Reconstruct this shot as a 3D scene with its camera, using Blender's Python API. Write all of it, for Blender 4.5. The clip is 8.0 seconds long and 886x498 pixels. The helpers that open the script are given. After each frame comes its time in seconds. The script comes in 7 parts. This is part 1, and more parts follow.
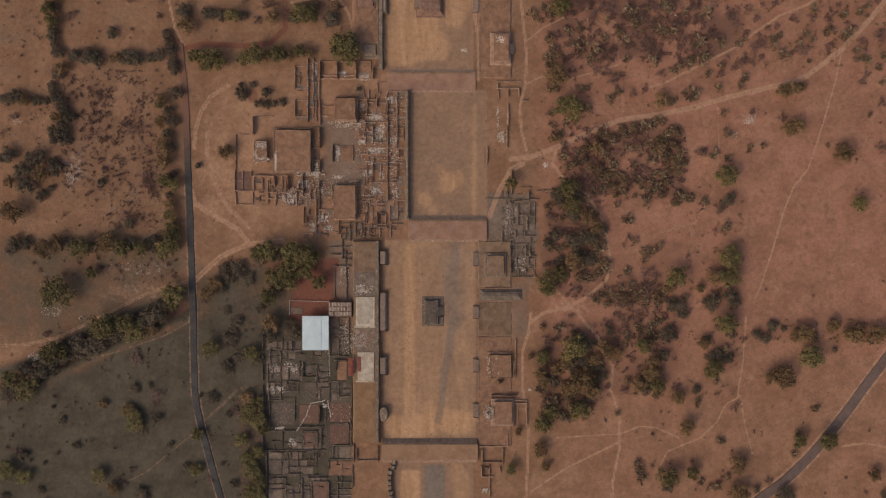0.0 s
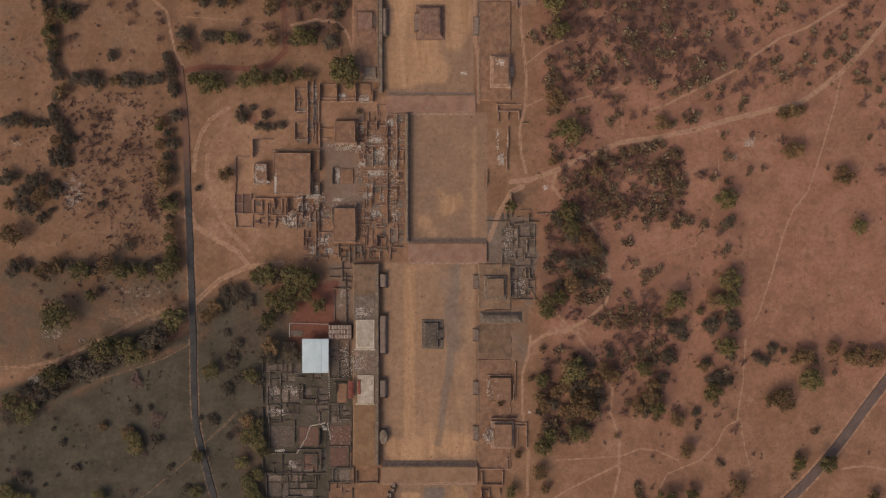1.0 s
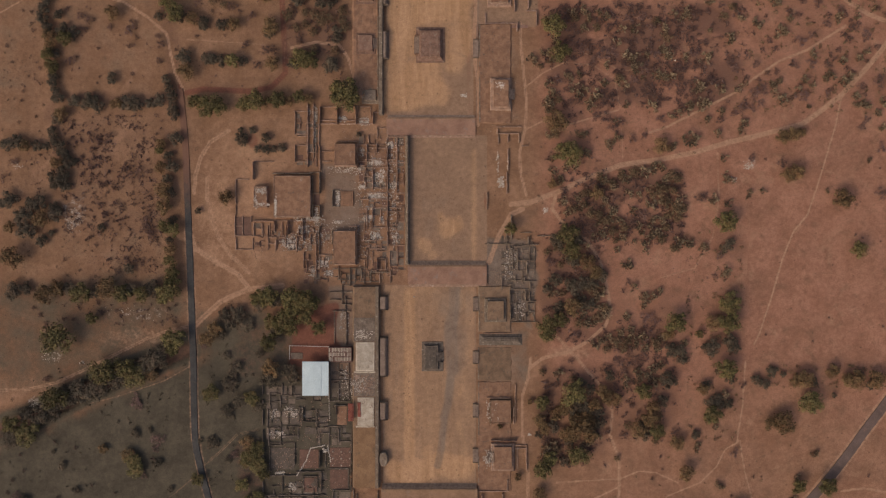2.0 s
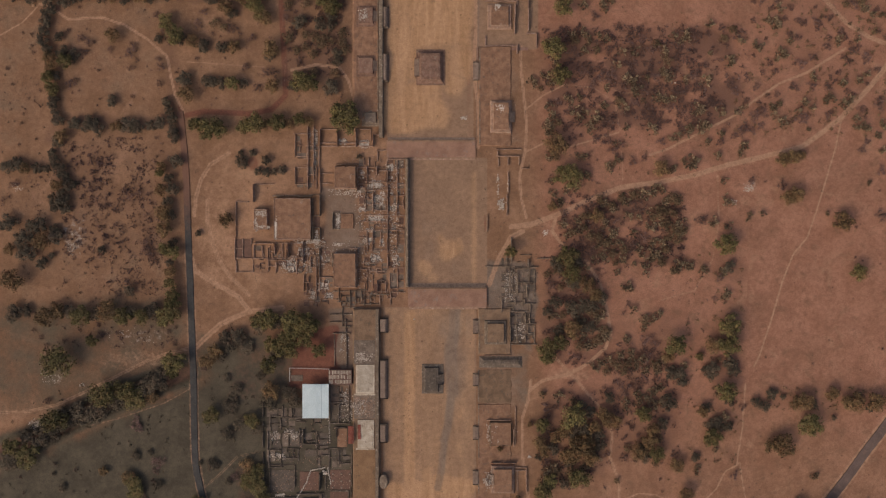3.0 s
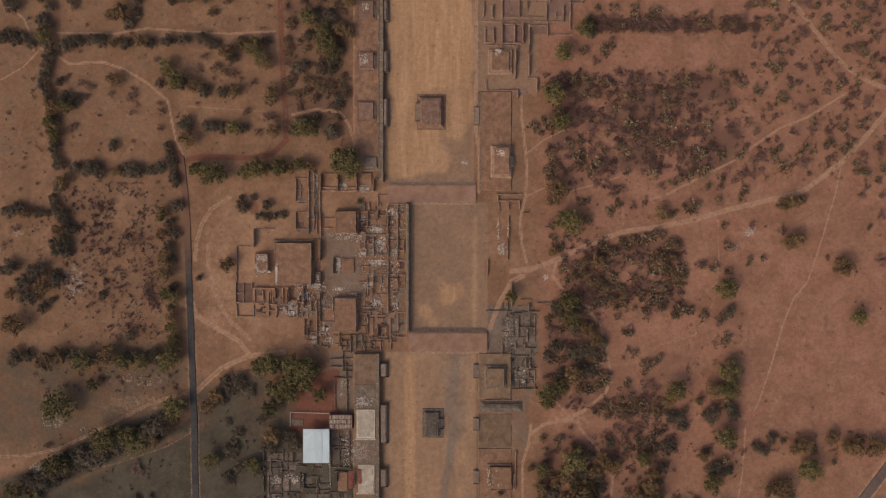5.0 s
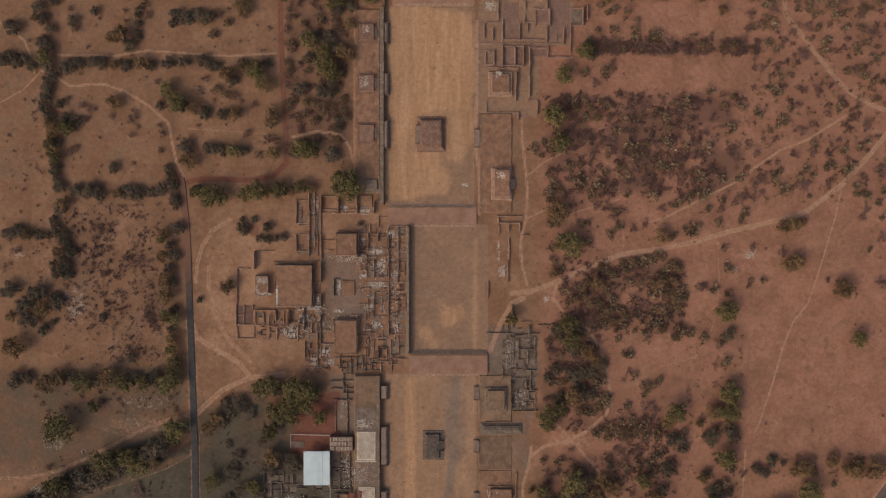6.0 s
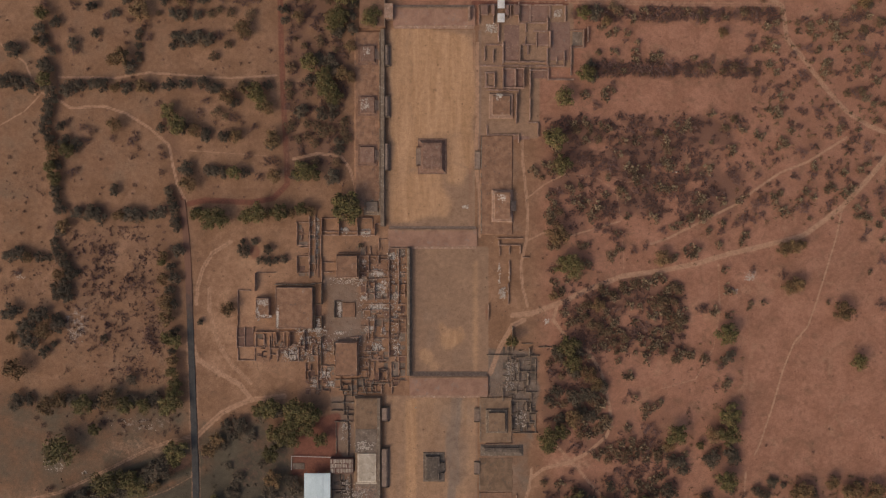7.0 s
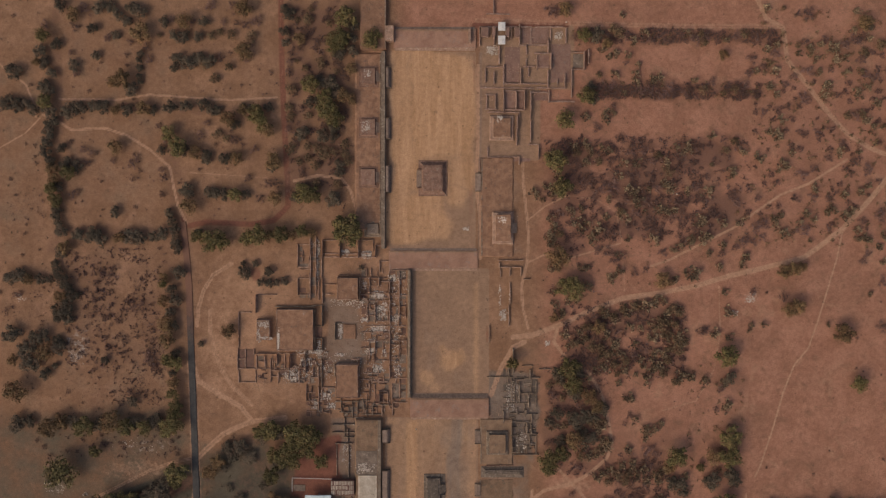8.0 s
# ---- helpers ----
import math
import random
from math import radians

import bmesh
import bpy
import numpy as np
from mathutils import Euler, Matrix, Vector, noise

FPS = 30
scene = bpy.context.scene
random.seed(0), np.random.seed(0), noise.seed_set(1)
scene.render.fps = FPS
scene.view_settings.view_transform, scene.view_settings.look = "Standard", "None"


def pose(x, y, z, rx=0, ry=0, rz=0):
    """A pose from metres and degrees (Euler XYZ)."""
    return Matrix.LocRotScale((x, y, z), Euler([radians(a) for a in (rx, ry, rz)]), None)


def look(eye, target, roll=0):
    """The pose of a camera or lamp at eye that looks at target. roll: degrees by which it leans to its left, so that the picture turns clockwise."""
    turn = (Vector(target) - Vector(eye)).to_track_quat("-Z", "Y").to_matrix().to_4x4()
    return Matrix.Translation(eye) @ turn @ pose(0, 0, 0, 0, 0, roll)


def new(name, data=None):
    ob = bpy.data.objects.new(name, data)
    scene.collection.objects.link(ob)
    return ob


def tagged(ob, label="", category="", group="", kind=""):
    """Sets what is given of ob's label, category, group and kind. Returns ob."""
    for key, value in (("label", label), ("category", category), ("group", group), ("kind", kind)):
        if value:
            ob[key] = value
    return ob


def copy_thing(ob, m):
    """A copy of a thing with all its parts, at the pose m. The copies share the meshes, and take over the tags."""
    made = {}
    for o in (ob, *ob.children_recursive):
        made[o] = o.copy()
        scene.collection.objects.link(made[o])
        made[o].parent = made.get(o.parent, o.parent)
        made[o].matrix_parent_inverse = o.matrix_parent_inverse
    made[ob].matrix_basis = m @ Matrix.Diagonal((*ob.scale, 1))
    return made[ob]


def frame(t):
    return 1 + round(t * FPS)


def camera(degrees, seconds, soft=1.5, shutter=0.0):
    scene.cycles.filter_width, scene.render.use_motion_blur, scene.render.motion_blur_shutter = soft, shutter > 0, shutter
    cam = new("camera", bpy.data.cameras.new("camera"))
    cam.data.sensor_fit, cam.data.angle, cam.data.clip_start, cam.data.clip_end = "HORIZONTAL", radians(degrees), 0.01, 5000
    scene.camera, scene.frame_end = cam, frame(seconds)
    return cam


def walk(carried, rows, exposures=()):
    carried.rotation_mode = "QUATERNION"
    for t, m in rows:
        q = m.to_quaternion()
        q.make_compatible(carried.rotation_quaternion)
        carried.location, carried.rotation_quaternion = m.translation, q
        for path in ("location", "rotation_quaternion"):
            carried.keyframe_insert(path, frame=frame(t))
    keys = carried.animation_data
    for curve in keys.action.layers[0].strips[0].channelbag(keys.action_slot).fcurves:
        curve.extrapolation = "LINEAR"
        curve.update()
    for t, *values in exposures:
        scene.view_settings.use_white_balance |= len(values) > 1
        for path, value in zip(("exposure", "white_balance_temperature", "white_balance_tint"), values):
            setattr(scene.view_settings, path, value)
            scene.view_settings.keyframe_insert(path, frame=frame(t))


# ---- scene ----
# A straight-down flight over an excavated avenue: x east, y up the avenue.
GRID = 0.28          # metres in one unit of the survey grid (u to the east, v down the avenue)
HIGH = 338.0         # flying height


def at(u, v, z=0.0):
    return Vector(((u - 784) * GRID, (441 - v) * GRID, z))


# ---- camera ----
cam = camera(66.0, 8.0, soft=1.25)
ROWS = []
for k in range(17):
    t = k / 2
    s = t / 8
    ROWS.append((t, pose(0.79 * s - 1.81 * s * s, 91.57 * s - 1.34 * s * s, HIGH + 1.13 * s, -0.312 * s, 0.01 * s, 0.088 * s)))
walk(cam, ROWS, exposures=[(0.0, -0.11), (8.0, -0.13)])

# ---- light: a low hazy sun from the south-west ----
SUN_FROM = Vector((-0.76, -0.65, 0.80)).normalized()
world = bpy.data.worlds.new("sky")
scene.world = world
world.use_nodes = True
wn = world.node_tree
wn.nodes.clear()
sky = wn.nodes.new("ShaderNodeTexSky")
sky.sky_type = "NISHITA"
sky.sun_disc = False
sky.sun_elevation = math.asin(SUN_FROM.z)
sky.sun_rotation = math.atan2(SUN_FROM.x, SUN_FROM.y)
sky.air_density, sky.dust_density, sky.ozone_density = 1.0, 6.0, 1.0
back = wn.nodes.new("ShaderNodeBackground")
back.inputs["Strength"].default_value = 0.15
wout = wn.nodes.new("ShaderNodeOutputWorld")
wn.links.new(sky.outputs[0], back.inputs[0])
wn.links.new(back.outputs[0], wout.inputs[0])
sun_data = bpy.data.lights.new("sun", "SUN")
sun_data.energy, sun_data.angle, sun_data.color = 0.62, radians(5.0), (1.0, 0.88, 0.70)
sun = new("sun", sun_data)
sun.matrix_world = look(SUN_FROM * 500, (0, 0, 0))


# ---- materials ----
class Nodes:
    """Short ways to wire a material."""

    def __init__(self, name):
        self.mat = bpy.data.materials.new(name)
        self.mat.use_nodes = True
        self.t = self.mat.node_tree
        self.t.nodes.clear()
        self.out = self.t.nodes.new("ShaderNodeOutputMaterial")
        self.bsdf = self.t.nodes.new("ShaderNodeBsdfPrincipled")
        self.t.links.new(self.bsdf.outputs[0], self.out.inputs[0])
        self.pos = self.t.nodes.new("ShaderNodeNewGeometry").outputs["Position"]

    def put(self, socket, value):
        if isinstance(value, bpy.types.NodeSocket):
            self.t.links.new(value, socket)
        elif isinstance(value, (tuple, list)) and len(value) == 3 and socket.type == "RGBA":
            socket.default_value = (*value, 1)
        else:
            socket.default_value = value

    def noise(self, scale, detail=5.0, rough=0.6, where=None, warp=0.0):
        n = self.t.nodes.new("ShaderNodeTexNoise")
        self.put(n.inputs["Vector"], self.pos if where is None else where)
        n.inputs["Scale"].default_value, n.inputs["Detail"].default_value = scale, detail
        n.inputs["Roughness"].default_value, n.inputs["Distortion"].default_value = rough, warp
        return n.outputs[0]

    def cells(self, scale, feature="F1"):
        n = self.t.nodes.new("ShaderNodeTexVoronoi")
        n.feature = feature
        self.put(n.inputs["Vector"], self.pos)
        n.inputs["Scale"].default_value = scale
        return n

    def math(self, op, a, b=0.0):
        n = self.t.nodes.new("ShaderNodeMath")
        n.operation = op
        self.put(n.inputs[0], a)
        self.put(n.inputs[1], b)
        return n.outputs[0]

    def span(self, value, lo, hi, to0=0.0, to1=1.0):
        n = self.t.nodes.new("ShaderNodeMapRange")
        n.interpolation_type = "SMOOTHSTEP"
        for i, x in enumerate((value, lo, hi, to0, to1)):
            self.put(n.inputs[i], x)
        return n.outputs[0]

    def mix(self, f, a, b, how="MIX"):
        n = self.t.nodes.new("ShaderNodeMix")
        n.data_type, n.blend_type, n.clamp_factor = "RGBA", how, False
        self.put(n.inputs[0], f)
        self.put(n.inputs[6], a)
        self.put(n.inputs[7], b)
        return n.outputs[2]

    def attribute(self, name):
        n = self.t.nodes.new("ShaderNodeAttribute")
        n.attribute_name = name
        s = self.t.nodes.new("ShaderNodeSeparateColor")
        self.t.links.new(n.outputs["Color"], s.inputs[0])
        return s.outputs[0], s.outputs[1], s.outputs[2]

    def random(self):
        return self.t.nodes.new("ShaderNodeObjectInfo").outputs["Random"]

    def island(self):
        return self.t.nodes.new("ShaderNodeNewGeometry").outputs["Random Per Island"]

    def done(self, color, rough=0.9, height=None, depth=0.05, spec=0.15):
        self.put(self.bsdf.inputs["Base Color"], color)
        self.put(self.bsdf.inputs["Roughness"], rough)
        self.bsdf.inputs["Specular IOR Level"].default_value = spec
        if height is not None:
            b = self.t.nodes.new("ShaderNodeBump")
            b.inputs["Strength"].default_value, b.inputs["Distance"].default_value = 0.7, depth
            self.put(b.inputs["Height"], height)
            self.t.links.new(b.outputs[0], self.bsdf.inputs["Normal"])
        return self.mat


def ground_material():
    n = Nodes("dry_earth")
    track, red, sand = n.attribute("soil_a")
    olive, litter, stone = n.attribute("soil_b")
    streak = n.noise(0.13, 5, 0.7, warp=1.5)
    east, pale, rough_grass = n.attribute("soil_c")
    plaza, gold, bare = n.attribute("soil_d")
    along = n.t.nodes.new("ShaderNodeVectorMath")
    along.operation = "MULTIPLY"
    n.put(along.inputs[0], n.pos)
    along.inputs[1].default_value = (1.0, 0.12, 1.0)
    swept = n.noise(0.22, 6, 0.65, along.outputs[0], 0.5)
    big, mid, fine, grain = n.noise(0.012, 4), n.noise(0.09, 6), n.noise(0.45, 6, 0.7), n.noise(2.2, 4, 0.7)
    blotch = n.noise(0.035, 7, 0.62, warp=0.6)
    west_c = n.mix(n.span(mid, 0.3, 0.7), (0.190, 0.1015, 0.058), (0.260, 0.143, 0.085))
    east_c = n.mix(n.span(mid, 0.3, 0.7), (0.244, 0.115, 0.072), (0.316, 0.153, 0.099))
    c = n.mix(n.span(n.math("ADD", east, n.math("MULTIPLY", n.math("SUBTRACT", big, 0.5), 0.6)), 0.2, 0.8), west_c, east_c)
    c = n.mix(n.math("MULTIPLY", n.span(blotch, 0.48, 0.70), 0.36), c, (0.185, 0.096, 0.060))
    c = n.mix(n.math("MULTIPLY", n.span(n.noise(0.16, 7, 0.7, warp=0.8), 0.50, 0.68), 0.5), c, (0.155, 0.090, 0.056))
    c = n.mix(n.math("MULTIPLY", n.span(n.noise(0.055, 6, 0.65, warp=1.0), 0.56, 0.70), 0.4), c, (0.33, 0.185, 0.115))

    def layer(c, a, color, amount=1.0, ragged=0.7, lo=0.3, hi=0.75, tex=None):
        wob = n.math("MULTIPLY", n.math("SUBTRACT", fine if tex is None else tex, 0.5), ragged)
        f = n.math("MULTIPLY", n.span(n.math("ADD", a, wob), lo, hi), amount)
        return n.mix(f, c, color)

    # dry grass, darkened with the haze over the south-west
    olive_c = n.mix(n.span(mid, 0.3, 0.7), (0.057, 0.048, 0.0345), (0.091, 0.0755, 0.053))
    c = layer(c, olive, olive_c, 0.95, 0.9, 0.25, 0.8, mid)
    c = layer(c, stone, n.mix(n.span(mid, 0.25, 0.75), (0.148, 0.108, 0.082), (0.205, 0.150, 0.114)), 0.85, 0.8, 0.2, 0.95, mid)
    sand_c = n.mix(n.span(mid, 0.3, 0.7), (0.350, 0.190, 0.113), (0.450, 0.258, 0.156))
    sand_c = n.mix(n.math("MULTIPLY", n.span(blotch, 0.46, 0.74), 0.28), sand_c, (0.225, 0.135, 0.080))
    sand_c = n.mix(n.math("MULTIPLY", n.span(streak, 0.50, 0.72), 0.18), sand_c, (0.24, 0.140, 0.078))
    c = layer(c, sand, sand_c, 1.0, 0.32, 0.2, 1.0, mid)
    plaza_c = n.mix(n.span(mid, 0.25, 0.75), (0.226, 0.136, 0.086), (0.264, 0.159, 0.101))
    plaza_c = n.mix(n.math("MULTIPLY", n.span(blotch, 0.50, 0.72), 0.35), plaza_c, (0.190, 0.122, 0.092))
    c = layer(c, plaza, n.mix(n.math("MULTIPLY", n.span(swept, 0.52, 0.72), 0.3), plaza_c, (0.285, 0.166, 0.108)), 1.0, 0.35, 0.25, 0.6, mid)
    gold_c = n.mix(n.span(swept, 0.35, 0.65), (0.342, 0.190, 0.100), (0.440, 0.254, 0.142))
    gold_c = n.mix(n.math("MULTIPLY", n.span(blotch, 0.52, 0.72), 0.4), gold_c, (0.240, 0.142, 0.086))
    scar = n.math("MULTIPLY", n.span(n.noise(0.5, 6, 0.72, warp=1.2), 0.58, 0.70), n.span(n.noise(0.06, 3), 0.42, 0.60))
    gold_c = n.mix(n.math("MULTIPLY", scar, 0.7), gold_c, (0.185, 0.112, 0.072))
    c = layer(c, gold, gold_c, 0.95, 0.55, 0.2, 0.9, mid)
    slate = n.mix(n.span(mid, 0.3, 0.7), (0.146, 0.114, 0.093), (0.186, 0.146, 0.118))
    c = layer(c, bare, slate, 0.85, 0.6, 0.2, 0.95, swept)
    c = layer(c, red, n.mix(fine, (0.13, 0.052, 0.036), (0.20, 0.078, 0.052)), 0.9)
    # darker ragged ground along hedges, thickets and the gully
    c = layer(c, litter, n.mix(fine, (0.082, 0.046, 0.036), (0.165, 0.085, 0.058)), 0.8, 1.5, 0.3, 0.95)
    tuft = n.math("MULTIPLY", n.span(n.noise(0.8, 4, 0.7), 0.55, 0.68), rough_grass)
    c = n.mix(n.math("MULTIPLY", tuft, 0.75), c, (0.075, 0.052, 0.038))
    c = layer(c, track, n.mix(fine, (0.31, 0.172, 0.106), (0.40, 0.238, 0.152)), 0.85, 0.7)
    c = layer(c, pale, n.mix(fine, (0.30, 0.24, 0.19), (0.50, 0.44, 0.37)), 0.85, 1.2, 0.35, 0.7)
    speck = n.span(n.cells(0.35).outputs["Distance"], 0.10, 0.22)
    gate = n.span(n.noise(0.25, 3), 0.52, 0.62)
    c = n.mix(n.math("MULTIPLY", n.math("MULTIPLY", n.math("SUBTRACT", 1.0, speck), gate), 0.55), c, (0.07, 0.045, 0.032))
    tone = n.math("MULTIPLY", n.span(grain, 0.2, 0.8, 0.72, 1.27), n.span(fine, 0.25, 0.75, 0.83, 1.15))
    c = n.mix(1.0, c, n.mix(tone, (0, 0, 0), (1, 1, 1)), "MULTIPLY")
    return n.done(c, 0.95, n.math("ADD", fine, n.math("MULTIPLY", grain, 0.4)), 0.15, 0.08)


def surface(name, a, b, scale=0.6, third=None, rough=0.92, depth=0.05, vary=0.25, fine_scale=3.0):
    """Two tones in broad stains, a fine grain, a third colour in worn spots, a shift of tone from piece to piece."""
    n = Nodes(name)
    broad, fine = n.noise(scale, 5, 0.65, warp=0.4), n.noise(fine_scale, 5, 0.7)
    c = n.mix(n.span(broad, 0.3, 0.7), a, b)
    if third:
        c = n.mix(n.math("MULTIPLY", n.span(n.noise(scale * 1.7, 6, 0.7), 0.55, 0.66), 0.85), c, third)
    lift = n.math("ADD", n.span(fine, 0.25, 0.75, 0.78, 1.18), n.math("MULTIPLY", n.math("SUBTRACT", n.random(), 0.5), vary))
    c = n.mix(1.0, c, n.mix(lift, (0, 0, 0), (1, 1, 1)), "MULTIPLY")
    return n.done(c, rough, fine, depth, 0.06)


def leafage(name, a, b, dry, vary=0.5):
    n = Nodes(name)
    c = n.mix(n.island(), a, b)
    c = n.mix(n.span(n.noise(0.35, 4), 0.45, 0.75), c, dry)
    lift = n.math("ADD", 1.0 - vary / 2, n.math("MULTIPLY", n.random(), vary))
    c = n.mix(1.0, c, n.mix(lift, (0, 0, 0), (1, 1, 1)), "MULTIPLY")
    return n.done(c, 0.75, spec=0.2)


M_GROUND = ground_material()
M_WALL = surface("ruin_masonry", (0.222, 0.135, 0.093), (0.340, 0.212, 0.150), 0.5, (0.40, 0.31, 0.24), depth=0.12)
M_WALL_GREY = surface("grey_masonry", (0.138, 0.098, 0.071), (0.220, 0.159, 0.115), 0.5, (0.38, 0.31, 0.24), depth=0.12)
# grey stone darkened with the shade over the south-west; also for naturally dark stone
M_DARK_SHADED_STONE = surface("dark_shaded_masonry", (0.104, 0.078, 0.060), (0.168, 0.125, 0.096), 0.5, (0.29, 0.235, 0.19), depth=0.12)
M_DARK_SHADED_FLOOR = surface("dark_shaded_floor", (0.086, 0.066, 0.052), (0.136, 0.103, 0.080), 0.35, (0.19, 0.15, 0.12))
M_FLOOR = surface("earth_floor", (0.178, 0.096, 0.060), (0.270, 0.149, 0.092), 0.35, (0.13, 0.088, 0.066))
M_FLOOR_GREY = surface("worn_plaster_floor", (0.118, 0.086, 0.066), (0.200, 0.146, 0.110), 0.35, (0.30, 0.235, 0.18))
M_PLATFORM = surface("platform_fill", (0.150, 0.094, 0.060), (0.235, 0.146, 0.092), 0.25, (0.125, 0.092, 0.068), depth=0.08)
M_STEP = surface("step_stone", (0.160, 0.110, 0.083), (0.240, 0.166, 0.126), 0.7, (0.28, 0.21, 0.165), depth=0.1)
M_FLOOR_RED = surface("red_earth_floor", (0.112, 0.064, 0.048), (0.168, 0.094, 0.068), 0.35, (0.12, 0.082, 0.064))
M_EARTH = surface("orange_earth", (0.198, 0.112, 0.062), (0.268, 0.155, 0.086), 0.2, (0.16, 0.104, 0.066))
M_TERRACE = surface("terrace_top", (0.215, 0.124, 0.075), (0.298, 0.174, 0.106), 0.18, (0.245, 0.158, 0.110))
M_MOUND = surface("temple_masonry", (0.155, 0.088, 0.063), (0.235, 0.138, 0.098), 0.5, (0.25, 0.18, 0.135), depth=0.1)
M_WALL_ROSE = surface("rosy_masonry", (0.205, 0.126, 0.094), (0.310, 0.194, 0.145), 0.5, (0.37, 0.28, 0.22), depth=0.12)
M_FLOOR_NE = surface("rosy_plaster_floor", (0.172, 0.100, 0.075), (0.238, 0.138, 0.103), 0.3, (0.20, 0.145, 0.118))
M_TERRACE_ROSE = surface("rosy_terrace_top", (0.222, 0.122, 0.084), (0.300, 0.170, 0.116), 0.18, (0.235, 0.162, 0.130))
M_SLAT = surface("old_roof_frame", (0.105, 0.058, 0.046), (0.165, 0.092, 0.072), 0.6)
M_LIME_GREY = surface("grey_lime_plaster", (0.27, 0.215, 0.16), (0.40, 0.33, 0.26), 0.3, (0.20, 0.15, 0.11))
M_LIME = surface("lime_plaster", (0.36, 0.28, 0.205), (0.52, 0.425, 0.33), 0.3, (0.24, 0.17, 0.12))
M_RUBBLE = surface("white_rubble", (0.38, 0.305, 0.24), (0.61, 0.51, 0.425), 2.0, (0.25, 0.19, 0.15))
M_ROOF = surface("white_sheet_roof", (0.44, 0.50, 0.505), (0.53, 0.585, 0.585), 0.15, rough=0.5, depth=0.01, vary=0.05)
M_ROOF_SEAM = surface("roof_seam_metal", (0.40, 0.46, 0.48), (0.48, 0.53, 0.55), 0.5, rough=0.5, depth=0.01)
M_RED_ROOF = surface("red_sheet_roof", (0.16, 0.050, 0.036), (0.25, 0.085, 0.060), 0.6, (0.30, 0.20, 0.16))


def asphalt_material(name, dark, light, dust):
    """Worn asphalt, dusted with red earth where the dirt lane joins it."""
    n = Nodes(name)
    broad, fine = n.noise(0.15, 5, 0.65, warp=0.4), n.noise(2.5, 5, 0.7)
    c = n.mix(n.span(broad, 0.3, 0.7), dark, light)
    c = n.mix(n.math("MULTIPLY", n.span(n.noise(0.5, 6, 0.7), 0.54, 0.68), 0.6), c, dust)
    sep = n.t.nodes.new("ShaderNodeSeparateXYZ")
    n.t.links.new(n.pos, sep.inputs[0])
    north = n.math("ADD", sep.outputs[1], n.math("MULTIPLY", n.math("SUBTRACT", n.noise(0.4, 4), 0.5), 22.0))
    c = n.mix(n.math("MULTIPLY", n.span(north, 36.0, 68.0), 0.92), c, (0.190, 0.098, 0.066))
    c = n.mix(1.0, c, n.mix(n.span(fine, 0.25, 0.75, 0.8, 1.15), (0, 0, 0), (1, 1, 1)), "MULTIPLY")
    return n.done(c, 0.95, fine, 0.02, 0.05)


M_ASPHALT = asphalt_material("worn_asphalt", (0.048, 0.045, 0.043), (0.076, 0.069, 0.064), (0.105, 0.082, 0.067))
M_ASPHALT_DUSTY = asphalt_material("dusty_asphalt", (0.104, 0.071, 0.060), (0.152, 0.105, 0.088), (0.20, 0.122, 0.088))
M_TRUNK = surface("bark", (0.07, 0.048, 0.034), (0.13, 0.09, 0.065), 2.0, depth=0.05)
M_LEAF = leafage("green_leaves", (0.066, 0.056, 0.024), (0.170, 0.134, 0.049), (0.178, 0.112, 0.048))
M_LEAF_DULL = leafage("olive_leaves", (0.088, 0.057, 0.029), (0.200, 0.122, 0.055), (0.215, 0.108, 0.052))
M_LEAF_DARK = leafage("dark_leaves", (0.050, 0.040, 0.029), (0.116, 0.086, 0.054), (0.130, 0.084, 0.054))
M_TWIG = leafage("bare_twigs", (0.092, 0.055, 0.048), (0.172, 0.100, 0.083), (0.148, 0.080, 0.059))
M_PAD = leafage("cactus_pads", (0.078, 0.055, 0.036), (0.275, 0.188, 0.112), (0.145, 0.090, 0.053))
M_SHRUB = leafage("thorn_leaves", (0.068, 0.046, 0.028), (0.178, 0.115, 0.060), (0.170, 0.090, 0.052))
M_STEEL = surface("grey_steel", (0.16, 0.16, 0.16), (0.24, 0.23, 0.22), 1.0, rough=0.5, depth=0.01)
M_CLOTH = surface("pale_canvas", (0.50, 0.46, 0.42), (0.62, 0.58, 0.54), 0.5, vary=0.1)


# ---- mesh helpers ----
def mesh_of(name, verts, faces, material, smooth=False):
    me = bpy.data.meshes.new(name)
    me.from_pydata([tuple(v) for v in verts], [], faces)
    me.materials.append(material)
    if smooth:
        me.polygons.foreach_set("use_smooth", [True] * len(me.polygons))
    me.update()
    return me


def part(name, bm, material, parent=None, label=""):
    """Links a bmesh (or a mesh) as one object under its thing."""
    if isinstance(bm, bpy.types.Mesh):
        me = bm
    else:
        me = bpy.data.meshes.new(name)
        bm.to_mesh(me)
        bm.free()
        me.materials.append(material)
    ob = new(name, me)
    ob.parent = parent
    return tagged(ob, label)


def thing(name, label, category, group="", kind="", where=(0, 0, 0)):
    ob = new(name)
    ob.location = where
    ob.empty_display_size = 0.5
    return tagged(ob, label, category, group, kind)


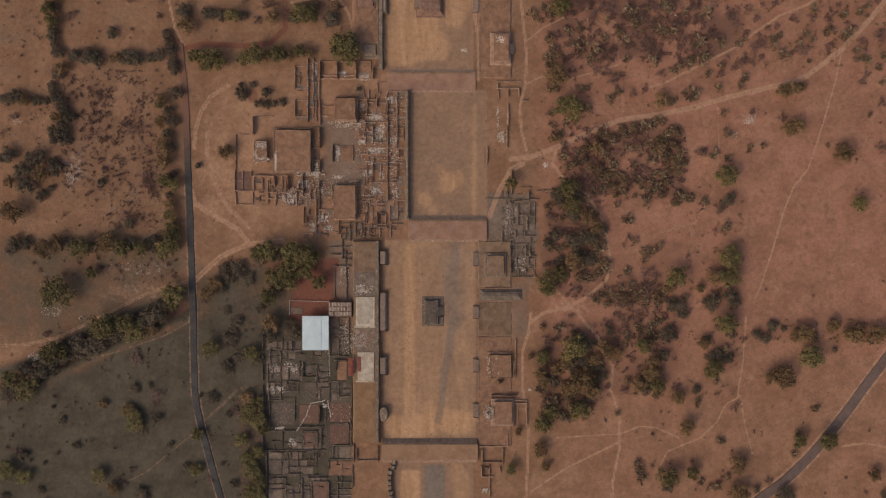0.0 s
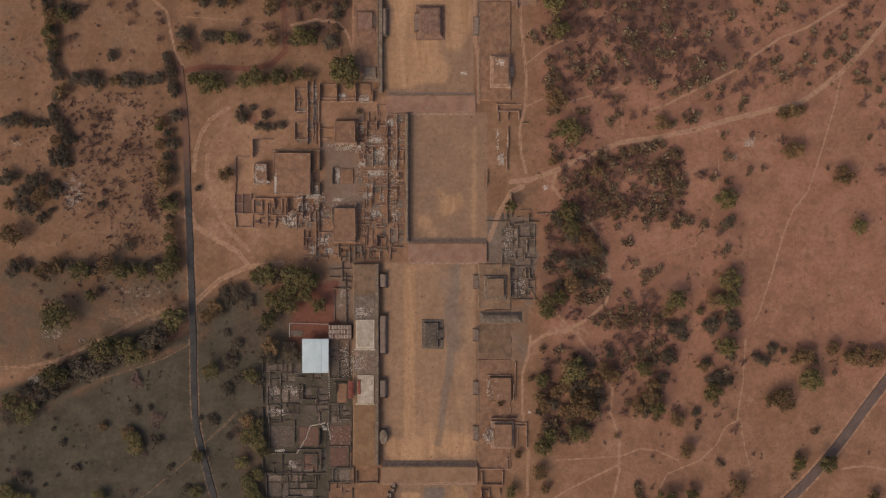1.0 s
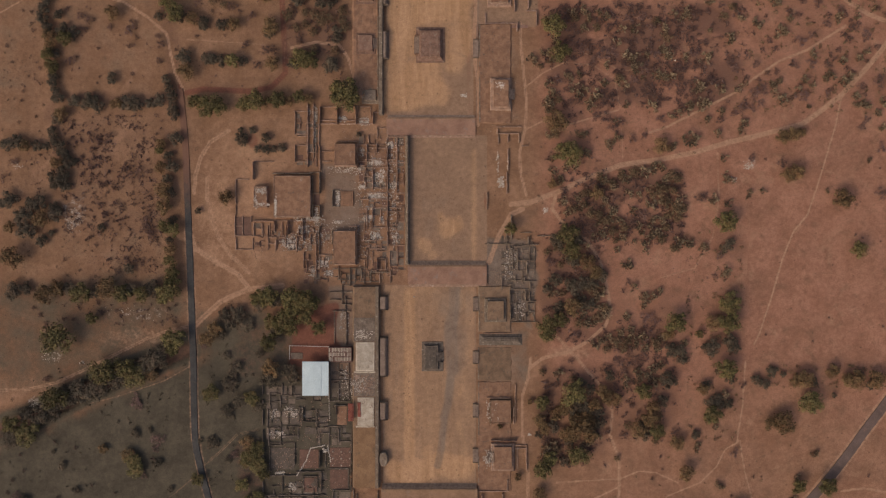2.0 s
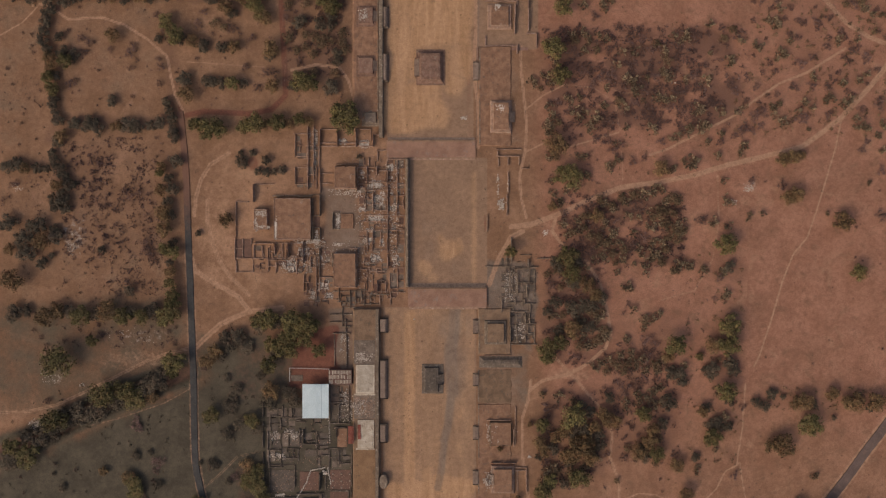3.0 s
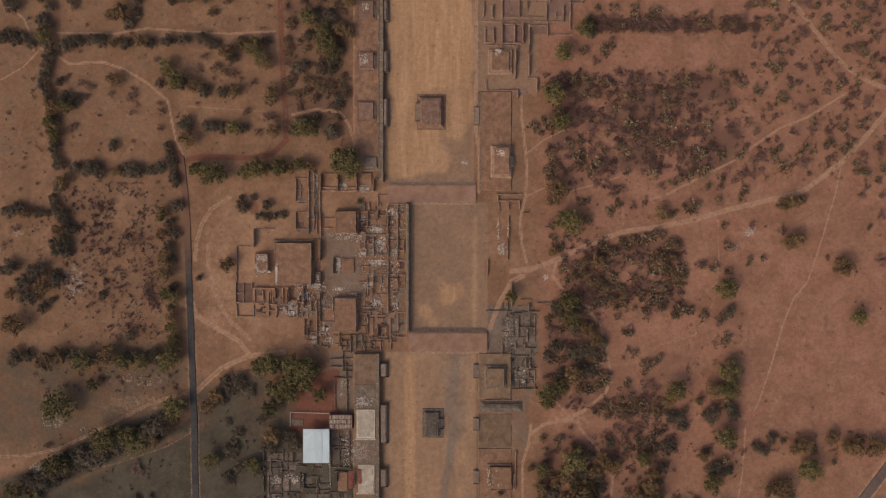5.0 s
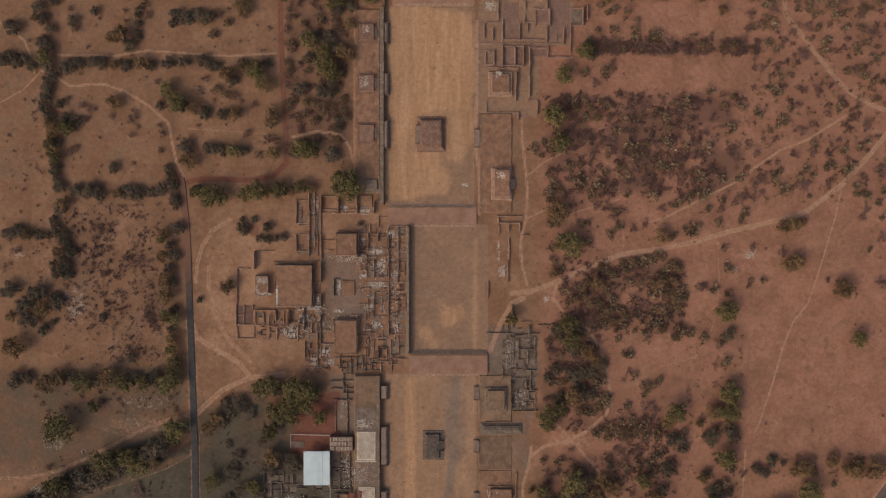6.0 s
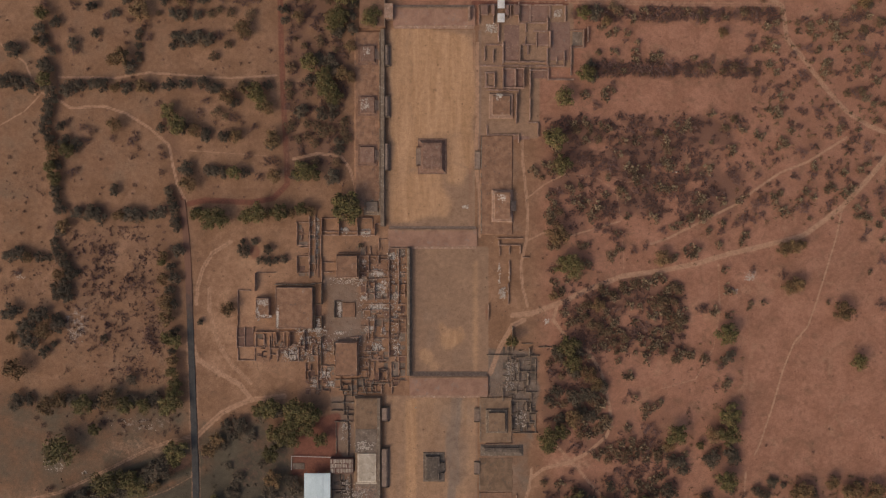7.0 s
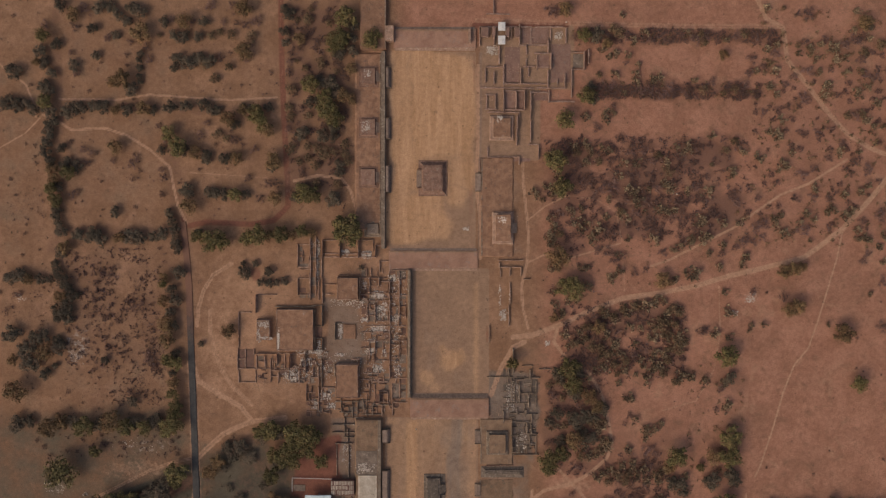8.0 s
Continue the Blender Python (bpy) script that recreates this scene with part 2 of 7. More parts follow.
def frustum(u0, v0, u1, v1, z0, z1, slope=0.0, worn=0.12, seed=0, cut=6.0):
    """A battered block on the grid: sides lean in by slope, edges and top are worn uneven. In metres, round the grid's own zero."""
    rnd = random.Random(seed + int(u0 * 7 + v0 * 13 + u1 * 3))
    a, b = at(min(u0, u1), max(v0, v1)), at(max(u0, u1), min(v0, v1))
    w, d = b.x - a.x, b.y - a.y
    nx, ny = max(1, min(14, round(w / cut))), max(1, min(30, round(d / cut)))
    xs, ys = [i / nx for i in range(nx + 1)], [j / ny for j in range(ny + 1)]
    inset = min(slope * (z1 - z0), 0.45 * min(w, d))
    verts, faces = [], []
    for level in (0, 1):
        for y in ys:
            for x in xs:
                e = inset * level
                px, py = a.x + e + (w - 2 * e) * x, a.y + e + (d - 2 * e) * y
                jig = worn * level
                verts.append((px + rnd.uniform(-jig, jig), py + rnd.uniform(-jig, jig), (z1 + rnd.uniform(-worn, worn)) if level else z0))
    k = (nx + 1) * (ny + 1)

    def i(level, x, y):
        return level * k + y * (nx + 1) + x

    for y in range(ny):
        for x in range(nx):
            faces.append((i(1, x, y), i(1, x + 1, y), i(1, x + 1, y + 1), i(1, x, y + 1)))
    for x in range(nx):
        faces.append((i(0, x, 0), i(0, x + 1, 0), i(1, x + 1, 0), i(1, x, 0)))
        faces.append((i(0, x + 1, ny), i(0, x, ny), i(1, x, ny), i(1, x + 1, ny)))
    for y in range(ny):
        faces.append((i(0, 0, y + 1), i(0, 0, y), i(1, 0, y), i(1, 0, y + 1)))
        faces.append((i(0, nx, y), i(0, nx, y + 1), i(1, nx, y + 1), i(1, nx, y)))
    return verts, faces


def block(name, u0, v0, u1, v1, z0, z1, material, parent, slope=0.0, worn=0.12, label="", seed=0, cut=6.0):
    v, f = frustum(u0, v0, u1, v1, z0, z1, slope, worn, seed, cut)
    return part(name, mesh_of(name, v, f, material), material, parent, label)


# ---- the ground: one sheet to the horizon ----
TRACKS = []   # (width, strength, kind, points)


def track(width, points, strength=1.0, kind="track"):
    TRACKS.append((width, strength, kind, points))


track(8, [(905, 282), (940, 278), (1000, 255), (1040, 235), (1100, 212), (1165, 203), (1230, 190), (1290, 172), (1350, 158), (1420, 140), (1455, 115), (1490, 88), (1530, 45), (1560, 10), (1600, -50)])
track(4, [(1150, 155), (1180, 145), (1240, 115), (1300, 85), (1340, 55), (1380, 28), (1430, 8), (1497, -35)], 0.85)
track(3, [(1490, 90), (1480, 140), (1465, 190), (1447, 250), (1430, 300), (1405, 330), (1385, 380), (1365, 450), (1345, 510), (1335, 530)], 0.8)
track(5, [(985, 262), (977, 290), (1000, 320), (1040, 345), (1062, 382), (1072, 415), (1082, 470), (1072, 497), (1040, 525), (1010, 542), (960, 555), (938, 572)], 1.0)
track(5, [(985, 515), (1010, 542), (1030, 565), (1065, 605), (1085, 650), (1080, 690), (1097, 735), (1097, 790), (1085, 850), (1078, 950)], 0.8)
track(5, [(921, -40), (922, 0), (928, 60), (932, 100), (930, 145), (920, 190), (922, 230), (932, 265)], 0.85)
track(8, [(925, 290), (905, 300), (882, 340), (866, 385)], 0.9)
track(5, [(940, 555), (935, 590), (925, 620), (925, 690), (935, 740), (935, 800), (928, 930)], 0.85)
track(6, [(842, -200), (842, -60), (838, 0), (848, 90), (846, 142)], 0.9)
track(3, [(930, 75), (960, 50), (1000, 30)], 0.8)
track(3, [(930, 150), (960, 135), (1010, 140), (1060, 125), (1095, 115)], 0.8)
track(3, [(940, 870), (1000, 830), (1040, 810), (1097, 782)], 0.8)
track(3, [(1000, 30), (1050, 36), (1088, 60), (1098, 112)], 0.6)
track(3, [(1035, 14), (1065, 30), (1100, 45), (1168, 42)], 0.55)
track(3, [(985, 775), (1100, 768), (1130, 755), (1160, 757), (1200, 775)], 0.7)
track(3, [(1168, 825), (1180, 800), (1240, 775), (1270, 745), (1285, 715), (1305, 705), (1308, 680), (1315, 640), (1320, 560)], 0.75)
track(3, [(1310, 700), (1320, 760), (1332, 805)], 0.7)
track(4, [(1490, 790), (1530, 785), (1620, 800)], 0.75)
track(24, [(1700, 440), (1620, 560), (1568, 635), (1530, 685), (1490, 740), (1440, 800), (1390, 850), (1335, 890)], 0.62, "verge")
track(17, [(334, 330), (338, 440), (342, 560), (345, 690), (354, 745), (372, 815), (396, 900)], 0.55, "verge")
track(3, [(1100, 150), (1103, 200)], 0.6)
track(3, [(1270, 190), (1273, 270), (1262, 340), (1230, 395), (1170, 412)], 0.6)
track(9, [(345, 497), (362, 480), (390, 455), (420, 440), (445, 432), (500, 426)], 0.8)
track(8, [(337, 335), (345, 360), (375, 380), (420, 405), (440, 430)], 0.85)
track(7, [(343, 262), (346, 230), (355, 200), (372, 172), (405, 152)], 0.75)
track(7, [(366, 236), (366, 270), (374, 305), (386, 340), (408, 372), (440, 402)], 0.72)
track(6, [(-60, 615), (0, 612), (50, 610), (100, 598), (150, 575), (200, 550), (260, 520), (300, 505), (340, 497)], 0.66)
track(3, [(160, 635), (210, 622), (240, 612), (290, 595), (335, 570)], 0.52)
track(3, [(210, 860), (260, 835), (320, 785), (345, 765)], 0.5)
track(5, [(355, 748), (385, 725), (420, 690), (460, 680)], 0.5)
track(5, [(70, -112), (90, -105), (120, -85), (180, -88), (220, -75), (260, -50), (295, -20), (303, 20), (310, 50), (325, 80)], 0.85)
track(4, [(100, -140), (200, -138), (260, -148), (340, -142), (400, -138), (485, -143)], 0.8)
track(4, [(-30, -230), (0, -195), (40, -165), (55, -130), (57, -108)], 0.7)
track(3, [(-20, -45), (40, -80), (70, -112)], 0.7)
track(5, [(515, 5), (560, -5), (600, 0), (615, 20), (625, 50), (632, 72)], 0.9)
track(3, [(330, -10), (400, -5), (470, 0)], 0.6)
track(8, [(1325, -340), (1352, -285), (1382, -268), (1390, -210), (1427, -165), (1457, -125), (1497, -80), (1537, -55), (1600, -30)], 0.8)
track(9, [(840, -280), (1010, -275), (1200, -270), (1380, -270)], 0.6)
track(6, [(505, 50), (505, 20), (499, -80), (494, -200), (490, -460)], 0.42)
track(7, [(318, 70), (322, 95), (325, 140), (328, 190), (330, 240)], 0.75, "red")
track(10, [(330, 85), (360, 78), (440, 82), (480, 75), (505, 50), (505, 20), (499, -80), (494, -200), (490, -460)], 0.72, "red")
track(8, [(835, -272), (1000, -272)], 0.8, "red")
track(5, [(826, -40), (828, 60), (832, 120)], 0.42, "red")
track(5, [(858, 262), (859, 290)], 0.5, "red")
track(6, [(838, 395), (838, 425)], 0.8, "red")


# the washed-out grey channel down the long plaza
track(24, [(806, 432), (803, 470), (798, 505), (801, 545), (802, 575)], 0.66, "bare")
track(15, [(802, 560), (797, 600), (793, 635), (786, 660)], 0.72, "bare")
track(13, [(789, 650), (783, 690), (781, 715), (775, 745)], 0.68, "bare")


def lines(lo, hi, step):
    inner = list(np.arange(lo, hi + step, step))
    out, d = [], step
    for k in range(26):
        d *= 1.42
        out.append((inner[-1] if not out else out[-1]) + d)
    far_lo = [lo - (x - inner[-1]) for x in reversed(out)]
    return np.array(far_lo + inner + out)


gu, gv = lines(-80, 1650, 2.35), lines(-380, 930, 2.35)
GU, GV = np.meshgrid(gu, gv)
layers = {k: np.zeros_like(GU) for k in ("track", "red", "sand", "olive", "litter", "stone", "east", "pale", "tufts", "plaza", "gold", "bare")}


def smooth(a, lo, hi):
    x = np.clip((a - lo) / (hi - lo), 0, 1)
    return x * x * (3 - 2 * x)


def distance(points):
    """How far each corner of the sheet lies from a line through the points."""
    d = np.full(GU.shape, 1e9)
    for (a, b), (c, e) in zip(points, points[1:]):
        iu = slice(*np.searchsorted(gu, (min(a, c) - 60, max(a, c) + 60)))
        iv = slice(*np.searchsorted(gv, (min(b, e) - 60, max(b, e) + 60)))
        x, y, dx, dy = GU[iv, iu] - a, GV[iv, iu] - b, c - a, e - b
        s = np.clip((x * dx + y * dy) / (dx * dx + dy * dy), 0, 1)
        d[iv, iu] = np.minimum(d[iv, iu], np.hypot(x - s * dx, y - s * dy))
    return d


def waves(scale, seed):
    """Smooth uneven waves over the sheet, about -1 to 1."""
    rnd, out = random.Random(seed), np.zeros_like(GU)
    for k in range(7):
        a, f = rnd.uniform(0, 6.283), (0.7 + 0.45 * k) / scale
        out += np.sin((GU * math.cos(a) + GV * math.sin(a)) * f + rnd.uniform(0, 6.283) + 1.3 * np.sin((GU * math.sin(a) - GV * math.cos(a)) * f * 0.6)) / (1 + 0.5 * k)
    return out / 2.2


WU, WV, FLAT_U, FLAT_V = GU + 12 * waves(26, 1), GV + 12 * waves(26, 2), GU, GV


def patch(kind, u0, v0, u1, v1, amount=1.0, soft=6.0):
    wild = kind in ("litter", "olive", "tufts") or soft > 7
    GU, GV = (WU, WV) if wild else (FLAT_U, FLAT_V)
    f = smooth(GU, u0 - soft, u0 + soft) * (1 - smooth(GU, u1 - soft, u1 + soft)) * smooth(GV, v0 - soft, v0 + soft) * (1 - smooth(GV, v1 - soft, v1 + soft))
    layers[kind] = np.maximum(layers[kind], f * amount)


def blob(kind, u, v, ru, rv, amount=1.0, soft=0.5):
    GU, GV = 0.4 * FLAT_U + 0.6 * WU, 0.4 * FLAT_V + 0.6 * WV
    f = 1 - smooth(np.hypot((GU - u) / ru, (GV - v) / rv), 1 - soft, 1 + soft)
    layers[kind] = np.maximum(layers[kind], f * amount)


for w, s, kind, pts in TRACKS:
    if kind == "verge":
        layers["track"] = np.maximum(layers["track"], s * (1 - smooth(distance(pts), w * 0.45, w * 0.62)))
        continue
    far = distance(pts)
    worn = 1 - smooth(far, w * 0.3, w * 0.85)
    if w >= 5 and kind == "track":      # two ruts with a strip between
        worn -= 0.38 * (1 - smooth(far, 0, w * 0.32))
    layers[kind] = np.maximum(layers[kind], s * worn)

layers["east"] = smooth(GU, 880, 1030) + 0.9 * smooth(-GV, 200, 270) * smooth(GU, 640, 760) * (1 - smooth(GU, 880, 1030)) + 0.5 * smooth(-GV, 20, 60) * smooth(GU, 838, 850) * (1 - smooth(GU, 880, 1030)) * (1 - smooth(-GV, 200, 270))
layers["east"] *= 1 - 0.55 * smooth(GV, 380, 760)
# the grassy fields beyond the gully, greyer to the south-west with haze painted in
gully = [(-140, 735), (-20, 690), (60, 660), (140, 618), (230, 578), (330, 540)]
gd = distance(gully)
south_west = smooth(GV - (690 - GU * 0.45), -25, 60) * (1 - smooth(GU, 430, 640))
layers["olive"] = np.maximum(layers["olive"], np.maximum(0.95 * south_west, 0.85 * (1 - smooth(gd, 16, 48))))
patch("olive", 345, 470, 480, 900, 0.7, 30)
# the haze dimming the lower west, put into the soil colour
patch("olive", -140, 400, 345, 620, 0.56, 40)
patch("olive", -140, 220, 330, 620, 0.3, 40)
blob("sand", 450, 270, 110, 165, 0.52, 0.6)
patch("sand", 560, 105, 722, 420, 0.46, 9)
blob("red", 448, 166, 12, 18, 0.6)
patch("olive", -140, -200, 75, 140, 0.35, 20)
patch("olive", 110, -330, 300, 80, 0.3, 25)
patch("tufts", 112, 118, 285, 405, 1.0, 10)
patch("red", 185, 214, 262, 240, 0.34, 9)
patch("red", 118, 150, 150, 190, 0.30, 10)
patch("tufts", 0, 200, 95, 260, 0.8, 12)
patch("tufts", 0, 20, 70, 70, 0.8, 20)
patch("tufts", 60, 460, 320, 500, 0.8, 10)
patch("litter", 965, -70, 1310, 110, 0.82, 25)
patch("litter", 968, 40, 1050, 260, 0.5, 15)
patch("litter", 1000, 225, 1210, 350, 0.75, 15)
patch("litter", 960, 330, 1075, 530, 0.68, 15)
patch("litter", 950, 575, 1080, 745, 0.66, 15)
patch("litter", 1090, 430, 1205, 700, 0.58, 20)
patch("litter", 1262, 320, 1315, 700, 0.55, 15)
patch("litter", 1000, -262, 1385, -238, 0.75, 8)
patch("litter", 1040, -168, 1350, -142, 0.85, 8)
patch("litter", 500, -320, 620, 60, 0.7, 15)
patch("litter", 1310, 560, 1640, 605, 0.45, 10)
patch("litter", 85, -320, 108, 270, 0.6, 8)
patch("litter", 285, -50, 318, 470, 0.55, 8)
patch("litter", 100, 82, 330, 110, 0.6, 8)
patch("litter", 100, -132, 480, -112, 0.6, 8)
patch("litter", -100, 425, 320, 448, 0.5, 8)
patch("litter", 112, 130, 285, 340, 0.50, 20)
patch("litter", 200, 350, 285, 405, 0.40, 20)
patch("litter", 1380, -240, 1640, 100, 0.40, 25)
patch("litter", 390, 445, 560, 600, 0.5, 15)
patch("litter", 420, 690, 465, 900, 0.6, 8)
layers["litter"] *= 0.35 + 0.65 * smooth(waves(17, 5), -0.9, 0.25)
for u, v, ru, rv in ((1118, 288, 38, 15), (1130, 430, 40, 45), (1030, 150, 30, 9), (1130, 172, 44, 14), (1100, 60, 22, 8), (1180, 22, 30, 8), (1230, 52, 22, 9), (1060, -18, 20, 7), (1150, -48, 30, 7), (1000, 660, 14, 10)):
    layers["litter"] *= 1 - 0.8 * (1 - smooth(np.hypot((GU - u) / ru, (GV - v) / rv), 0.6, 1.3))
# darker along the gully bed
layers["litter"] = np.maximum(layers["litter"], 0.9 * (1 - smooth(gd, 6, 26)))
patch("red", 512, 455, 602, 560, 0.95, 9)
blob("pale", 100, 552, 26, 14, 0.36)
blob("pale", 70, 628, 26, 12, 0.5)
blob("pale", 250, 480, 60, 14, 0.36)
blob("litter", 200, 478, 130, 18, 0.42, 0.6)
blob("pale", 132, 300, 26, 40, 0.42)
blob("pale", 1325, 212, 14, 12, 0.45)
blob("track", 240, 520, 95, 24, 0.46, 0.8)
blob("track", 395, 300, 70, 140, 0.42, 0.9)
blob("track", 955, 285, 40, 14, 0.40, 0.7)
blob("track", 1010, 548, 45, 16, 0.5, 0.6)
# the avenue's plazas: the sandy north
patch("plaza", 684, -224, 838, 125, 0.9, 3)
patch("gold", 722, -222, 836, -30, 0.95, 14)
patch("gold", 684, -222, 728, 118, 0.80, 8)
patch("red", 708, -215, 732, -188, 0.30, 8)
patch("gold", 715, -40, 838, 20, 0.75, 14)
patch("gold", 700, 20, 790, 118, 0.80, 16)
patch("gold", 790, 10, 826, 60, 0.72, 14)
blob("gold", 760, 90, 40, 30, 0.7)
patch("red", 832, -222, 838, -150, 0.5, 3)
patch("red", 824, 10, 836, 66, 0.42, 4)
patch("red", 690, 50, 706, 116, 0.34, 8)
patch("bare", 842, -225, 850, 130, 0.55, 3)
# the grey-brown middle plaza
patch("plaza", 724, 160, 862, 388, 0.95, 3)
patch("gold", 726, 162, 850, 386, 0.24, 5)
patch("gold", 832, 180, 846, 386, 0.56, 7)
patch("red", 852, 176, 861, 380, 0.28, 3)
patch("bare", 730, 255, 800, 300, 0.36, 16)
patch("bare", 745, 300, 772, 345, 0.36, 12)
patch("bare", 800, 330, 840, 380, 0.36, 14)
blob("gold", 797, 318, 26, 18, 0.72)
blob("gold", 781, 306, 8, 10, 0.6)
blob("gold", 812, 306, 8, 9, 0.6)
blob("gold", 752, 352, 20, 16, 0.62)
blob("gold", 768, 368, 14, 10, 0.58)
# the long southern plaza
patch("plaza", 678, 425, 843, 780, 0.9, 3)
patch("gold", 680, 425, 842, 780, 0.45, 3)
patch("gold", 713, 428, 737, 778, 0.80, 7)
patch("gold", 690, 726, 838, 779, 0.85, 14)
patch("gold", 740, 700, 770, 760, 0.7, 12)
patch("gold", 806, 560, 828, 740, 0.55, 10)
patch("gold", 738, 440, 776, 520, 0.32, 16)
patch("gold", 812, 428, 832, 470, 0.7, 8)
patch("gold", 745, 585, 785, 690, 0.38, 18)
patch("red", 832, 425, 842, 600, 0.30, 4)
patch("red", 676, 425, 690, 560, 0.26, 6)
blob("bare", 804, 450, 40, 34, 0.55, 0.6)
blob("bare", 804, 535, 24, 70, 0.52, 0.6)
blob("bare", 770, 500, 20, 34, 0.34, 0.7)
patch("bare", 684, 440, 708, 640, 0.32, 12)
patch("tufts", 718, 430, 730, 700, 0.9, 4)
# beyond the southern terrace
patch("plaza", 700, 818, 838, 1010, 0.9, 4)
patch("gold", 708, 832, 744, 1000, 0.9, 6)
patch("gold", 796, 826, 832, 1000, 0.6, 9)
patch("bare", 750, 822, 788, 1000, 0.95, 4)
patch("plaza", 845, -272, 1012, -158, 0.9, 6)
patch("plaza", 845, -162, 952, -32, 0.9, 6)
patch("stone", 570, 215, 645, 330, 0.68, 8)
patch("stone", 590, 150, 725, 420, 0.28, 8)
patch("stone", 465, 590, 625, 900, 0.25, 8)
patch("stone", 580, 425, 640, 620, 0.7, 6)
# shade over the southern palace, painted into its ground
patch("olive", 466, 592, 624, 900, 0.85, 6)
patch("stone", 858, 345, 950, 500, 0.95, 8)
patch("olive", 858, 345, 952, 500, 0.45, 6)
patch("olive", 906, 495, 945, 600, 0.4, 12)
patch("stone", 848, 500, 940, 620, 0.5, 12)
patch("stone", 848, -140, 918, 140, 0.4, 8)
layers["sand"] *= 1 - 0.75 * layers["stone"]

rough_z = np.array([noise.noise((u * 0.02, v * 0.02, 0.0)) for v in gv[::8] for u in gu[::8]]).reshape(len(gv[::8]), -1)
lift = np.repeat(np.repeat(rough_z, 8, 0), 8, 1)[: len(gv), : len(gu)]
for _ in range(8):
    lift = (lift + np.roll(lift, 1, 0) + np.roll(lift, -1, 0) + np.roll(lift, 1, 1) + np.roll(lift, -1, 1)) / 5
calm = 1 - smooth(GU, 380, 440) * (1 - smooth(GU, 1010, 1060))
GZ = 0.3 * lift * calm - 2.2 * (1 - smooth(gd, 4, 22))
GZ[np.hypot(GU - 784, GV - 300) > 2500] = 0
me = bpy.data.meshes.new("ground")
nv, nu = GU.shape
me.vertices.add(nu * nv)
me.vertices.foreach_set("co", np.stack([(GU - 784) * GRID, (441 - GV) * GRID, GZ], -1).astype(np.float32).ravel())
idx = np.arange(nu * nv).reshape(nv, nu)
quads = np.stack([idx[1:, :-1], idx[1:, 1:], idx[:-1, 1:], idx[:-1, :-1]], -1).reshape(-1, 4)
me.loops.add(quads.size)
me.loops.foreach_set("vertex_index", quads.ravel().astype(np.int32))
me.polygons.add(len(quads))
me.polygons.foreach_set("loop_start", np.arange(0, quads.size, 4, dtype=np.int32))
me.polygons.foreach_set("use_smooth", np.ones(len(quads), bool))
me.update()
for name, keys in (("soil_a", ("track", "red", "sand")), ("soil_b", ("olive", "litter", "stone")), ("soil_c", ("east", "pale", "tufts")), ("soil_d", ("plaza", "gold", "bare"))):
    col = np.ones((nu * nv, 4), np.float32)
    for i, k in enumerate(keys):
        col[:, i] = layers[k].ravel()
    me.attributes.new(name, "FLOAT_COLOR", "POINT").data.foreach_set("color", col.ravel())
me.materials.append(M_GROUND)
tagged(new("ground", me), "dry reddish-brown earth with tracks, sand and withered grass", "ground", kind="structure")


def road(name, pts, width, label, seed, material):
    """A worn metalled strip a little above the earth, its edges crumbled."""
    rnd = random.Random(seed)
    p = [at(*q) for q in pts]
    centre = []
    for i in range(len(p) - 1):
        a, b, c, d = p[max(i - 1, 0)], p[i], p[i + 1], p[min(i + 2, len(p) - 1)]
        k = max(2, int((c - b).length / 1.5))
        for j in range(k):
            s = j / k
            centre.append(0.5 * ((2 * b) + (c - a) * s + (2 * a - 5 * b + 4 * c - d) * s * s + (3 * b - a - 3 * c + d) * s ** 3))
    verts, faces = [], []
    for i, c in enumerate(centre):
        way = (centre[min(i + 1, len(centre) - 1)] - centre[max(i - 1, 0)]).normalized()
        side = Vector((-way.y, way.x, 0))
        for s, z in ((-1.06, -0.4), (-1, 0.10), (0, 0.16), (1, 0.10), (1.06, -0.4)):
            w = width / 2 * s + (rnd.uniform(-0.09, 0.09) if s else 0)
            verts.append((c.x + side.x * w, c.y + side.y * w, z + 0.25))
        if i:
            o = 5 * i
            faces += [(o - 5 + j, o + j, o + j + 1, o - 4 + j) for j in range(4)]
    return tagged(new(name, mesh_of(name, verts, faces, material)), label, "road", kind="structure")


road("road", [(318, 78), (322, 110), (326, 150), (329, 195), (331, 250), (334, 330), (338, 440), (342, 560), (345, 690), (354, 745), (372, 815), (396, 900), (430, 1020), (480, 1300)], 3.1, "narrow worn dark asphalt lane between hedges", 1, M_ASPHALT)
road("road", [(1700, 440), (1620, 560), (1568, 635), (1530, 685), (1490, 740), (1440, 800), (1390, 850), (1335, 890), (1250, 960), (1100, 1080)], 4.4, "narrow faded asphalt road across the fields", 2, M_ASPHALT_DUSTY)


# ---- the avenue: cross terraces, side terraces, altars ----
def stairs(name, u0, v0, u1, v1, z0, z1, side, steps, parent, material=M_STEP):
    """A flight whose treads climb towards one side: n, s, e or w names the side at its foot."""
    du, dv = (u1 - u0) / steps, (v1 - v0) / steps
    flight = thing(name, "", "")
    flight.parent = parent
    for k in range(steps):
        top = z0 + (z1 - z0) * (k + 1) / steps - 0.02
        box = {"n": (u0, v0 + dv * k, u1, v1), "s": (u0, v0, u1, v1 - dv * k), "w": (u0 + du * k, v0, u1, v1), "e": (u0, v0, u1 - du * k, v1)}[side]
        block("tread", *box, z0 - 0.1 - 0.01 * k, top, material, flight, 0.0, 0.03, cut=4.0)
    return flight


